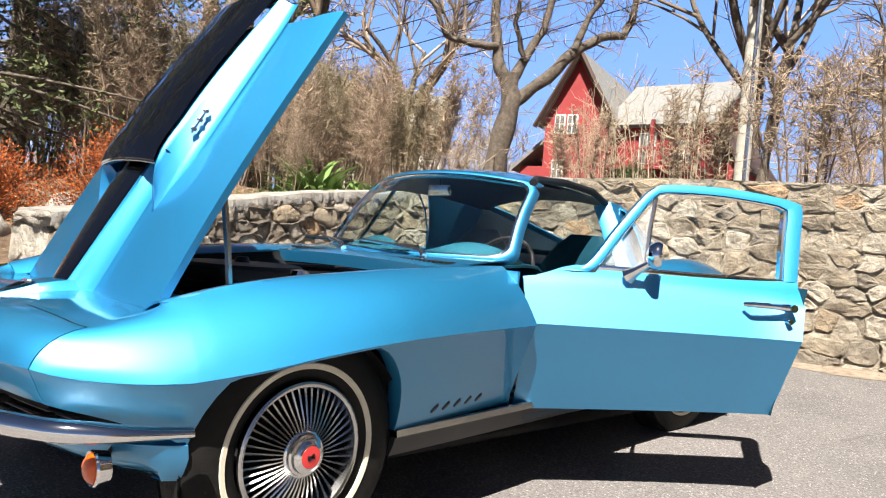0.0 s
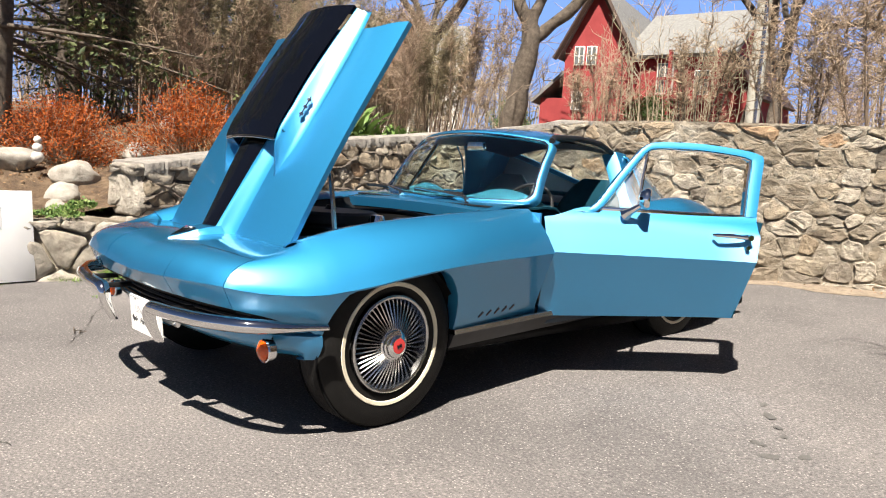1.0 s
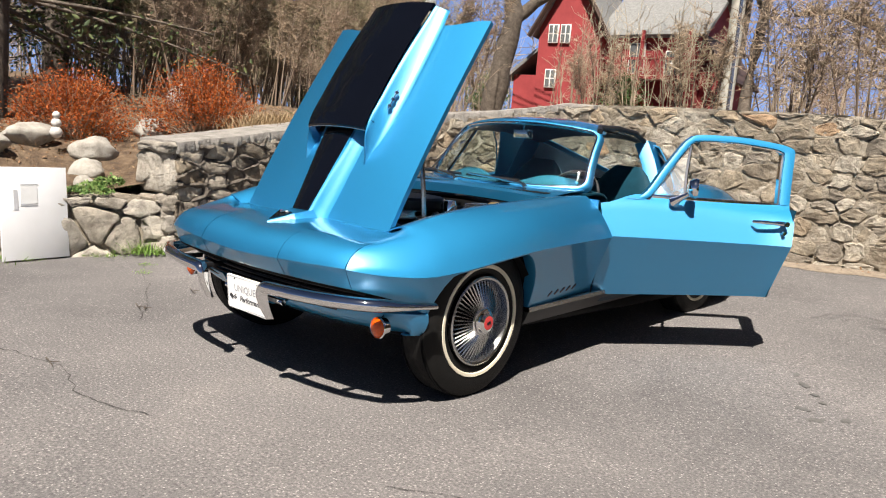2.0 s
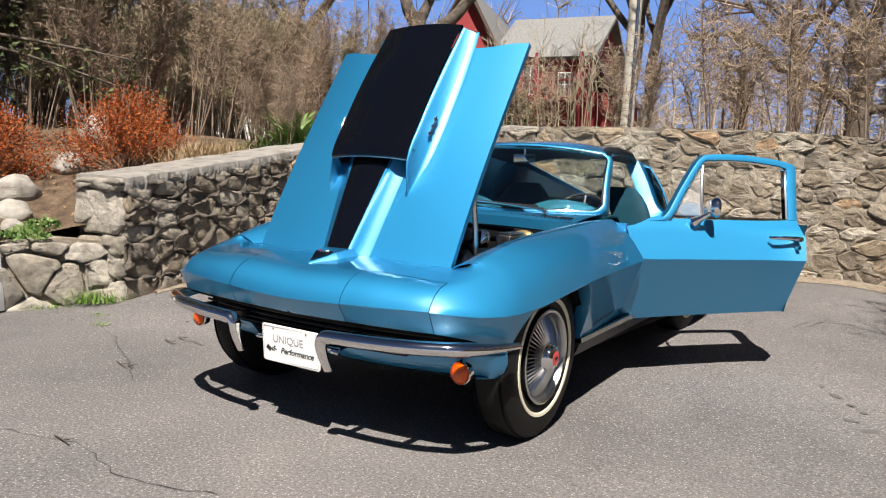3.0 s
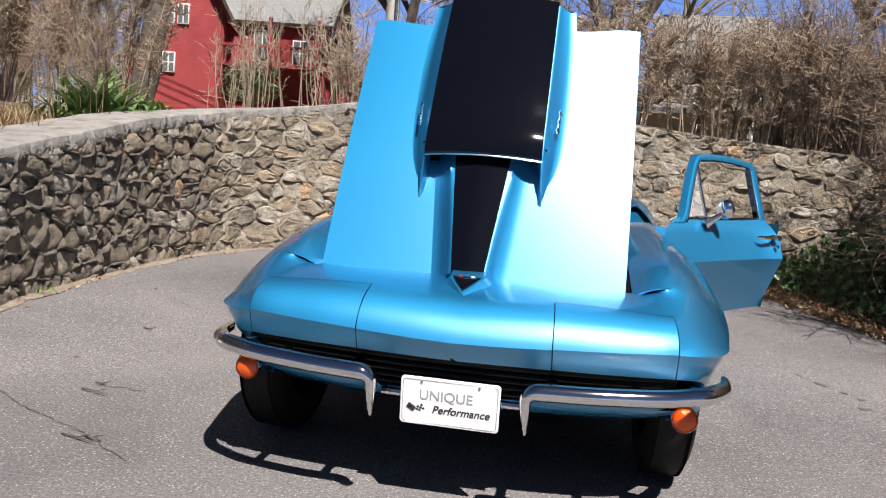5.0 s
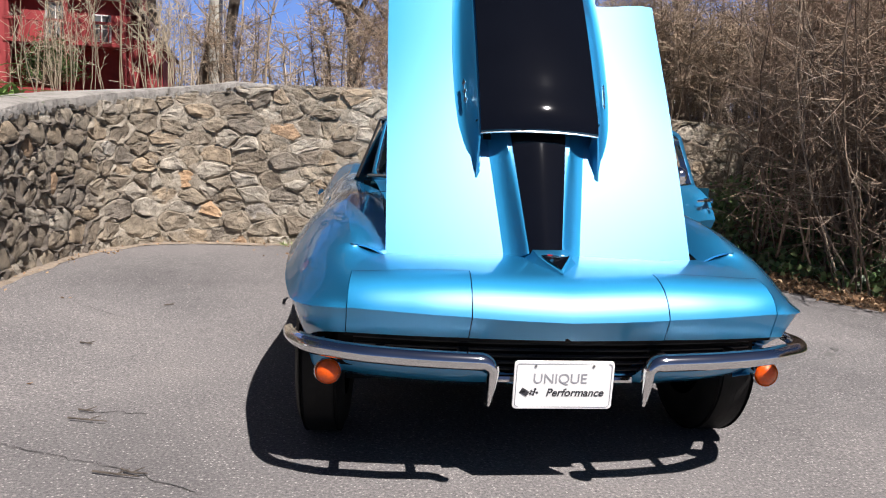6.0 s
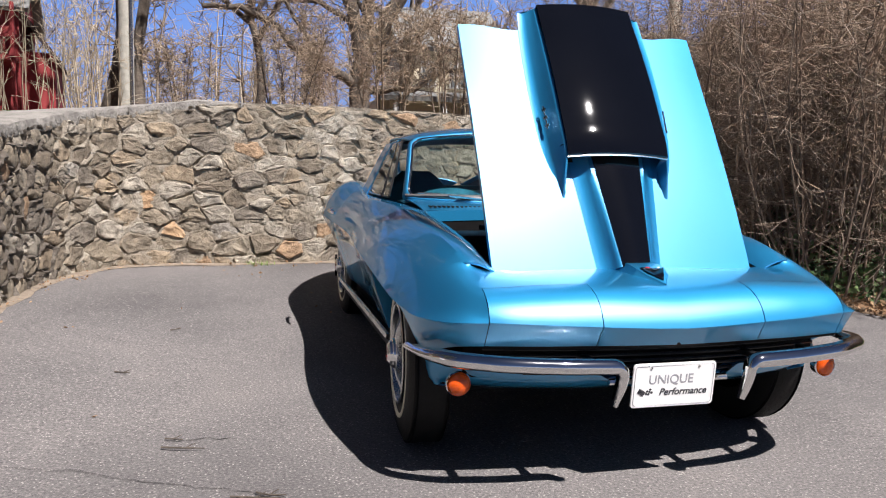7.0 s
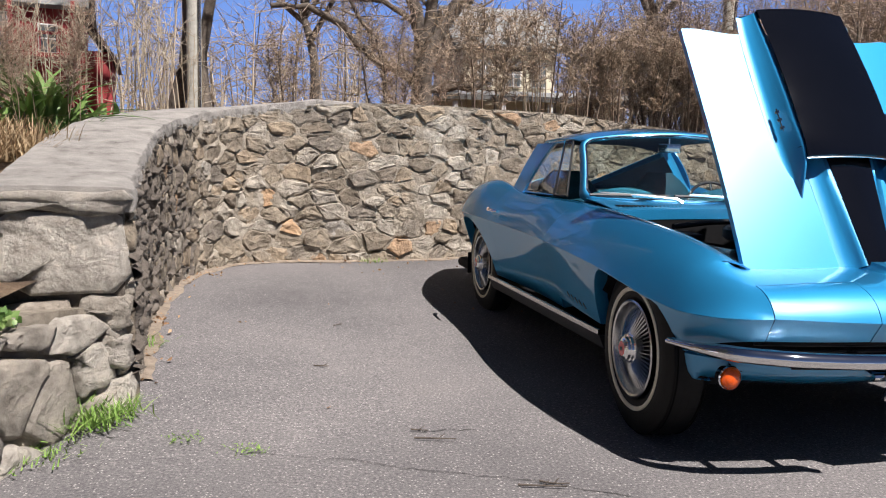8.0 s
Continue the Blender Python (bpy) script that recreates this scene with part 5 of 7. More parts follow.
# ---- underside ----
b = Build()
b.box((-0.68, -0.20, 0.225), (0.68, 3.25, 0.30), 0.03)
b.box((-0.60, 0.70, 0.28), (0.60, 2.9, 0.40), 0.02)
part("floor_pan", b, DARK, car, "black underside")
for yc, zc in ((FRONT_Y, FRONT_Z), (REAR_Y, REAR_Z)):
    for sgn in (1, -1):
        b = Build()
        ang = np.linspace(0.06, math.pi - 0.06, 18)
        b.grid([[(sgn * x, yc - 0.36 * math.cos(a), zc + 0.345 * math.sin(a)) for x in (0.46, min(0.80, float(crease_x(yc - 0.36 * math.cos(a))) - 0.022 - 0.128 * max(0, float(crease_z(yc)) - zc - 0.345 * math.sin(a)) / 0.36))] for a in ang])
        b.grid([[(sgn * 0.46, yc - 0.36 * math.cos(a) * k, zc + 0.345 * math.sin(a) * k) for k in (0.05, 1)] for a in ang])
        b.grid([[(sgn * x, yc + 0.357, z) for z in (0.24, zc + 0.03)] for x in (0.46, 0.74)])
        part("wheel_well", b, DARK, car, "black wheel well")
b = Build()
b.tube([(0.46, 0.9, 0.18), (0.47, 2.4, 0.20), (0.5, 3.4, 0.24)], 0.03, 8)
b.tube([(-0.46, 0.9, 0.18), (-0.47, 2.4, 0.20), (-0.5, 3.4, 0.24)], 0.03, 8)
part("exhaust", b, STEEL, car, "exhaust pipe")

# ---- interior ----
b = Build()
rows = []
for x in np.linspace(-0.58, 0.58, 23):
    hump = 0.075 * max(0, 1 - ((abs(x) - 0.30) / 0.24) ** 2)
    y0 = 0.92 + 0.12 * (abs(x) / 0.575) ** 2.2
    rows.append([(x, y0, 0.862), (x, y0 + 0.10, 0.868 + hump * 0.6), (x, y0 + 0.18, 0.865 + hump), (x, y0 + 0.22, 0.84 + hump), (x, y0 + 0.23, 0.70), (x, y0 + 0.20, 0.60)])
b.grid(rows)
part("dashboard", b, VINYL, car, "blue twin-cowl dashboard", solid=0.01)
wheel_m = pose(0.345, 1.235, 0.808, 62, 0, 0)
b = Build()
ang = np.linspace(0, 2 * math.pi, 41)
b.tube([wheel_m @ Vector((0.185 * math.cos(a), 0.185 * math.sin(a), 0)) for a in ang], 0.009, 8, False)
sw = part("steering_wheel", b, BLACKTRIM, car, "thin dark steering wheel rim")
b2 = Build()
for a in (90, 210, 330):
    c, s = math.cos(radians(a)), math.sin(radians(a))
    b2.tube([wheel_m @ Vector((0.0, 0.0, -0.03)), wheel_m @ Vector((0.18 * c, 0.18 * s, 0))], 0.008, 6)
part("steering_spoke", b2, STEEL, sw, "bright steering wheel spokes")
b = Build()
b.tube([(0.345, 1.22, 0.81), (0.345, 0.98, 0.69)], 0.025, 8)
part("steering_column", b, VINYL, car, "blue steering column")


def seat(x):
    s = new("seat")
    s.parent = car
    tagged(s, "blue vinyl bucket seat")
    b = Build()
    b.box((x - 0.23, 1.32, 0.38), (x + 0.23, 1.80, 0.52), 0.05)
    part("cushion", b, VINYL, s)
    b = Build()
    rows = []
    for t in np.linspace(0, 1, 12):
        z, y = 0.46 + 0.56 * t, 1.74 + 0.17 * t
        w = 0.235 * (1 - 0.62 * max(0, (t - 0.5) / 0.5) ** 2.6)
        d = 0.055 * (1 - 0.6 * max(0, (t - 0.75) / 0.25) ** 2)
        rows.append([(x + w * math.cos(a), y + d * math.sin(a) - 0.02 * math.cos(a) ** 2, z) for a in np.linspace(0, 2 * math.pi, 20, endpoint=False)])
    b.grid(rows, close=True)
    b.fan(rows[-1])
    part("backrest", b, VINYL, s)


seat(0.33)
seat(-0.33)
b = Build()
b.box((-0.10, 1.0, 0.36), (0.10, 1.9, 0.56), 0.03)
part("console", b, DARKVINYL, car, "dark centre console")
b = Build()
b.box((-0.60, 1.98, 0.40), (0.60, 3.0, 0.66), 0.04)
b.grid([[(x, y, 0.86 + 0.05 * math.sin(math.pi * (y - 1.92) / 0.3) * (1 - (x / 0.62) ** 2)) for y in np.linspace(1.92, 2.2, 6)] for x in np.linspace(-0.62, 0.62, 9)])
b.grid([[(x, 1.93, z) for z in (0.40, 0.84)] for x in np.linspace(-0.62, 0.62, 5)])
part("rear_shelf", b, DARKVINYL, car, "dark carpeted rear shelf")
b = Build()
b.tube([(x, 1.92 , 0.865 + 0.055 * (1 - (x / 0.6) ** 2)) for x in np.linspace(-0.6, 0.6, 15)], 0.014, 8)
part("shelf_edge", b, VINYL, car, "blue padded edge of the rear shelf")
b = Build()
b.box((-0.07, 1.20, 1.135), (0.07, 1.215, 1.185), 0.006)
b.tube([(0, 1.21, 1.18), (0, 1.21, 1.235)], 0.006, 6)
part("inner_mirror", b, CHROME, car, "inner rear view mirror")
# door opening on the open side
b = Build()
b.box((0.60, 0.96, 0.32), (0.775, 1.88, 0.385), 0.012)
part("door_opening", b, DARKVINYL, car, "dark door jamb and sill")
b = Build()
b.box((0.62, 1.0, 0.384), (0.77, 1.86, 0.398), 0.004)
part("sill_plate", b, STEEL, car, "bright ribbed sill plate")
b = Build()
b.grid([[(0.76, 0.892, z), (0.60, 0.896, z)] for z in np.linspace(0.33, 0.85, 6)])
part("hinge_pillar", b, BLUE, car, "blue hinge pillar", solid=0.01)
b = Build()
JAMB = [(0.50, 1.245, 1.203), (0.445, 1.33, 1.226), (0.432, 1.55, 1.236), (0.420, 1.78, 1.222), (0.392, 1.94, 1.180), (0.462, 1.925, 1.060), (0.545, 1.895, 0.905), (0.645, 1.872, 0.840)]
b.tube(JAMB[:5], 0.016, 8)
part("door_surround", b, BLACKTRIM, car, "black weatherstrip along the roof opening")
b = Build()
jamb = [curve(range(4), [p[i] for p in JAMB[4:]]) for i in range(3)]
b.grid([[np.array([float(c(t)) for c in jamb]) + np.array(d) for d in ((-0.046, -0.030, -0.018), (-0.024, -0.023, -0.010), (0.020, 0.010, 0.007), (0.026, 0.030, 0.007), (0.012, 0.13, 0.0))] for t in np.linspace(0, 3, 19)])
part("door_pillar", b, BLUE, car, "bright blue painted pillar behind the door opening", solid=0.004)
b = Build()
b.grid([[(float(crease_x(1.863)) - 0.004 - (0.128 * (0.70 - z) / 0.36 if z < 0.70 else (z - 0.70) * 0.95), 1.860, z), (0.62, 1.872, z)] for z in np.linspace(0.36, 0.865, 10)], flip=True)
part("door_jamb", b, BLUE, car, "painted blue door jamb", solid=0.004)

# ---- open door ----
HINGE = Matrix(((0.745, 0.667, 0, 0.818), (-0.667, 0.745, 0, 0.932), (0, 0, 1, 0), (0, 0, 0, 1)))
door = new("door")
door.parent = car
tagged(door, "open blue door with bare window frame")
door_n = curve([0.36, 0.45, 0.55, 0.63, 0.676], [-0.062, -0.038, -0.014, 0.006, 0.018])
door_m = curve([0.676, 0.74, 0.79, 0.83, 0.86, 0.885], [0.018, -0.012, -0.036, -0.056, -0.077, -0.105])


def rear_edge(z):
    return float(np.interp(z, [0.36, 0.41, 0.69, 0.80, 0.89], [0.860, 0.872, 0.928, 0.955, 0.972]))


def bulge(v):
    return 0.028 * (max(0.0, v) / 0.93) ** 1.2 - 0.012 * math.sin(math.pi * min(1, v / 0.93)) + 0.02 * max(0, (v - 0.75) / 0.2) ** 2


def door_belt(v):
    return 0.835 + 0.055 * smooth01(v / 0.20) + 0.004 * v


b = Build()
vs = np.linspace(0, 1, 22)
for fn, z0, z1 in ((door_n, 0.36, 0.676), (door_m, 0.676, None)):
    rows = []
    for k in vs:
        row = []
        for t in np.linspace(0, 1, 12):
            hi = z1 if z1 else door_belt(k * 0.94)
            lo = z0 + (0.05 * k if z0 == 0.36 else 0.012 * k)
            zz = lo + (hi + (0.012 * k if z1 else 0) - lo) * t
            v0 = float(np.interp(zz, [0.36, 0.68, 0.84], [-0.050, -0.035, -0.050]))
            v = v0 + (rear_edge(zz) - v0) * k
            row.append((float(fn(zz - 0.012 * k * (t if z1 else 1 - t))) + bulge(v) * (1 if zz < 0.8 else max(0.2, 1 - (zz - 0.8) / 0.09)), v, zz))
        rows.append(row)
    b.grid(rows)
b.move(HINGE)
part("door_skin", b, BLUE, door, "blue outer door skin with side crease", solid=0.008, angle=25)
b = Build()
b.box((-0.085, -0.020, 0.42), (-0.045, 0.02, 0.80), 0.008, HINGE)
part("door_edge", b, DARK, door, "dark forward edge of the door")
b = Build()
b.box((-0.13, 0.015, 0.40), (-0.065, 0.87, 0.84), 0.02, HINGE)
b.grid([[HINGE @ Vector((x, rear_edge(z) - 0.004, z)) for x in (-0.10, 0.0)] for z in np.linspace(0.41, 0.87, 6)])
part("door_inner", b, VINYL, door, "blue inner door panel")

fr_n = lambda z: -0.100 - 0.140 * (z - 0.885) / 0.31
outer_path = [(0.09, 0.868), (0.185, 0.895), (0.30, 1.035), (0.40, 1.152), (0.450, 1.198), (0.51, 1.222), (0.72, 1.228), (0.92, 1.212), (1.01, 1.194), (1.034, 1.168), (1.010, 1.06), (0.972, 0.89)]
inner_path = [(0.215, 0.868), (0.245, 0.903), (0.335, 1.018), (0.425, 1.128), (0.460, 1.165), (0.510, 1.184), (0.71, 1.188), (0.895, 1.174), (0.948, 1.162), (0.958, 1.142), (0.936, 1.045), (0.905, 0.89)]


def frame_band(off_out, off_in, depth0, depth1):
    rows = []
    co = [curve(range(12), [p[i] for p in outer_path]) for i in range(2)]
    ci = [curve(range(12), [p[i] for p in inner_path]) for i in range(2)]
    for t in np.linspace(0, 11, 67):
        o, i = np.array([float(c(t)) for c in co]), np.array([float(c(t)) for c in ci])
        a, d = o + (i - o) * off_out, o + (i - o) * off_in
        m = (a + d) / 2
        rows.append([(fr_n(a[1]) + depth1, a[0], a[1]), (fr_n(m[1]) + depth1 + 0.004, m[0], m[1]), (fr_n(d[1]) + depth1, d[0], d[1]), (fr_n(d[1]) + depth0, d[0], d[1]), (fr_n(a[1]) + depth0, a[0], a[1])])
    return rows


b = Build()
b.grid(frame_band(0.0, 0.78, -0.03, 0.010), close=True)
b.move(HINGE)
part("window_frame", b, BLUE, door, "blue door window frame", angle=40)
b = Build()
b.grid(frame_band(0.80, 1.0, -0.024, 0.006), close=True)
b.move(HINGE)
part("frame_trim", b, CHROME, door, "bright window channel", angle=40)
b = Build()
b.box((fr_n(0.89) - 0.014, 0.20, 0.876), (fr_n(0.89) + 0.008, 0.93, 0.896), 0.004, HINGE)
part("belt_trim", b, CHROME, door, "bright strip along the window sill")
b = Build()
b.tube([HINGE @ Vector((fr_n(z) - 0.006, v, z)) for v, z in ((0.405, 0.89), (0.43, 1.03), (0.464, 1.168))], 0.009, 6)
part("vent_post", b, CHROME, door, "bright vent window post")
b = Build()
b.fan([HINGE @ Vector((fr_n(z) - 0.010, v, z)) for v, z in ((0.245, 0.90), (0.402, 0.90), (0.428, 1.03), (0.455, 1.155), (0.425, 1.122), (0.335, 1.014))])
# the pane's whitish reflection is put into its colour as a pale veil
g = part("vent_glass", b, GLAREGLASS, door, "vent glass with its pale reflection painted in", solid=0.004, smooth=False)
g.visible_shadow = False
# handle, lock, mirror
b = Build()
b.tube([HINGE @ Vector(p) for p in ((0.006, 0.735, 0.800), (0.030, 0.755, 0.802), (0.034, 0.83, 0.802), (0.032, 0.89, 0.799))], [0.007, 0.009, 0.010, 0.013], 8)
b.tube([HINGE @ Vector(p) for p in ((0.0, 0.895, 0.799), (0.052, 0.895, 0.799))], 0.014, 12)
part("door_handle", b, CHROME, door, "chrome door handle with push button")
b = Build()
b.tube([HINGE @ Vector(p) for p in ((0.02, 0.888, 0.752), (0.05, 0.888, 0.752))], 0.010, 12)
part("door_lock", b, CHROME, door, "round chrome lock")
b = Build()
b.tube([HINGE @ Vector(p) for p in ((-0.060, 0.33, 0.862), (-0.035, 0.35, 0.885), (-0.005, 0.40, 0.925))], [0.030, 0.017, 0.011], 8)
mir = part("door_mirror", b, CHROME, door, "chrome door mirror on a tapered stalk")
b = Build()
b.revolve([(-0.012, 0.0), (-0.012, 0.046), (0.0, 0.052), (0.014, 0.050), (0.034, 0.036), (0.044, 0.0)], (0, 0, 0), "y", 28)
b.move(HINGE @ pose(0.0, 0.415, 0.945, 0, 0, -20) @ pose(0, 0, 0, 0, 0, 180))
part("mirror_head", b, CHROME, mir, "round chrome mirror head")

# ---- wheels ----
TYRE_R = 0.338


def make_wheel():
    """Centred on its hub, outer face towards +x."""
    w = thing("wheel_master", "steel spoked wheel with whitewall tyre", "wheel")
    b = Build()
    R, x1 = TYRE_R, -0.005
    prof = [(-0.155, 0.205), (-0.165, 0.25), (-0.160, 0.295), (-0.145, R - 0.008), (-0.125, R), (-0.04, R), (-0.018, R - 0.010), (-0.004, 0.300), (0.0, 0.27), (0.0, 0.24), (-0.006, 0.212), (-0.016, 0.195), (-0.03, 0.187)]
    b.revolve(prof, (0, 0, 0), "x", 64)
    tyre = part("tyre", b, RUBBER, w, "black tyre")
    b = Build()
    b.revolve([(-0.003, 0.227), (0.0025, 0.230), (0.0035, 0.243), (-0.002, 0.246)], (0, 0, 0), "x", 64)
    part("whitewall", b, CREAM, w, "narrow cream whitewall stripe")
    b = Build()
    for k in range(-2, 3):
        b.revolve([(-0.083 + 0.028 * k - 0.004, R + 0.0005), (-0.083 + 0.028 * k, R - 0.010), (-0.083 + 0.028 * k + 0.004, R + 0.0005)], (0, 0, 0), "x", 48)
    part("tread_groove", b, DARK, w, "dark tread grooves")
    b = Build()
    b.revolve([(-0.14, 0.173), (-0.03, 0.180), (-0.006, 0.192), (0.004, 0.194), (0.008, 0.188), (0.004, 0.180), (-0.02, 0.172), (-0.045, 0.165)], (0, 0, 0), "x", 64)
    part("rim", b, STEEL, w, "bright steel rim")
    b = Build()
    b.revolve([(-0.06, 0.0), (-0.06, 0.178)], (0, 0, 0), "x", 40)
    part("wheel_disc", b, DARK, w, "dark recess behind the fins")
    fin = Build()
    rows = []
    for r, z, h in ((0.055, 0.010, 0.0022), (0.09, 0.004, 0.0025), (0.122, -0.008, 0.0029), (0.155, -0.020, 0.0033), (0.172, -0.028, 0.0036)):
        rows.append([(z, -h, r), (z + 0.004, 0, r), (z, h, r), (z - 0.022, h * 0.4, r), (z - 0.022, -h * 0.4, r)])
    fin.grid(rows, close=True)
    me = fin.tidy("fin", STEEL, angle=30)
    for k in range(48):
        f = new("fin", me)
        f.parent = w
        f.matrix_basis = pose(0, 0, 0, 360 * k / 48, 0, 0)
    b = Build()
    b.revolve([(-0.02, 0.066), (0.010, 0.064), (0.014, 0.058), (0.022, 0.056), (0.025, 0.050), (0.034, 0.047), (0.037, 0.040), (0.042, 0.036), (0.044, 0.030)], (0, 0, 0), "x", 40)
    part("hub_cap", b, CHROME, w, "stepped chrome hub cap")
    b = Build()
    b.revolve([(0.042, 0.031), (0.0445, 0.029), (0.046, 0.0)], (0, 0, 0), "x", 30)
    part("hub_centre", b, REDP, w, "red hub centre")
    b = Build()
    b.box((0.0455, -0.012, -0.004), (0.0475, 0.012, 0.004), 0.0005, pose(0, 0, 0, 25, 0, 0))
    b.box((0.0455, -0.012, -0.004), (0.0475, 0.012, 0.004), 0.0005, pose(0, 0, 0, -25, 0, 0))
    part("hub_mark", b, BLACKP, w, "small dark mark")
    return w


master = make_wheel()
spots = [(0.786, FRONT_Y + 0.005, 0.336, 1.0), (-0.808, FRONT_Y - 0.01, 0.336, -4.0), (0.690, REAR_Y - 0.04, 0.425, 0), (-0.735, REAR_Y, REAR_Z, 0)]
for x, y, z, steer in spots:
    turn = pose(x, y, z, 0, 0, steer + (180 if x < 0 else 0)) @ pose(0, 0, 0, 17, 0, 0)
    if x > 0 and y < 1:
        w = master
        w.matrix_basis = turn
    else:
        w = copy_thing(master, turn)
    w.name = "wheel"
    w.parent = car
    for key in ("category",):
        if key in w:
            del w[key]

# ---- plants: builders ----
def stick(b, p, q, r0, r1, bend, n=3, seg=3, rng=random):
    p, q = np.array(p, float), np.array(q, float)
    side = np.array([rng.uniform(-1, 1), rng.uniform(-1, 1), rng.uniform(-0.4, 0.4)]) * bend * np.linalg.norm(q - p)
    path = [p + (q - p) * t + side * math.sin(math.pi * t) for t in np.linspace(0, 1, seg + 1)]
    b.tube(path, [r0 + (r1 - r0) * t for t in np.linspace(0, 1, seg + 1)], n, False)
    return path


def shrub_master(seed, h, spread, stems, twigs, mat, r=0.006, bare=0.3, droop=0.3):
    """A leafless shrub: bare upright stems below, a mesh of forking fine twigs above, as two parts."""
    rng = random.Random(seed)
    sh = thing("bare_shrub", "leafless brown shrub with a dense mesh of fine twigs", "shrub", "bare shrubs behind the walls")
    a, c = Build(), Build()
    for _ in range(stems):
        an, rad = rng.uniform(0, 6.28), spread * 0.4 * math.sqrt(rng.random())
        base = np.array((rad * math.cos(an), rad * math.sin(an), -0.05))
        hh = h * rng.uniform(0.6, 1.0)
        lean = spread * rng.uniform(0.05, 0.45)
        tip = base + np.array((lean * math.cos(an + rng.uniform(-1, 1)), lean * math.sin(an + rng.uniform(-1, 1)), hh))
        path = stick(a, base, tip, r * rng.uniform(0.8, 1.8), r * 0.4, 0.10, 3, 5, rng)
        for _ in range(twigs):
            t = bare + (0.99 - bare) * rng.random() ** 0.8
            i = min(4, int(t * 5))
            p = path[i] + (path[i + 1] - path[i]) * (t * 5 - i)
            ln = h * rng.uniform(0.06, 0.15)
            d = np.array([rng.gauss(0, 0.8), rng.gauss(0, 0.8), rng.gauss(1.0 - 1.6 * droop, 0.6)])
            d *= ln / (np.linalg.norm(d) + 0.01)
            tw = stick(c, p, p + d, r * 0.55, r * 0.3, 0.16, 3, 2, rng)
            for _ in range(3):
                e = tw[rng.choice((1, 2))]
                d2 = d / ln + np.array([rng.gauss(0, 0.8), rng.gauss(0, 0.8), rng.gauss(0.5 - droop, 0.6)])
                stick(c, e, e + d2 / (np.linalg.norm(d2) + 0.01) * ln * rng.uniform(0.3, 0.7), r * 0.36, r * 0.22, 0.12, 3, 1, rng)
    for nm, bb in (("stem", a), ("twig", c)):
        ob = new(nm, bb.data(nm, mat))
        ob["kind"] = "stuff"
        ob.parent = sh
    return sh


def tree_master(seed, h, r, mat, spread=0.55, levels=4, label="bare deciduous tree with spreading grey-brown limbs", kids=4, crook=0.14, trunk_part=0.3):
    rng = random.Random(seed)
    tr = thing("tree", label, "tree", "trees behind the walls")
    a, c = Build(), Build()

    def grow(p, d, ln, rad, lev):
        d = d / np.linalg.norm(d)
        q = p + d * ln
        bb = a if lev < 2 else c
        path = stick(bb, p, q, rad, rad * 0.62, crook, 8 if lev == 0 else (5 if lev < 3 else 3), 5 if lev < 2 else 3, rng)
        if lev >= levels:
            return
        n = kids if lev else kids + 1
        for k in range(n):
            t = rng.uniform(0.45, 1.0) if lev else rng.uniform(0.72, 1.0)
            i = min(len(path) - 2, int(t * (len(path) - 1)))
            s = path[i] + (path[i + 1] - path[i]) * (t * (len(path) - 1) - i)
            an = rng.uniform(0, 6.28)
            side = np.cross(d, [math.cos(an), math.sin(an), 0.3])
            side /= np.linalg.norm(side) + 1e-6
            nd = d * rng.uniform(0.45, 0.9) + side * spread * rng.uniform(0.7, 1.5) + np.array([0, 0, 0.22])
            grow(s, nd, ln * rng.uniform(0.55, 0.85), rad * rng.uniform(0.42, 0.62), lev + 1)

    grow(np.array([0, 0, -0.3]), np.array([rng.uniform(-0.12, 0.12), rng.uniform(-0.12, 0.12), 1.0]), h * trunk_part, r, 0)
    for nm, bb, mt in (("trunk", a, BARK), ("crown", c, mat)):
        ob = new(nm, bb.data(nm, mt))
        ob.parent = tr
    return tr


def leaf(b, p, size, rng, up=0.4, ratio=0.55):
    """A small folded leaf of two triangles."""
    d = Vector((rng.uniform(-1, 1), rng.uniform(-1, 1), rng.uniform(-0.6, 0.6) + up)).normalized()
    s = d.cross(Vector((rng.uniform(-1, 1), rng.uniform(-1, 1), rng.uniform(-1, 1)))).normalized()
    n = d.cross(s) * 0.15
    p = Vector(p)
    o = len(b.v)
    b.v.extend([tuple(p), tuple(p + (d * 0.5 + s * ratio * 0.5 + n) * size), tuple(p + d * size), tuple(p + (d * 0.5 - s * ratio * 0.5 + n) * size)])
    b.f.append((o, o + 1, o + 2))
    b.f.append((o, o + 2, o + 3))


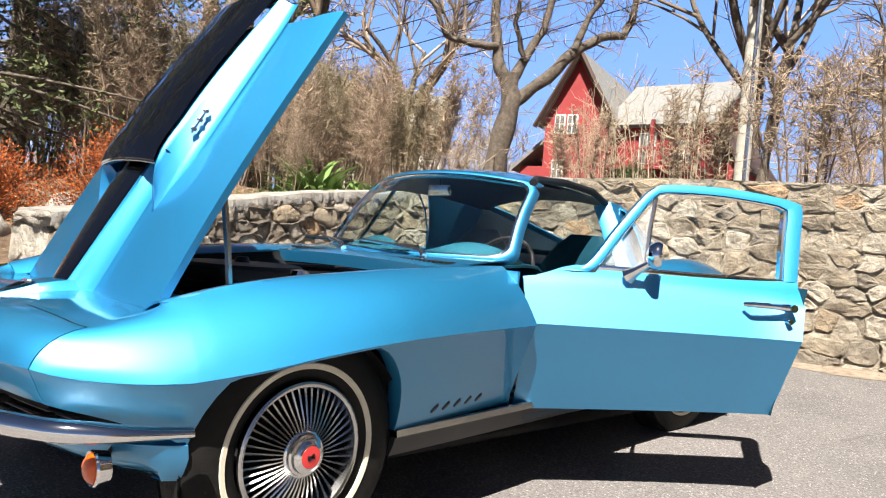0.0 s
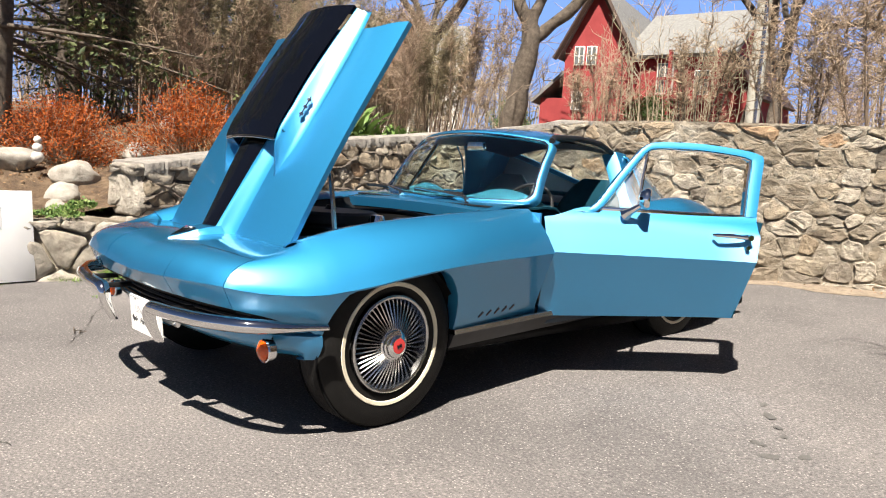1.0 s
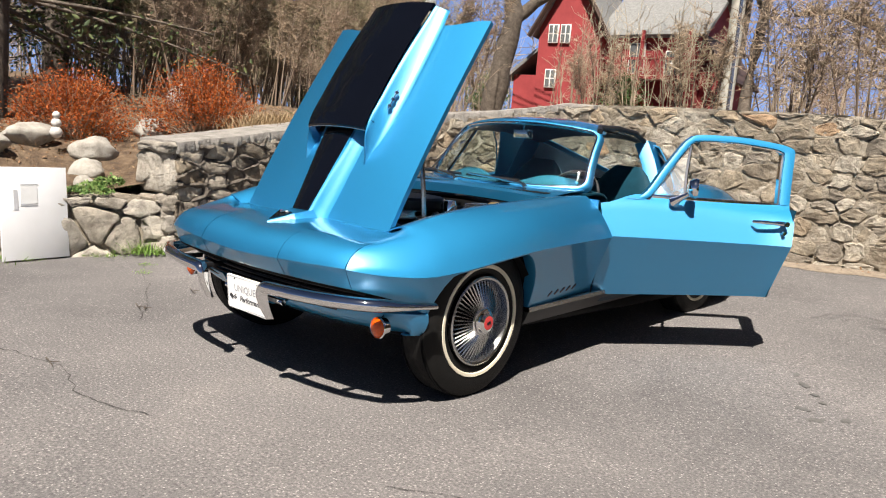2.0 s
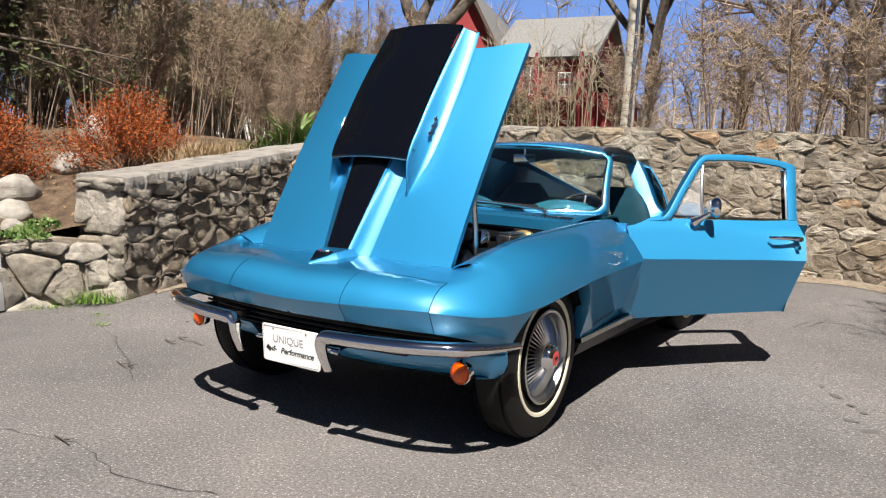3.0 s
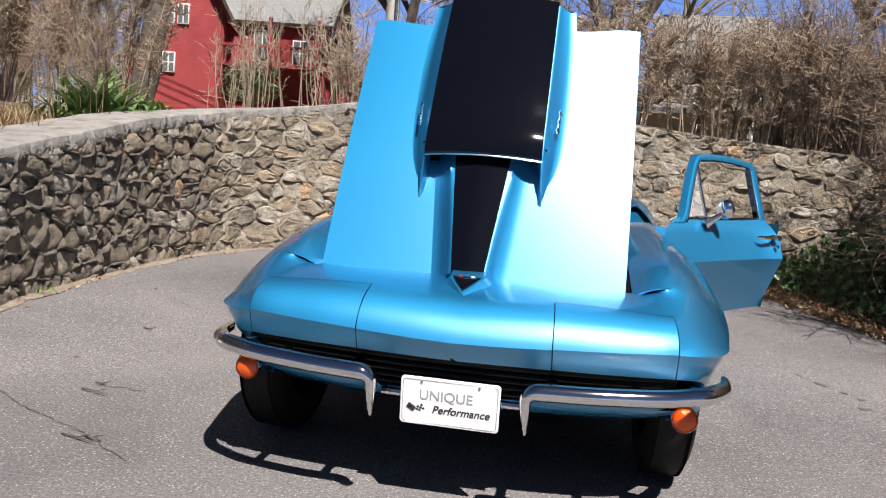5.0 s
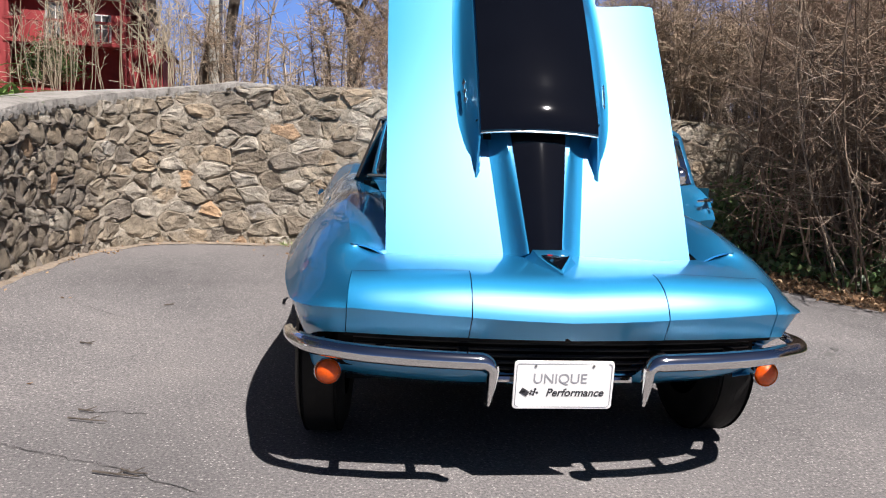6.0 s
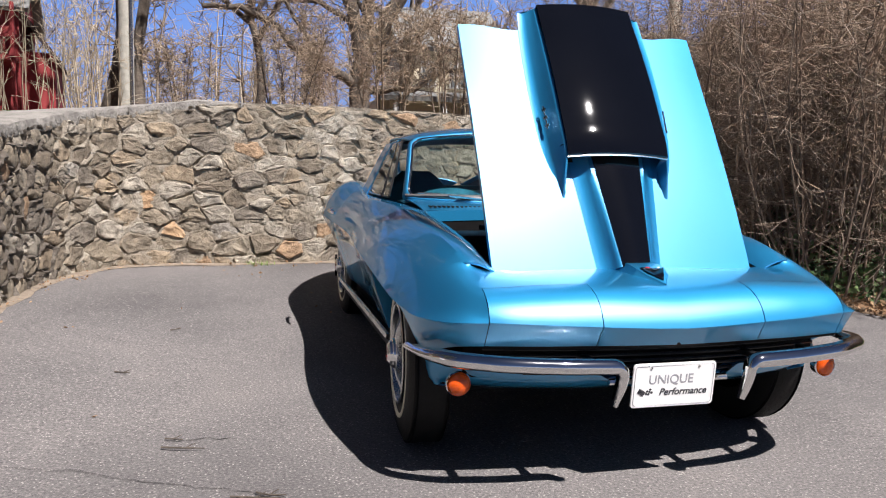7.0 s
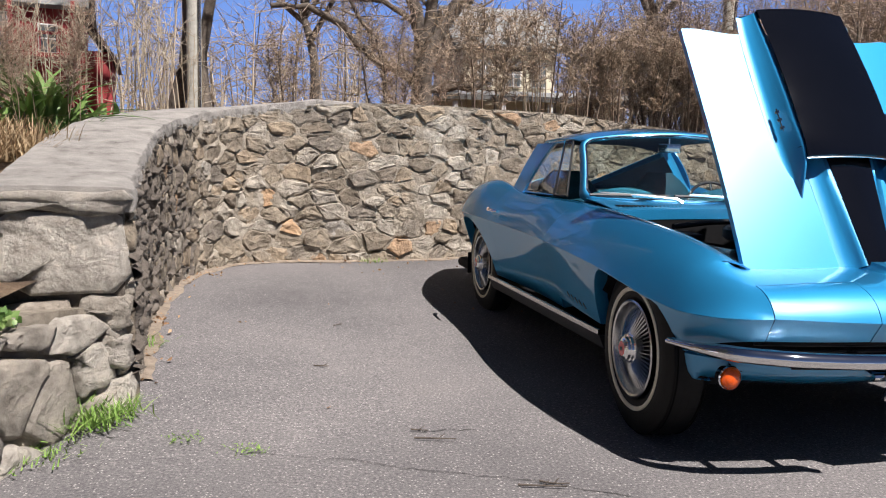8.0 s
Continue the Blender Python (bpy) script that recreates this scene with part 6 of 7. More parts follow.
def leafy_bush(seed, w, h, count, size, leafmat, label, group, at, name="rust_bush", twig=None):
    rng = random.Random(seed)
    bu = thing(name, label, "bush", group, at=at)
    a, c = Build(), Build()
    tips = []
    for _ in range(150):
        an, el = rng.uniform(0, 6.28), rng.uniform(0.15, 1.45)
        k = rng.uniform(0.75, 1.05)
        tip = np.array([w * 0.5 * k * math.cos(an) * math.cos(el), w * 0.5 * k * math.sin(an) * math.cos(el), h * k * math.sin(el)])
        path = stick(a, (rng.uniform(-0.12, 0.12), rng.uniform(-0.12, 0.12), -0.05), tip, 0.006, 0.0025, 0.1, 3, 4, rng)
        tips.append(path)
    for _ in range(count):
        path = rng.choice(tips)
        t = rng.uniform(0.35, 1.0) ** 0.7
        i = min(3, int(t * 4))
        p = path[i] + (path[i + 1] - path[i]) * (t * 4 - i) + np.array([rng.gauss(0, 1), rng.gauss(0, 1), rng.gauss(0, 1)]) * 0.036 * w
        leaf(c, p, size * rng.uniform(0.6, 1.3), rng)
    for nm, bb, mt in (("stem", a, twig or REDTWIG), ("foliage", c, leafmat)):
        ob = new(nm, bb.data(nm, mt))
        ob["kind"] = "stuff"
        ob.parent = bu
    return bu


def blades(name, seed, at, count, length, width, mat, label, category, arch=0.5, spread=0.25, each=False):
    """A tuft of strap leaves, each one a part of its own where they are broad."""
    rng = random.Random(seed)
    b = Build()
    whole = thing(name, label, category, at=at) if each else None
    for _ in range(count):
        an, el = rng.uniform(0, 6.28), rng.uniform(0.5, 1.45)
        ln = length * rng.uniform(0.55, 1.0)
        base = np.array([rng.gauss(0, spread * 0.3), rng.gauss(0, spread * 0.3), 0])
        pts = []
        for t in np.linspace(0, 1, 6):
            out = ln * t * math.cos(el) + arch * ln * 0.35 * t * t
            pts.append(base + np.array([out * math.cos(an), out * math.sin(an), max(0.005, ln * t * math.sin(el) - arch * ln * 0.5 * t**2.4)]))
        side = np.array([-math.sin(an), math.cos(an), 0])
        rows = [[p - side * width * (1 - t) ** 0.6, p - np.array([0, 0, width * 0.5 * (1 - t)]), p + side * width * (1 - t) ** 0.6] for p, t in zip(pts, np.linspace(0, 0.98, 6))]
        b.grid(rows)
        if each:
            new("leaf", b.data("leaf", mat)).parent = whole
            b = Build()
    if each:
        return whole
    ob = new(name, b.data(name, mat))
    ob.location = at
    return tagged(ob, label, category)


def rock(name, seed, at, size, label="pale rounded boulder resting on the mulch bed", group="rocks in the bed"):
    bm = bmesh.new()
    bmesh.ops.create_icosphere(bm, subdivisions=3, radius=1.0)
    for v in bm.verts:
        d = v.co.normalized()
        k = 1 + 0.25 * noise.noise(d * 1.3 + Vector((seed * 7.1, 0, 0))) + 0.1 * noise.noise(d * 3.1 + Vector((0, seed * 3.3, 0)))
        v.co = Vector((d.x * size[0] * k, d.y * size[1] * k, d.z * size[2] * k))
    b = Build()
    b.take(bm)
    ob = new(name, b.tidy(name, BOULDER, angle=60))
    ob.location = at
    ob.rotation_euler[2] = seed * 1.7
    return tagged(ob, label, "rock", group)


# ---- far houses ----
def house(name, label, at, turn, w, d, eave, ridge, wallmat, gable_front, windows, trim):
    h = thing(name, label, "house", at=at)
    h.rotation_euler[2] = radians(turn)
    b = Build()
    b.box((-w / 2, 0, -3), (w / 2, d, eave))
    if gable_front:
        for y in (0.0, d):
            b.fan([(-w / 2, y, eave), (w / 2, y, eave), (0, y, ridge)])
    else:
        for x in (-w / 2, w / 2):
            b.fan([(x, 0, eave), (x, d, eave), (x, d / 2, ridge)])
    part("wall", b, wallmat, h, smooth=False)
    b = Build()
    o = 0.22
    if gable_front:
        k = (ridge - eave) / (w / 2)
        for s in (1, -1):
            b.grid([[(s * (w / 2 + o), y, eave - o * k), (0, y, ridge + 0.02)] for y in (-o, d + o)])
    else:
        k = (ridge - eave) / (d / 2)
        for y0, s in ((0, 1), (d, -1)):
            b.grid([[(x, y0 - s * o, eave - o * k), (x, d / 2, ridge + 0.02)] for x in (-w / 2 - o, w / 2 + o)])
    part("roof", b, SHINGLE, h, "weathered grey shingle roof", smooth=False, solid=0.10)
    if gable_front:
        for s in (1, -1):
            b = Build()
            b.tube([(s * (w / 2 + o), -o, eave - o * (ridge - eave) / (w / 2) - 0.05), (0, -o, ridge - 0.04)], 0.07, 4)
            part("bargeboard", b, trim, h, "dark roof edge board")
    for x, z, ww, hh in windows:
        b = Build()
        b.box((x - ww / 2 - 0.012, -0.06, z - hh / 2 - 0.012), (x + ww / 2 + 0.012, 0.02, z + hh / 2 + 0.012), 0.01)
        win = part("window", b, WHITETRIM, h, "white window surround")
        for sx in (-1, 1):
            for sz in (-1, 1):
                b = Build()
                b.box((x + sx * ww / 4 - ww / 4 + 0.015, -0.068, z + sz * hh / 4 - hh / 4 + 0.015), (x + sx * ww / 4 + ww / 4 - 0.015, -0.058, z + sz * hh / 4 + hh / 4 - 0.015))
                part("pane", b, PANE, win, smooth=False)
    return h


RED = house("red_house", "dark red clapboard house with a steep gable", (-9.14, 14.74, 0), 18, 1.68, 5.0, 4.5, 6.0, REDWALL, True, [(-0.44, 4.16, 0.25, 0.46), (-0.11, 4.16, 0.25, 0.46), (-0.42, 3.0, 0.28, 0.46)], DARKTRIM)
b = Build()
b.box((-1.55, 0.25, -3), (-0.845, 3.5, 3.1))
part("side_room", b, REDWALL, RED, "low red lean-to beside the gable", smooth=False)
b = Build()
b.grid([[(-1.75, y, 2.95), (-0.845, y, 3.75)] for y in (0.1, 3.7)])
part("lean_to_roof", b, SHINGLE, RED, "sloping grey lean-to roof", smooth=False, solid=0.08)
WING = house("house_wing", "low red house wing with grey shingle roof", (-7.3, 15.66, 0), 8, 2.5, 3.4, 4.35, 5.55, REDWALL, False, [(-0.75, 2.5, 0.36, 0.5), (0.65, 3.5, 0.36, 0.6), (-0.3, 3.62, 0.4, 0.75)], DARKTRIM)
b = Build()
b.grid([[(1.24, y, 4.3), (2.05, y, 3.15)] for y in (0.2, 3.2)])
part("lean_to_roof", b, DARKTRIM, WING, "dark sloping lean-to roof", smooth=False, solid=0.08)
b = Build()
b.box((1.24, 0.35, -3), (1.9, 3.1, 3.35))
part("side_room", b, REDWALL, WING, "low red lean-to", smooth=False)
b = Build()
for k in range(16):
    b.box((-1.23 + k * 0.16, -0.52, 3.15), (-1.205 + k * 0.16, -0.49, 3.55))
b.box((-1.25, -0.54, 3.53), (1.23, -0.47, 3.59))
b.box((-1.25, -0.55, 3.06), (1.23, 0.0, 3.15))
for x in (-1.18, 0.0, 1.18):
    b.box((x - 0.04, -0.53, 2.0), (x + 0.04, -0.45, 4.25))
part("balcony", b, REDWALL, WING, "red wooden balcony with slim balusters", smooth=False)
CREAMH = house("cream_house", "pale yellow house with a deep porch roof", (2.80, 12.7, 0), -4, 1.95, 4, 3.55, 4.6, CREAMWALL, False, [(-0.52, 2.9, 0.3, 0.5), (0.08, 2.9, 0.3, 0.5), (0.62, 2.9, 0.3, 0.5)], WHITETRIM)
b = Build()
b.box((-1.55, 0.06, -1), (2.55, 3.0, 2.42))
part("lower_wall", b, CREAMWALL, CREAMH, "ochre wall in the shade of the porch", smooth=False)
b = Build()
b.grid([[(x, -1.1, 2.27), (x, 0.05, 2.47)] for x in (-1.6, 2.75)])
part("porch_roof", b, SHINGLE, CREAMH, "grey porch roof", smooth=False, solid=0.1)
for x in (-1.3, -0.35, 0.6, 1.55, 2.45):
    b = Build()
    b.box((x - 0.045, -1.05, 0), (x + 0.045, -0.96, 2.24), 0.01)
    part("porch_post", b, WHITETRIM, CREAMH, "white porch post")
house("white_house", "white house glimpsed through bare trees", (-24.0, 20.6, 0), 48, 5.6, 5, 6.2, 7.8, WHITEWALLS, False, [(-1.8, 5.3, 0.7, 0.9), (-0.4, 5.3, 0.7, 0.9), (1.0, 5.3, 0.7, 0.9), (2.1, 5.3, 0.7, 0.9), (-1.8, 3.4, 0.7, 0.9), (1.0, 3.4, 0.7, 0.9)], WHITETRIM)

# ---- poles and wires ----
for x, y, hgt in ((-3.35, 11.6, 11.0), (7.6, 12.4, 9.0)):
    p = thing("utility_pole", "weathered wooden utility pole", "pole", "utility poles", at=(x, y, 1.0))
    b = Build()
    b.tube([(0, 0, -0.5), (0.03, 0, hgt * 0.5), (0.05, 0, hgt)], [0.13, 0.12, 0.10], 12)
    part("post", b, POLEWOOD, p)
    b = Build()
    b.box((-0.9, -0.06, hgt - 0.9), (0.9, 0.06, hgt - 0.78), 0.01)
    part("crossarm", b, POLEWOOD, p)
    b = Build()
    b.tube([(0.10, -0.11, 0.0), (0.13, -0.11, hgt * 0.6)], 0.03, 6)
    part("conduit", b, STEEL, p, "pale conduit")
for k, (z0, z1) in enumerate(((7.6, 7.2), (7.0, 6.8), (6.4, 6.3))):
    b = Build()
    b.tube([(-30 + 50 * t, 11.3 + 2.0 * t + 0.2 * k, z0 + (z1 - z0) * t - 1.1 * math.sin(math.pi * ((t * 2) % 1))) for t in np.linspace(0, 1, 41)], 0.013, 4, False)
    ob = new("cable", b.data("cable", BLACKTRIM))
    tagged(ob, "thin black overhead cable sagging between poles", "cable", "overhead cables")

# ---- thickets ----
rng = random.Random(11)
SHA = [shrub_master(1, 2.0, 1.2, 8, 75, TWIG, 0.0065, 0.46, 0.15), shrub_master(2, 2.4, 1.3, 8, 80, TWIG, 0.007, 0.48, 0.1), shrub_master(3, 1.7, 1.2, 9, 70, REDTWIG, 0.006, 0.40, 0.2)]
SHB = [shrub_master(4, 3.2, 1.8, 30, 24, REDTWIG, 0.0075, 0.10, 0.5), shrub_master(5, 2.8, 1.8, 30, 24, DARKTWIG, 0.0075, 0.08, 0.6)]
SHC = [shrub_master(6, 2.2, 0.9, 9, 6, PALETWIG, 0.0085, 0.4, 0.0)]


def hedge_master(seed, h, stems, twigs, mat, stem_mat, reach=0.24):
    """An old clipped shrub: a bundle of bare stems below, short knotty twigs packed into the head."""
    rng = random.Random(seed)
    sh = thing("hedge_shrub", "leafless hedge shrub with bare dark stems and a twiggy head", "shrub", "hedge shrubs behind the walls")
    a, c = Build(), Build()
    for _ in range(stems):
        an, rad = rng.uniform(0, 6.28), 0.13 * math.sqrt(rng.random())
        base = np.array((rad * math.cos(an), rad * math.sin(an), -0.08))
        out = rng.uniform(0.05, 0.42)
        top = h * rng.uniform(0.78, 1.0) * (1 - 0.25 * out)
        path = stick(a, base, base + np.array((out * math.cos(an), out * math.sin(an), top)), rng.uniform(0.008, 0.017), 0.004, 0.05, 4, 6, rng)
        for _ in range(twigs):
            t = 0.38 + 0.61 * rng.random() ** 0.75
            i = min(5, int(t * 6))
            p = path[i] + (path[i + 1] - path[i]) * (t * 6 - i)
            d = np.array([rng.gauss(0, 1), rng.gauss(0, 1), rng.gauss(0.75, 0.5)])
            d *= rng.uniform(0.25, 1.0) * reach / np.linalg.norm(d)
            tw = stick(c, p, p + d, 0.0046, 0.0026, 0.14, 3, 2, rng)
            for _ in range(5):
                e = tw[rng.choice((1, 2))]
                d2 = np.array([rng.gauss(0, 1), rng.gauss(0, 1), rng.gauss(0.5, 0.8)])
                stick(c, e, e + d2 * (rng.uniform(0.03, 0.09) / np.linalg.norm(d2)), 0.0036, 0.0022, 0.1, 3, 1, rng)
    for nm, bb, mt in (("stem", a, stem_mat), ("twig", c, mat)):
        ob = new(nm, bb.data(nm, mt))
        ob["kind"] = "stuff"
        ob.parent = sh
    return sh


HEDGE = [hedge_master(61, 1.75, 9, 50, HEDGETWIG, DARKTWIG), hedge_master(62, 1.65, 8, 54, HEDGETWIG, DARKTWIG), hedge_master(63, 1.85, 7, 58, HEDGETWIG, BARK)]
THICKET = [hedge_master(64, 2.2, 9, 62, HEDGETWIG, DARKTWIG, 0.17), hedge_master(65, 2.0, 8, 66, OLIVETWIG, DARKTWIG, 0.17)]
used = {}


def plant(m, x, y, z, s, tilt=6):
    mat = pose(x, y, z, rng.uniform(-tilt, tilt), rng.uniform(-tilt, tilt), rng.uniform(0, 360)) @ Matrix.Diagonal((s, s, s * rng.uniform(0.9, 1.15), 1))
    if m not in used:
        used[m] = True
        m.matrix_basis = mat
        return m
    ob = copy_thing(m, Matrix.Identity(4))
    ob.matrix_basis = mat
    return ob


def open_ground(x, y):
    """The cleared strip that runs from the back wall up to the red house."""
    return y > 4.3 and 0.8 - 0.665 * (y + 2.87) < x < 2.48 - 0.446 * (y + 1.2)


# along the back wall, then deeper rows
for row, (back, step, s0, s1) in enumerate(((0.75, 0.62, 0.62, 0.82), (1.7, 1.0, 0.8, 1.1), (3.4, 1.6, 1.0, 1.35), (6.0, 2.6, 1.2, 1.8))):
    s = 2.2
    while s < WALL_LEN + 1.2 * row:
        x, y, nx, ny = wall_frame(min(s, WALL_LEN))
        ex = max(0, s - WALL_LEN)
        k = back + rng.uniform(-0.25, 0.35)
        px, py = x - nx * k + ex + rng.uniform(-0.2, 0.2), y - ny * k
        gap = (-6.5 < px < -1.0 or 0.6 < px < 4.4) and row < 4
        if not (gap and rng.random() < (0.92 if px < -3.0 else 0.55 if px > 0.5 else 0.92 if row else 0.72)) and not (px < -5.2 and row < 1):
            m = SHC[0] if gap and rng.random() < 0.3 else rng.choice(SHA)
            if open_ground(px, py) and rng.random() < 0.55 or px > -1.7 and (row < 2 or rng.random() < 0.75):
                s += step
                continue
            low = 0.7 if (-4.4 < px < 0.2 and row < 2) else 1.0
            plant(m, px, py, bank_z(px, py) - 0.03, rng.uniform(s0, s1) * low)
        s += step * rng.uniform(0.8, 1.3)
# the old hedge along the top of the back wall
hx = -1.9
while hx < 4.6:
    back = rng.uniform(0.55, 0.95) if hx < 2.9 else rng.uniform(0.7, 1.5)
    y = float(np.interp(hx, [-1.9, -1.2, 0.5, 2.0, 3.2, 4.6], [4.35, 4.5, 4.62, 4.6, 4.5, 4.4])) + back
    plant(rng.choice(HEDGE), hx, y, bank_z(hx, y) - 0.02, rng.uniform(0.9, 1.06) * (1 if hx > -0.5 else 0.8), 5)
    hx += rng.uniform(0.32, 0.46) if hx > 0.8 else rng.uniform(0.5, 0.72) if hx > -0.4 else rng.uniform(0.8, 1.2)
# tall growth towards the left, behind the bed
for _ in range(84):
    x, y = rng.uniform(-12, -5.2), rng.uniform(-1.0, 9.5)
    if y < 2.2 or x > -6.4 and y < 2.9:
        continue
    if open_ground(x, y) or abs((y + 2.2) + (x - 2.2) * 0.88) < 1.6 and rng.random() < 0.15:
        continue
    plant(rng.choice(THICKET + SHA[2:]), x, y, bank_z(x, y) - 0.05, rng.uniform(0.95, 1.5), 9)
for _ in range(6):
    x = rng.uniform(-9.5, -6.0)
    y = 5.2 + rng.uniform(0, 3.5)
    if open_ground(x, y):
        continue
    plant(rng.choice(THICKET + SHC), x, y, bank_z(x, y) - 0.05, rng.uniform(0.75, 1.25))
for _ in range(12):
    x, y = rng.uniform(-8.2, -3.0), rng.uniform(6.6, 11.5)
    plant(SHC[0], x, y, bank_z(x, y) - 0.05, rng.uniform(0.9, 1.4))
# dense tangle on the open side
for _ in range(54):
    y = rng.uniform(-2.5, 6.3)
    back = rng.uniform(0.0, 2.6)
    x = 3.15 + 0.45 * max(0, 4.2 - y) + back
    plant(rng.choice(SHB), x, y, ivy_bank_z(x, y) - 0.08, rng.uniform(0.55, 0.75) + 0.14 * back, 14)
for _ in range(6):
    x, y = rng.uniform(3.4, 4.0), rng.uniform(2.3, 3.7)
    plant(rng.choice(THICKET + SHB), x, y, ivy_bank_z(x, y) - 0.08, rng.uniform(0.95, 1.15), 5)
for k in range(16):
    x = 2.2 + 0.24 * k + rng.uniform(-0.1, 0.1)
    plant(rng.choice(HEDGE + SHB), x, 5.9 + rng.uniform(0, 1.2), 1.15, rng.uniform(0.8, 1.05))

for m in SHA + SHB + SHC + HEDGE + THICKET:
    if m not in used:
        x, y = rng.uniform(-12, -9), rng.uniform(7, 10)
        plant(m, x, y, bank_z(x, y) - 0.05, 1.2)

# ---- trees ----
TREES = [(-4.0, 12.2, 9, 0.19, 23, 0.5), (-3.05, 11.7, 9, 0.16, 24, 0.5), (-1.2, 15.5, 8, 0.15, 25, 0.6), (-12.5, 8.0, 9, 0.24, 26, 0.5),
         (-13.5, 12.5, 9, 0.22, 27, 0.55), (4.6, 10.0, 7, 0.14, 28, 0.6), (7.0, 8.5, 7.5, 0.16, 29, 0.6), (2.6, 16, 8, 0.15, 31, 0.6), (9.0, 6.0, 7.5, 0.17, 32, 0.6), (8.0, 2.2, 7, 0.16, 33, 0.6)]
for x, y, h, r, sd, sp in TREES:
    t = tree_master(sd, h, r * 0.85, DARKTWIG, sp, 4, crook=0.12, trunk_part=0.42)
    t.location = (x, y, bank_z(x, y))


def crooked_tree(at, seed, label, across, girth, limbs, twigs):
    """An old bare tree: each limb is a bent line (sideways, up) with its two thicknesses and its lean in depth."""
    rg = random.Random(seed)
    t = thing("tree", label, "tree", "trees behind the walls", at=at)
    a, c = Build(), Build()
    across = np.array([math.cos(across), math.sin(across), 0])
    away = np.array([-across[1], across[0], 0])
    for pts, r0, r1, tilt in limbs:
        pts = [across * u + away * (tilt * k / len(pts)) + np.array([0, 0, v]) for k, (u, v) in enumerate(pts)]
        fine = []
        for p, q in zip(pts, pts[1:]):
            fine += [p + (q - p) * k + np.array([rg.gauss(0, 0.016) for _ in range(3)]) for k in (0, 0.33, 0.66)]
        fine.append(pts[-1])
        rad = [girth * (r0 + (r1 - r0) * k / (len(fine) - 1)) * rg.uniform(0.9, 1.12) for k in range(len(fine))]
        a.tube(fine, rad, 10, False)
        for _ in range(int(8 + twigs * (r0 < 0.15))):
            k = rg.randrange(len(fine) // 3, len(fine))
            d = np.array([rg.gauss(0, 1), rg.gauss(0, 1), rg.gauss(0.5, 0.8)])
            path = stick(c, fine[k], fine[k] + d / np.linalg.norm(d) * rg.uniform(0.3, 0.95), 0.011, 0.004, 0.16, 4, 3, rg)
            for _ in range(4):
                e = path[rg.randrange(1, 4)]
                stick(c, e, e + np.array([rg.gauss(0, 0.17), rg.gauss(0, 0.17), rg.gauss(0.12, 0.17)]), 0.006, 0.0025, 0.12, 3, 2, rg)
    for nm, bb, mt in (("trunk", a, BARK), ("crown", c, DARKTWIG)):
        ob = new(nm, bb.data(nm, mt))
        ob.parent = t


FORKED = [([(-0.29, -0.27), (-0.19, 0.80), (-0.07, 1.60), (0.05, 2.18), (0.00, 2.82)], 0.279, 0.200, 0.00),
          ([(0.00, 2.59), (-0.24, 3.06), (-0.36, 3.90), (-0.40, 4.79), (-0.20, 5.99)], 0.146, 0.067, 0.40),
          ([(-0.27, 3.33), (-0.73, 3.30), (-1.20, 3.39), (-1.40, 3.86), (-1.80, 4.19)], 0.086, 0.040, -0.40),
          ([(0.04, 2.66), (0.27, 3.19), (0.56, 3.72), (0.67, 4.39), (1.26, 5.59)], 0.120, 0.060, 0.67),
          ([(0.27, 3.06), (0.03, 3.72), (0.07, 4.39), (-0.07, 5.19)], 0.067, 0.033, -0.27),
          ([(0.04, 2.26), (0.67, 2.79), (1.13, 3.33), (1.60, 3.62), (2.00, 3.67), (2.19, 4.12), (2.26, 4.92)], 0.146, 0.060, 0.27),
          ([(1.13, 3.33), (1.33, 3.92), (1.60, 4.39), (1.66, 5.32)], 0.080, 0.040, 0.27)]
OAK = [([(0.06, -0.5), (0.02, 0.3), (-0.03, 0.9), (0.03, 1.5), (0.0, 2.0)], 0.21, 0.17, 0), ([(0.0, 1.05), (-0.4, 1.28), (-0.85, 1.45), (-1.2, 1.68), (-1.45, 2.0), (-2.1, 2.3), (-2.7, 2.25)], 0.105, 0.04, -0.4),
       ([(0.05, 0.95), (0.45, 1.08), (0.95, 1.05), (1.4, 1.4), (2.0, 1.5)], 0.085, 0.04, -0.3), ([(0.0, 1.8), (-0.16, 2.4), (-0.34, 3.0), (-0.3, 3.8)], 0.13, 0.09, 0.2),
       ([(0.0, 1.8), (0.14, 2.4), (0.2, 3.1), (0.35, 4.0)], 0.12, 0.08, -0.2), ([(0.04, 1.65), (0.45, 2.3), (0.85, 2.9), (1.15, 3.4), (1.7, 4.0)], 0.14, 0.09, 0.2),
       ([(-0.16, 2.2), (-0.7, 2.55), (-1.3, 2.6), (-1.9, 3.1)], 0.06, 0.03, 0.4), ([(0.06, 1.45), (0.5, 1.75), (0.9, 1.9), (1.3, 2.3)], 0.08, 0.035, 0.5), ([(-0.85, 1.45), (-1.0, 2.0), (-1.5, 2.7)], 0.055, 0.025, 0.1)]
crooked_tree((-6.80, 9.35, 1.25), 77, "old bare tree with a leaning trunk and heavy forked limbs", 0.72, 0.84, FORKED, 26)
crooked_tree((0.66, 11.2, 1.36), 78, "old dark-barked bare tree with crooked heavy limbs", 0.0, 1.0, OAK, 40)
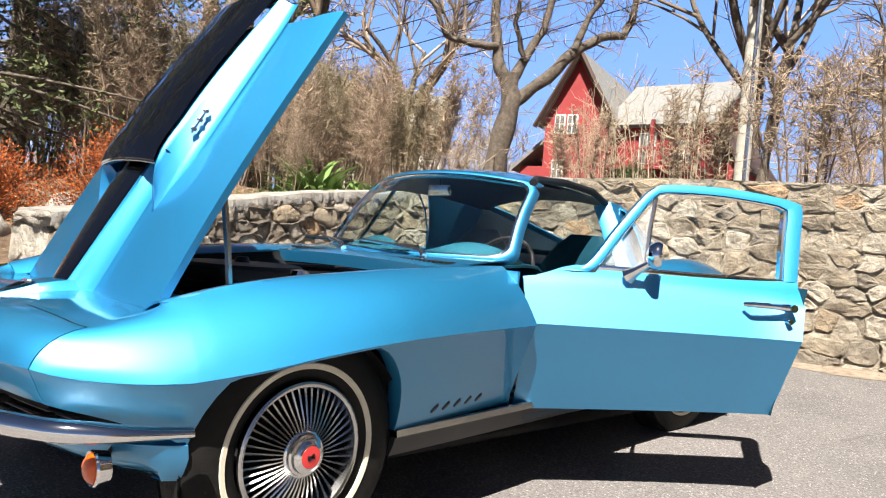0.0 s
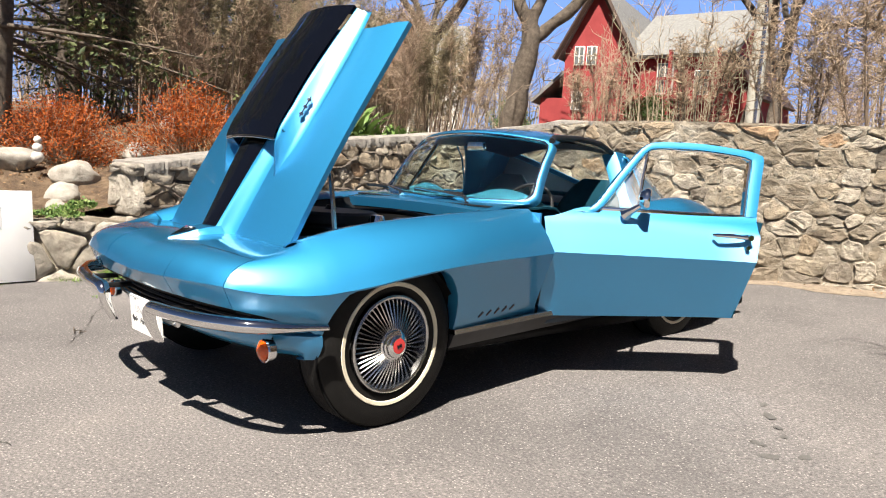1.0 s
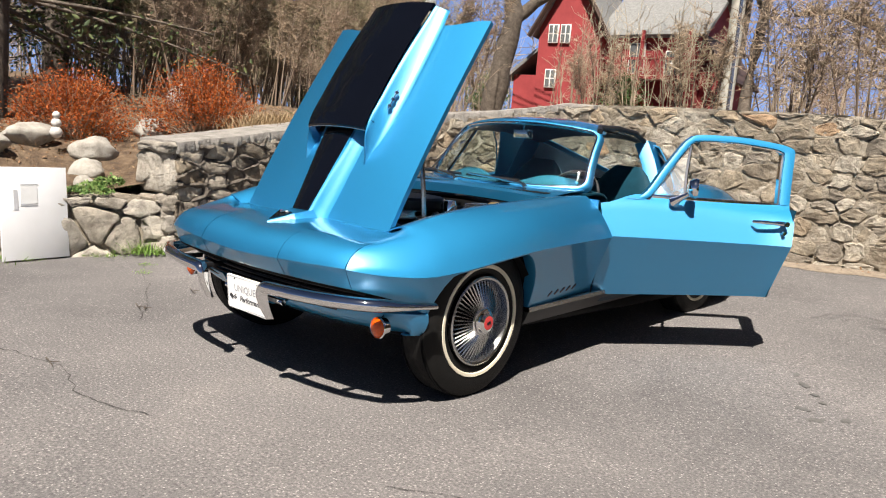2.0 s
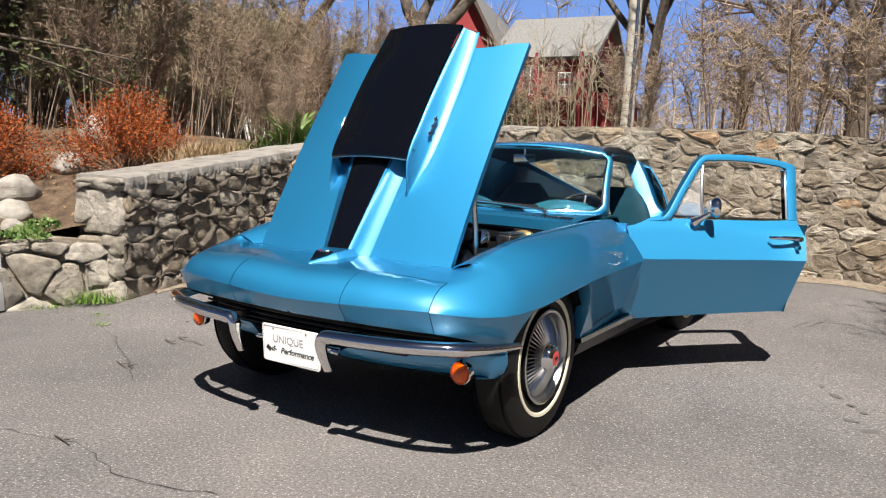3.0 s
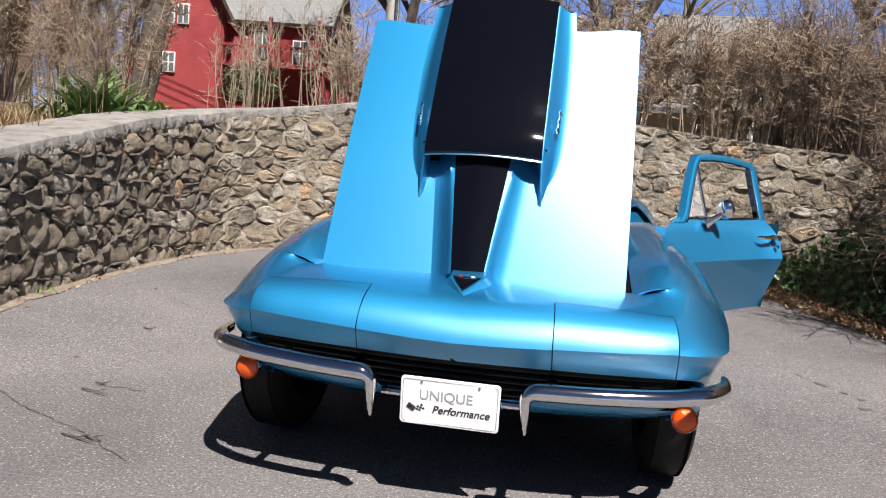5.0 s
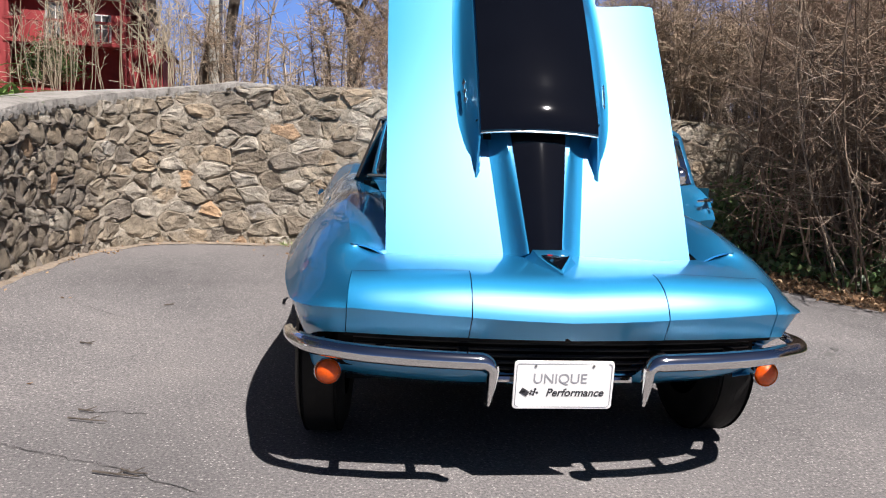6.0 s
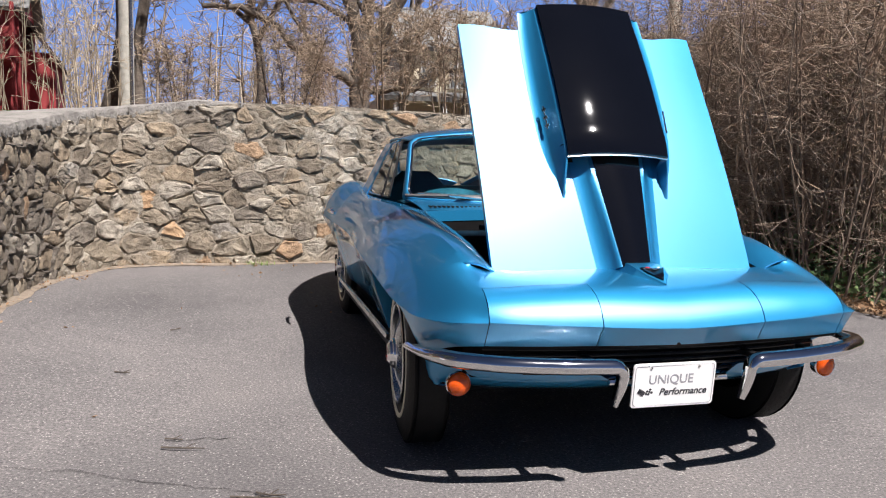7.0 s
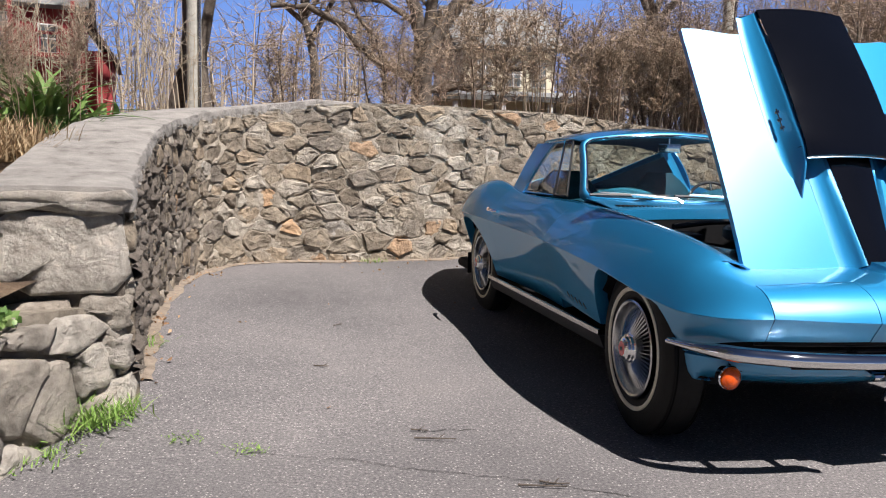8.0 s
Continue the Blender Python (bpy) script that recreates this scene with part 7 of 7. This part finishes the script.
# far wood line behind everything: one belt of stems
b = Build()
far = random.Random(5)
for _ in range(520):
    an = radians(far.uniform(-100, 75))
    d = far.uniform(24, 44)
    x, y = d * math.sin(an), d * math.cos(an)
    h = far.uniform(3.0, 6.6)
    path = stick(b, (x, y, 0.5), (x + far.uniform(-0.8, 0.8), y, 1 + h), 0.07, 0.02, 0.05, 3, 4, far)
    for _ in range(16):
        p = path[far.randrange(1, 5)]
        q = stick(b, p, p + np.array([far.gauss(0, 0.8), far.gauss(0, 0.5), far.gauss(0.6, 0.5)]), 0.024, 0.010, 0.12, 3, 2, far)
        for _ in range(3):
            stick(b, q[1], q[1] + np.array([far.gauss(0, 0.5), far.gauss(0, 0.3), far.gauss(0.2, 0.4)]), 0.012, 0.007, 0.1, 3, 1, far)
ob = new("far_woods", b.data("far_woods", TWIG))
tagged(ob, "distant belt of bare grey-brown woods", "woods", kind="stuff")

# hemlocks with drooping dark boughs
def hemlock(seed, at, h, r):
    rg = random.Random(seed)
    t = thing("hemlock", "dark evergreen with drooping needled boughs", "tree", "evergreens beside the bed", at=at)
    a, c = Build(), Build()
    stick(a, (0, 0, -0.2), (0.1, 0, h), r, r * 0.3, 0.02, 8, 6, rg)
    for _ in range(85):
        z = rg.uniform(0.14, 0.98) * h
        an = rg.uniform(0, 6.28)
        ln = (1 - z / h) * 2.4 + 0.9
        p = np.array([0, 0, z])
        q = p + np.array([ln * math.cos(an), ln * math.sin(an), rg.uniform(-0.9, 0.1)])
        path = stick(a, p, q, 0.03, 0.006, 0.06, 4, 4, rg)
        for _ in range(105):
            tt = rg.uniform(0.25, 1)
            i = min(3, int(tt * 4))
            s = path[i] + (path[i + 1] - path[i]) * (tt * 4 - i)
            s = s + np.array([rg.gauss(0, 0.12), rg.gauss(0, 0.12), rg.gauss(-0.1, 0.10)])
            leaf(c, s, rg.uniform(0.045, 0.115), rg, -0.5, 0.42)
    for nm, bb, mt in (("trunk", a, BARK), ("bough", c, PINE)):
        ob = new(nm, bb.data(nm, mt))
        ob["kind"] = "stuff"
        ob.parent = t


hemlock(1, (-7.1, 0.45, 1.0), 8.0, 0.19)
hemlock(5, (-9.2, 1.9, 1.1), 8.5, 0.20)
hemlock(6, (-10.2, 0.2, 1.0), 8.0, 0.20)
hemlock(2, (-9.6, 3.6, 1.2), 8.0, 0.18)
hemlock(3, (-8.2, -2.2, 0.9), 8.0, 0.19)
hemlock(4, (-11.5, 6.0, 1.3), 7.5, 0.18)

# ---- bed beside the low wall ----
leafy_bush(41, 1.35, 0.72, 15000, 0.023, RUSTLEAF, "rust-orange bush with dry clinging leaves in the bed", "rust bushes", (-4.25, 1.5, bank_z(-4.25, 1.5)))
leafy_bush(42, 1.35, 0.66, 15000, 0.023, RUSTLEAF, "rust-orange bush with dry clinging leaves in the bed", "rust bushes", (-4.95, 0.55, bank_z(-4.95, 0.55)))
leafy_bush(43, 1.2, 0.62, 12000, 0.023, RUSTLEAF, "rust-orange bush with dry clinging leaves in the bed", "rust bushes", (-5.7, -0.5, bank_z(-5.7, -0.5)))
leafy_bush(45, 1.6, 1.1, 2600, 0.06, GREENLEAF, "rounded dark evergreen shrub by the red house", "evergreen shrubs", (-7.35, 14.6, 2.15), "evergreen_shrub")
leafy_bush(46, 1.3, 1.0, 2200, 0.06, GREENLEAF, "rounded dark evergreen shrub by the red house", "evergreen shrubs", (-9.6, 12.2, 1.9), "evergreen_shrub")
for sd, (x, y), n, ln in ((1, (-3.72, 3.14), 80, 0.86), (2, (-3.5, 3.5), 30, 0.45), (3, (-4.0, 2.85), 30, 0.5)):
    blades("yucca", sd, (x, y, bank_z(x, y) - 0.02), n, ln, 0.032, YUCCALEAF, "clump of arching green strap leaves above the wall", "plant", 0.75, 0.3, True)
for sd, (x, y) in ((4, (-3.62, 1.95)), (5, (-3.80, 2.15)), (6, (-3.98, 2.36)), (7, (-3.55, 1.72))):
    blades("dry_grass_tuft", sd, (x, y, bank_z(x, y) - 0.01), 420, 0.30, 0.0045, DRYGRASS, "low tuft of straw-coloured dry grass", "grass tuft", 0.3, 0.5)["kind"] = "stuff"
blades("daylily_shoots", 6, (-3.4, 2.5, bank_z(-3.4, 2.5)), 40, 0.25, 0.012, GREENLEAF, "young green leaf shoots behind the wall", "plant")
for sd, (x, y), (a, c, h) in ((1, (-4.15, 0.42), (0.20, 0.16, 0.13)), (2, (-3.75, 0.20), (0.17, 0.14, 0.13)), (3, (-4.55, 0.02), (0.24, 0.15, 0.12)), (4, (-4.3, -0.45), (0.26, 0.17, 0.10)), (5, (-3.45, 0.05), (0.09, 0.08, 0.07)),
                             (6, (-3.55, -0.45), (0.11, 0.09, 0.06)), (7, (-3.85, -0.85), (0.16, 0.12, 0.08)), (8, (-4.6, 1.15), (0.14, 0.12, 0.12)), (9, (-5.3, 1.9), (0.35, 0.2, 0.22)), (10, (-3.4, 2.15), (0.10, 0.08, 0.05))):
    rock("rock", sd, (x, y, bank_z(x, y) + h * 0.45), (a, c, h))
rng2 = random.Random(3)
for sd, (x, y) in ((1, (-3.35, 0.22)), (2, (-3.2, 0.0)), (3, (-3.3, 0.75)), (4, (-3.15, -1.4))):
    b = Build()
    for _ in range(420):
        an, rad = rng2.uniform(0, 6.28), 0.17 * math.sqrt(rng2.random())
        leaf(b, (rad * math.cos(an), rad * math.sin(an), rng2.uniform(0.0, 0.10) * (1 - rad / 0.2)), rng2.uniform(0.02, 0.04), rng2, 0.7, 0.8)
    ob = new("groundcover", b.data("groundcover", YUCCALEAF))
    ob.location = (x, y, bank_z(x, y))
    tagged(ob, "small mound of fresh green leaves in the mulch", "plant", "green mounds in the bed")
# small pale cast figure among the rocks, as plain lumps
b = Build()
for z, r in ((0.05, 0.055), (0.13, 0.045), (0.20, 0.035)):
    b.revolve([(-r, 0.001), (-r * 0.7, r * 0.7), (0, r), (r * 0.7, r * 0.7), (r, 0.001)], (0, 0, z), "z", 16)
ob = new("garden_statue", b.tidy("garden_statue", FIGURE, angle=70))
ob.location = (-4.30, 0.15, bank_z(-4.30, 0.15) + 0.12)
tagged(ob, "small pale cast stone garden ornament among rocks", "statue")

# white board leaning on the low wall
board = thing("display_board", "white printed board leaning against the low wall", "sign board")
bm_ = Matrix.Translation((-3.03, -0.44, 0.012)) @ pose(0, 0, 0, 0, 0, 100) @ pose(0, 0, 0, 84, 0, 0)
b = Build()
b.box((-0.245, 0.0, -0.006), (0.245, 0.66, 0.006), 0.002, bm_)
part("board", b, BOARD, board)
for x0, x1, y0, y1, mt in ((-0.15, -0.12, 0.36, 0.50, PALEINK), (-0.10, 0.02, 0.40, 0.53, WHITEP), (-0.10, 0.02, 0.385, 0.388, GREYINK), (-0.10, 0.03, 0.535, 0.538, GREYINK)):
    b = Build()
    b.box((x0, y0, 0.0065), (x1, y1, 0.0085), 0, bm_)
    part("print_bar", b, mt, board, "faint printed bar", smooth=False)

# ---- ivy and litter on the open side ----
lf = random.Random(9)
b, c = Build(), Build()
for _ in range(13000):
    y = lf.uniform(-1.5, 5.1)
    x0 = 1.75 + 0.45 * max(0, 4.2 - y)
    w = 0.35 + 2.0 * lf.random() ** 0.9
    x = x0 + w
    hgt = 0.10 + 0.30 * smooth01((w - 0.3) / 1.0)
    leaf(b, (x, y, ivy_bank_z(x, y) + lf.uniform(0, hgt)), lf.uniform(0.035, 0.075), lf, 0.5, 0.9)
for _ in range(5000):
    y = lf.uniform(-2.5, 5.1)
    x = 1.75 + 0.45 * max(0, 4.2 - y) + abs(lf.gauss(0.05, 0.28))
    leaf(c, (x, y, ivy_bank_z(x, y) + lf.uniform(0, 0.05)), lf.uniform(0.02, 0.06), lf, 0.1, 0.5)
for _ in range(3800):
    y = lf.uniform(-2.5, 3.0)
    x = min(-3.35, low_x_at(y) - 0.35) - lf.uniform(0, 3.4)
    leaf(c, (x, y, bank_z(x, y) + 0.005), lf.uniform(0.02, 0.05), lf, 0.05, 0.5)
for s in np.linspace(0.2, WALL_LEN - 2, 420):
    x, y, nx, ny = wall_frame(s)
    k = abs(lf.gauss(0.02, 0.06)) + 0.02
    if lf.random() < 0.5:
        leaf(c, (x + nx * k, y + ny * k, ground_z(x, y) + 0.012), lf.uniform(0.015, 0.04), lf, 0.05, 0.5)
tagged(new("ivy", b.data("ivy", IVYLEAF)), "glossy dark ivy covering the bank", "ivy", kind="stuff")
tagged(new("leaf_litter", c.data("leaf_litter", DRYLEAF)), "dry brown leaf litter on the earth", "leaf litter", kind="stuff")

# ---- weeds, twigs and stains on the driveway ----
for sd, (x, y), n, ln, w in ((1, (-2.90, 0.33), 330, 0.17, 0.28), (2, (-2.84, 0.37), 200, 0.13, 0.25), (3, (-3.03, 0.06), 170, 0.05, 0.30), (4, (-2.84, 1.25), 80, 0.08, 0.2), (5, (-1.25, 4.10), 66, 0.06, 0.2),
                             (6, (-2.53, 0.12), 50, 0.022, 0.13), (7, (-2.29, 0.0), 50, 0.022, 0.13), (9, (-3.12, -0.6), 120, 0.08, 0.3)):
    blades("weed_tuft", sd, (x, y, ground_z(x, y) + 0.004), n, ln, 0.0032, GRASS, "small tuft of bright green grass at the asphalt edge", "grass tuft", 0.5, w)["kind"] = "stuff"
b = Build()
lf = random.Random(91)
for x0, y0, w, n in ((-2.83, 1.78, 0.07, 60), (-2.80, 1.05, 0.05, 14), (-2.6, 3.4, 0.12, 26), (-1.2, 4.05, 0.4, 26), (-1.97, 0.415, 0.01, 1), (-2.33, 1.8, 0.02, 2), (-0.9, 3.2, 0.9, 7)):
    for _ in range(n):
        x, y = x0 + lf.gauss(0, w * 0.6), y0 + lf.gauss(0, w)
        leaf(b, (x, y, ground_z(x, y) + 0.010), lf.uniform(0.014, 0.034), lf, 0.08, 0.55)
tagged(new("fallen_leaves", b.data("fallen_leaves", DRYLEAF)), "orange-brown fallen leaves lying on the asphalt", "leaf litter", kind="stuff")
tw = random.Random(8)
for x, y, ln in ((-1.60, 0.0, 0.16), (-1.35, -0.48, 0.16), (-1.30, -0.46, 0.10), (-1.64, 0.10, 0.07), (-0.55, -1.25, 0.14), (-1.95, 1.0, 0.08), (-1.78, 1.9, 0.06), (0.9, -1.6, 0.09)):
    b = Build()
    an = tw.uniform(-0.5, 0.5)
    path = stick(b, (-ln / 2 * math.cos(an), -ln / 2 * math.sin(an), 0.006), (ln / 2 * math.cos(an), ln / 2 * math.sin(an), 0.008), 0.004, 0.002, 0.08, 4, 4, tw)
    stick(b, path[2], path[2] + np.array([0.03, 0.03, 0.004]), 0.003, 0.0015, 0.1, 4, 2, tw)
    ob = new("fallen_twig", b.data("fallen_twig", BARK))
    ob.location = (x, y, ground_z(x, y) + 0.004)
    tagged(ob, "small dark fallen twig lying on asphalt", "twig", "twigs on the driveway")
for x, y, a, c in ((1.70, 1.38, 0.04, 0.024), (1.62, 1.50, 0.026, 0.017), (1.84, 1.20, 0.022, 0.016), (1.89, 0.96, 0.038, 0.026), (1.98, 1.06, 0.03, 0.022), (1.80, 1.05, 0.033, 0.02), (1.78, 1.28, 0.022, 0.016)):
    b = Build()
    b.fan([(a * (1 + 0.6 * noise.noise(Vector((x * 9 + math.cos(t), y * 9 + math.sin(t), 0)))) * math.cos(t), c * math.sin(t) * (1 + 0.25 * noise.noise(Vector((math.cos(t) * 2, x, 4)))), 0) for t in np.linspace(0, 6.28, 18, endpoint=False)])
    turn = pose(x, y, 0, 0, 0, x * 400)
    b.v = [(q[0], q[1], ground_z(q[0], q[1]) + 0.0026) for q in (turn @ Vector(p) for p in b.v)]
    ob = new("oil_stain", b.data("oil_stain", STAIN, False))
    tagged(ob, "dark dried drip stain on the asphalt", "stain", "drip stains", "structure")

# thin cracks in the asphalt
ck = random.Random(21)
for pts, wd in (([(-2.35, 0.02), (-2.16, -0.06), (-1.9, -0.15), (-1.74, -0.25), (-1.5, -0.35), (-1.28, -0.47), (-1.05, -0.62)], 0.0035), ([(-1.66, 0.09), (-1.5, 0.11), (-1.4, 0.07)], 0.004),
                ([(-0.9, -1.35), (-0.5, -1.22), (-0.1, -1.3), (0.3, -1.18)], 0.004), ([(1.2, -0.9), (1.6, -0.6), (1.9, -0.55)], 0.004), ([(-2.2, 1.7), (-1.9, 1.55), (-1.7, 1.6)], 0.004)):
    fine = []
    for (x0, y0), (x1, y1) in zip(pts, pts[1:]):
        for t in np.linspace(0, 1, 9)[:-1]:
            fine.append((x0 + (x1 - x0) * t + ck.gauss(0, 0.007), y0 + (y1 - y0) * t + ck.gauss(0, 0.007)))
    b = Build()
    b.grid([[(x, y - wd * k, ground_z(x, y) + 0.0032), (x, y + wd * k, ground_z(x, y) + 0.0032)] for (x, y), k in zip(fine, [ck.uniform(0.15, 0.8) for _ in fine])])
    ob = new("crack", b.data("crack", CRACK))
    ob.parent = ROAD

# ---- stones of the walls, piece by piece ----
def cells(points, box, reach):
    """Voronoi cells of points in a box, cut against their neighbours."""
    out = []
    pts = np.array(points)
    for i, p in enumerate(pts):
        poly = [np.array(q, float) for q in ((box[0], box[1]), (box[2], box[1]), (box[2], box[3]), (box[0], box[3]))]
        near = np.where((np.abs(pts - p).max(1) < reach) & (np.arange(len(pts)) != i))[0]
        for j in near:
            m, d = (p + pts[j]) / 2, pts[j] - p
            nxt = []
            for k in range(len(poly)):
                a, c = poly[k], poly[(k + 1) % len(poly)]
                fa, fc = (a - m) @ d, (c - m) @ d
                if fa <= 0:
                    nxt.append(a)
                if fa * fc < 0:
                    nxt.append(a + (c - a) * fa / (fa - fc))
            poly = nxt
            if len(poly) < 3:
                break
        out.append(poly)
    return out


def rounded(poly, shrink, rng):
    """An outline drawn in by a joint's half width, its corners worn."""
    c = sum(poly) / len(poly)
    sz = max(0.02, float(np.mean([np.linalg.norm(p - c) for p in poly])))
    k = max(0.3, 1 - shrink / sz)
    poly = [c + (p - c) * k for p in poly]
    for cut in (0.12, 0.2):
        nxt = []
        for a, b in zip(poly, poly[1:] + poly[:1]):
            nxt += [a + (b - a) * cut, a + (b - a) * (1 - cut)]
        poly = nxt
    poly = [p + np.array((rng.uniform(-1, 1), rng.uniform(-1, 1))) * 0.09 * sz for p in poly]
    if len(poly) > 22:
        poly = poly[::2]
    return c, poly


def stone_mesh(c, ring, depth, place, rng, rough=1.0):
    """Vertices and faces of one stone; place(u, v, out) gives its place in the world."""
    n = len(ring)
    tilt = np.array([rng.uniform(-1, 1), rng.uniform(-1, 1)]) * depth * 1.6
    ph = rng.uniform(0, 50)
    verts, faces = [], []
    for k, (scale, out) in enumerate(((1.0, -0.02), (0.98, depth * 0.72), (0.88, depth * 0.97), (0.5, depth * 1.0))):
        for p in ring:
            q = c + (p - c) * scale
            bump = rough * (0.36 * depth + 0.007) * (noise.noise(Vector((q[0] * 14 + ph, q[1] * 14, k * 0.9))) + 0.6 * noise.noise(Vector((q[0] * 34, q[1] * 34 + ph, k)))) if k > 0 else 0
            verts.append(place(q[0], q[1], out + bump + (float((q - c) @ tilt) if k else 0)))
    verts.append(place(c[0], c[1], depth * 1.05))
    for k in range(3):
        for i in range(n):
            j = (i + 1) % n
            faces.append((k * n + i, k * n + j, (k + 1) * n + j, (k + 1) * n + i))
    for i in range(n):
        faces.append((3 * n + i, 3 * n + (i + 1) % n, 4 * n))
    return verts, faces


def lay_stones(parent, pts, run, low, high, cell, flat, depth, place, seed, limit, joint, mat=None, keyed=()):
    """Stones over a face from 0 to run; the first ones by their run are pieces of their own, the rest one part."""
    rng = random.Random(seed + 100)
    polys = cells(pts, (0.0, -0.15, run, 2.4), cell * 3.2)
    made = []
    for poly in polys:
        if len(poly) < 3:
            continue
        poly = [np.array((p[0], p[1] / flat)) for p in poly]
        mu = sum(p[0] for p in poly) / len(poly)
        mu = min(max(mu, 0), run)
        z0, z1 = low(mu), high(mu)
        poly = [np.array((min(max(p[0], 0.0), run), min(max(p[1] + z0, z0 - 0.03), z1 - 0.012))) for p in poly]
        area = 0.5 * abs(sum(a[0] * b[1] - b[0] * a[1] for a, b in zip(poly, poly[1:] + poly[:1])))
        if area < 0.0022:
            continue
        c, ring = rounded(poly, joint * rng.uniform(0.7, 1.5), rng)
        special = [m for ku, kv, m in keyed if abs(ku - c[0]) < 0.09 and abs(kv - c[1]) < 0.055]
        made.append((c[0], stone_mesh(c, ring, (depth(c[0]) if callable(depth) else depth) * rng.uniform(0.7, 1.3), place, rng, 0.62), special[:1]))
    made.sort(key=lambda q: q[0])
    rest = Build()
    for k, (_, (v, f), special) in enumerate(made):
        if k < limit:
            me = bpy.data.meshes.new("stone")
            me.from_pydata(v, [], f)
            me.materials.append(special[0] if special else mat or STONE)
            me.polygons.foreach_set("use_smooth", [parent is not WALL or made[k][0] < 2.9] * len(me.polygons))
            ob = new("stone", me)
            ob.parent = parent
        else:
            o = len(rest.v)
            rest.v.extend(v)
            rest.f.extend(tuple(o + i for i in q) for q in f)
    if rest.v:
        ob = new("stones", rest.data("stones", STONEJ, False))
        ob.parent = parent
        ob["kind"] = "stuff"


def on_wall(u, v, out):
    x, y, nx, ny = wall_frame(u)
    return (x + nx * out, y + ny * out, v)


def near_s(x, y):
    """The run along the wall nearest to a place."""
    ss = np.linspace(0, WALL_LEN, 600)
    return float(ss[np.argmin([(float(wall_x(t)) - x) ** 2 + (float(wall_y(t)) - y) ** 2 for t in ss])])


# stones that stand out by their colour
KEYED = [(near_s(x, y), z, m) for x, y, z, m in ((-2.25, 4.11, 0.66, ORANGESTONE), (-1.93, 4.21, 0.44, ORANGESTONE), (-1.70, 4.22, 0.68, PALESTONE), (-1.52, 4.2, 0.42, PALESTONE), (-1.36, 4.2, 0.66, PALESTONE),
                                               (-2.06, 4.13, 0.72, PALESTONE), (-0.62, 4.3, 0.28, BROWNSTONE), (-1.15, 4.22, 0.90, BROWNSTONE), (-0.75, 4.26, 0.92, BROWNSTONE), (-2.55, 3.78, 1.20, BROWNSTONE), (-2.70, 3.50, 0.98, PALESTONE))]
lay_stones(WALL, WALL_SITES, WALL_LEN - 0.6, wall_foot, lambda s: float(wall_top(s)), 0.19, WALL_FLAT, lambda s: 0.050 - 0.016 * wall_age(s), on_wall, 5, 300, 0.008, keyed=KEYED)


def on_end(u, v, out):
    x, y, nx, ny = wall_frame(0.0)
    return (x - nx * u, y - ny * u - out, v)


def end_stone(u0, v0, u1, v1, depth, seed):
    r = random.Random(seed)
    poly = [np.array(p) for p in ((u0, v0), (u1, v0), (u1, v1), (u0, v1))]
    c, ring = rounded(poly, 0.012, r)
    v, f = stone_mesh(c, ring, depth, on_end, r)
    b = Build()
    b.v, b.f = v, f
    ob = new("stone", b.data("stone", PALESTONE))
    ob.parent = WALL


for k, (u0, v0, u1, v1, d) in enumerate(((-0.03, 0.52, 0.45, 0.83, 0.04), (-0.035, 0.36, 0.17, 0.51, 0.055), (0.17, 0.26, 0.45, 0.51, 0.07), (-0.035, 0.20, 0.16, 0.36, 0.055), (0.16, 0.10, 0.30, 0.26, 0.06), (-0.035, 0.02, 0.18, 0.20, 0.06), (0.30, 0.06, 0.45, 0.26, 0.06))):
    end_stone(u0, v0, u1, v1, d, 50 + k)
end_stone(-0.045, 0.822, 0.465, 0.912, 0.05, 58)


def on_low(u, v, out):
    x, y = low_line(u)
    x2, y2 = low_line(u + 0.02)
    dx, dy = x2 - x, y2 - y
    k = math.hypot(dx, dy) or 1
    return (x - dy / k * out, y + dx / k * out, v)


lay_stones(LOW, stone_sites(3.6, 0.215, 13), 3.6, lambda s: ground_z(*low_line(s)) - 0.03, lambda s: 0.47, 0.215, 1.15, 0.035, on_low, 13, 120, 0.012, PALESTONE)
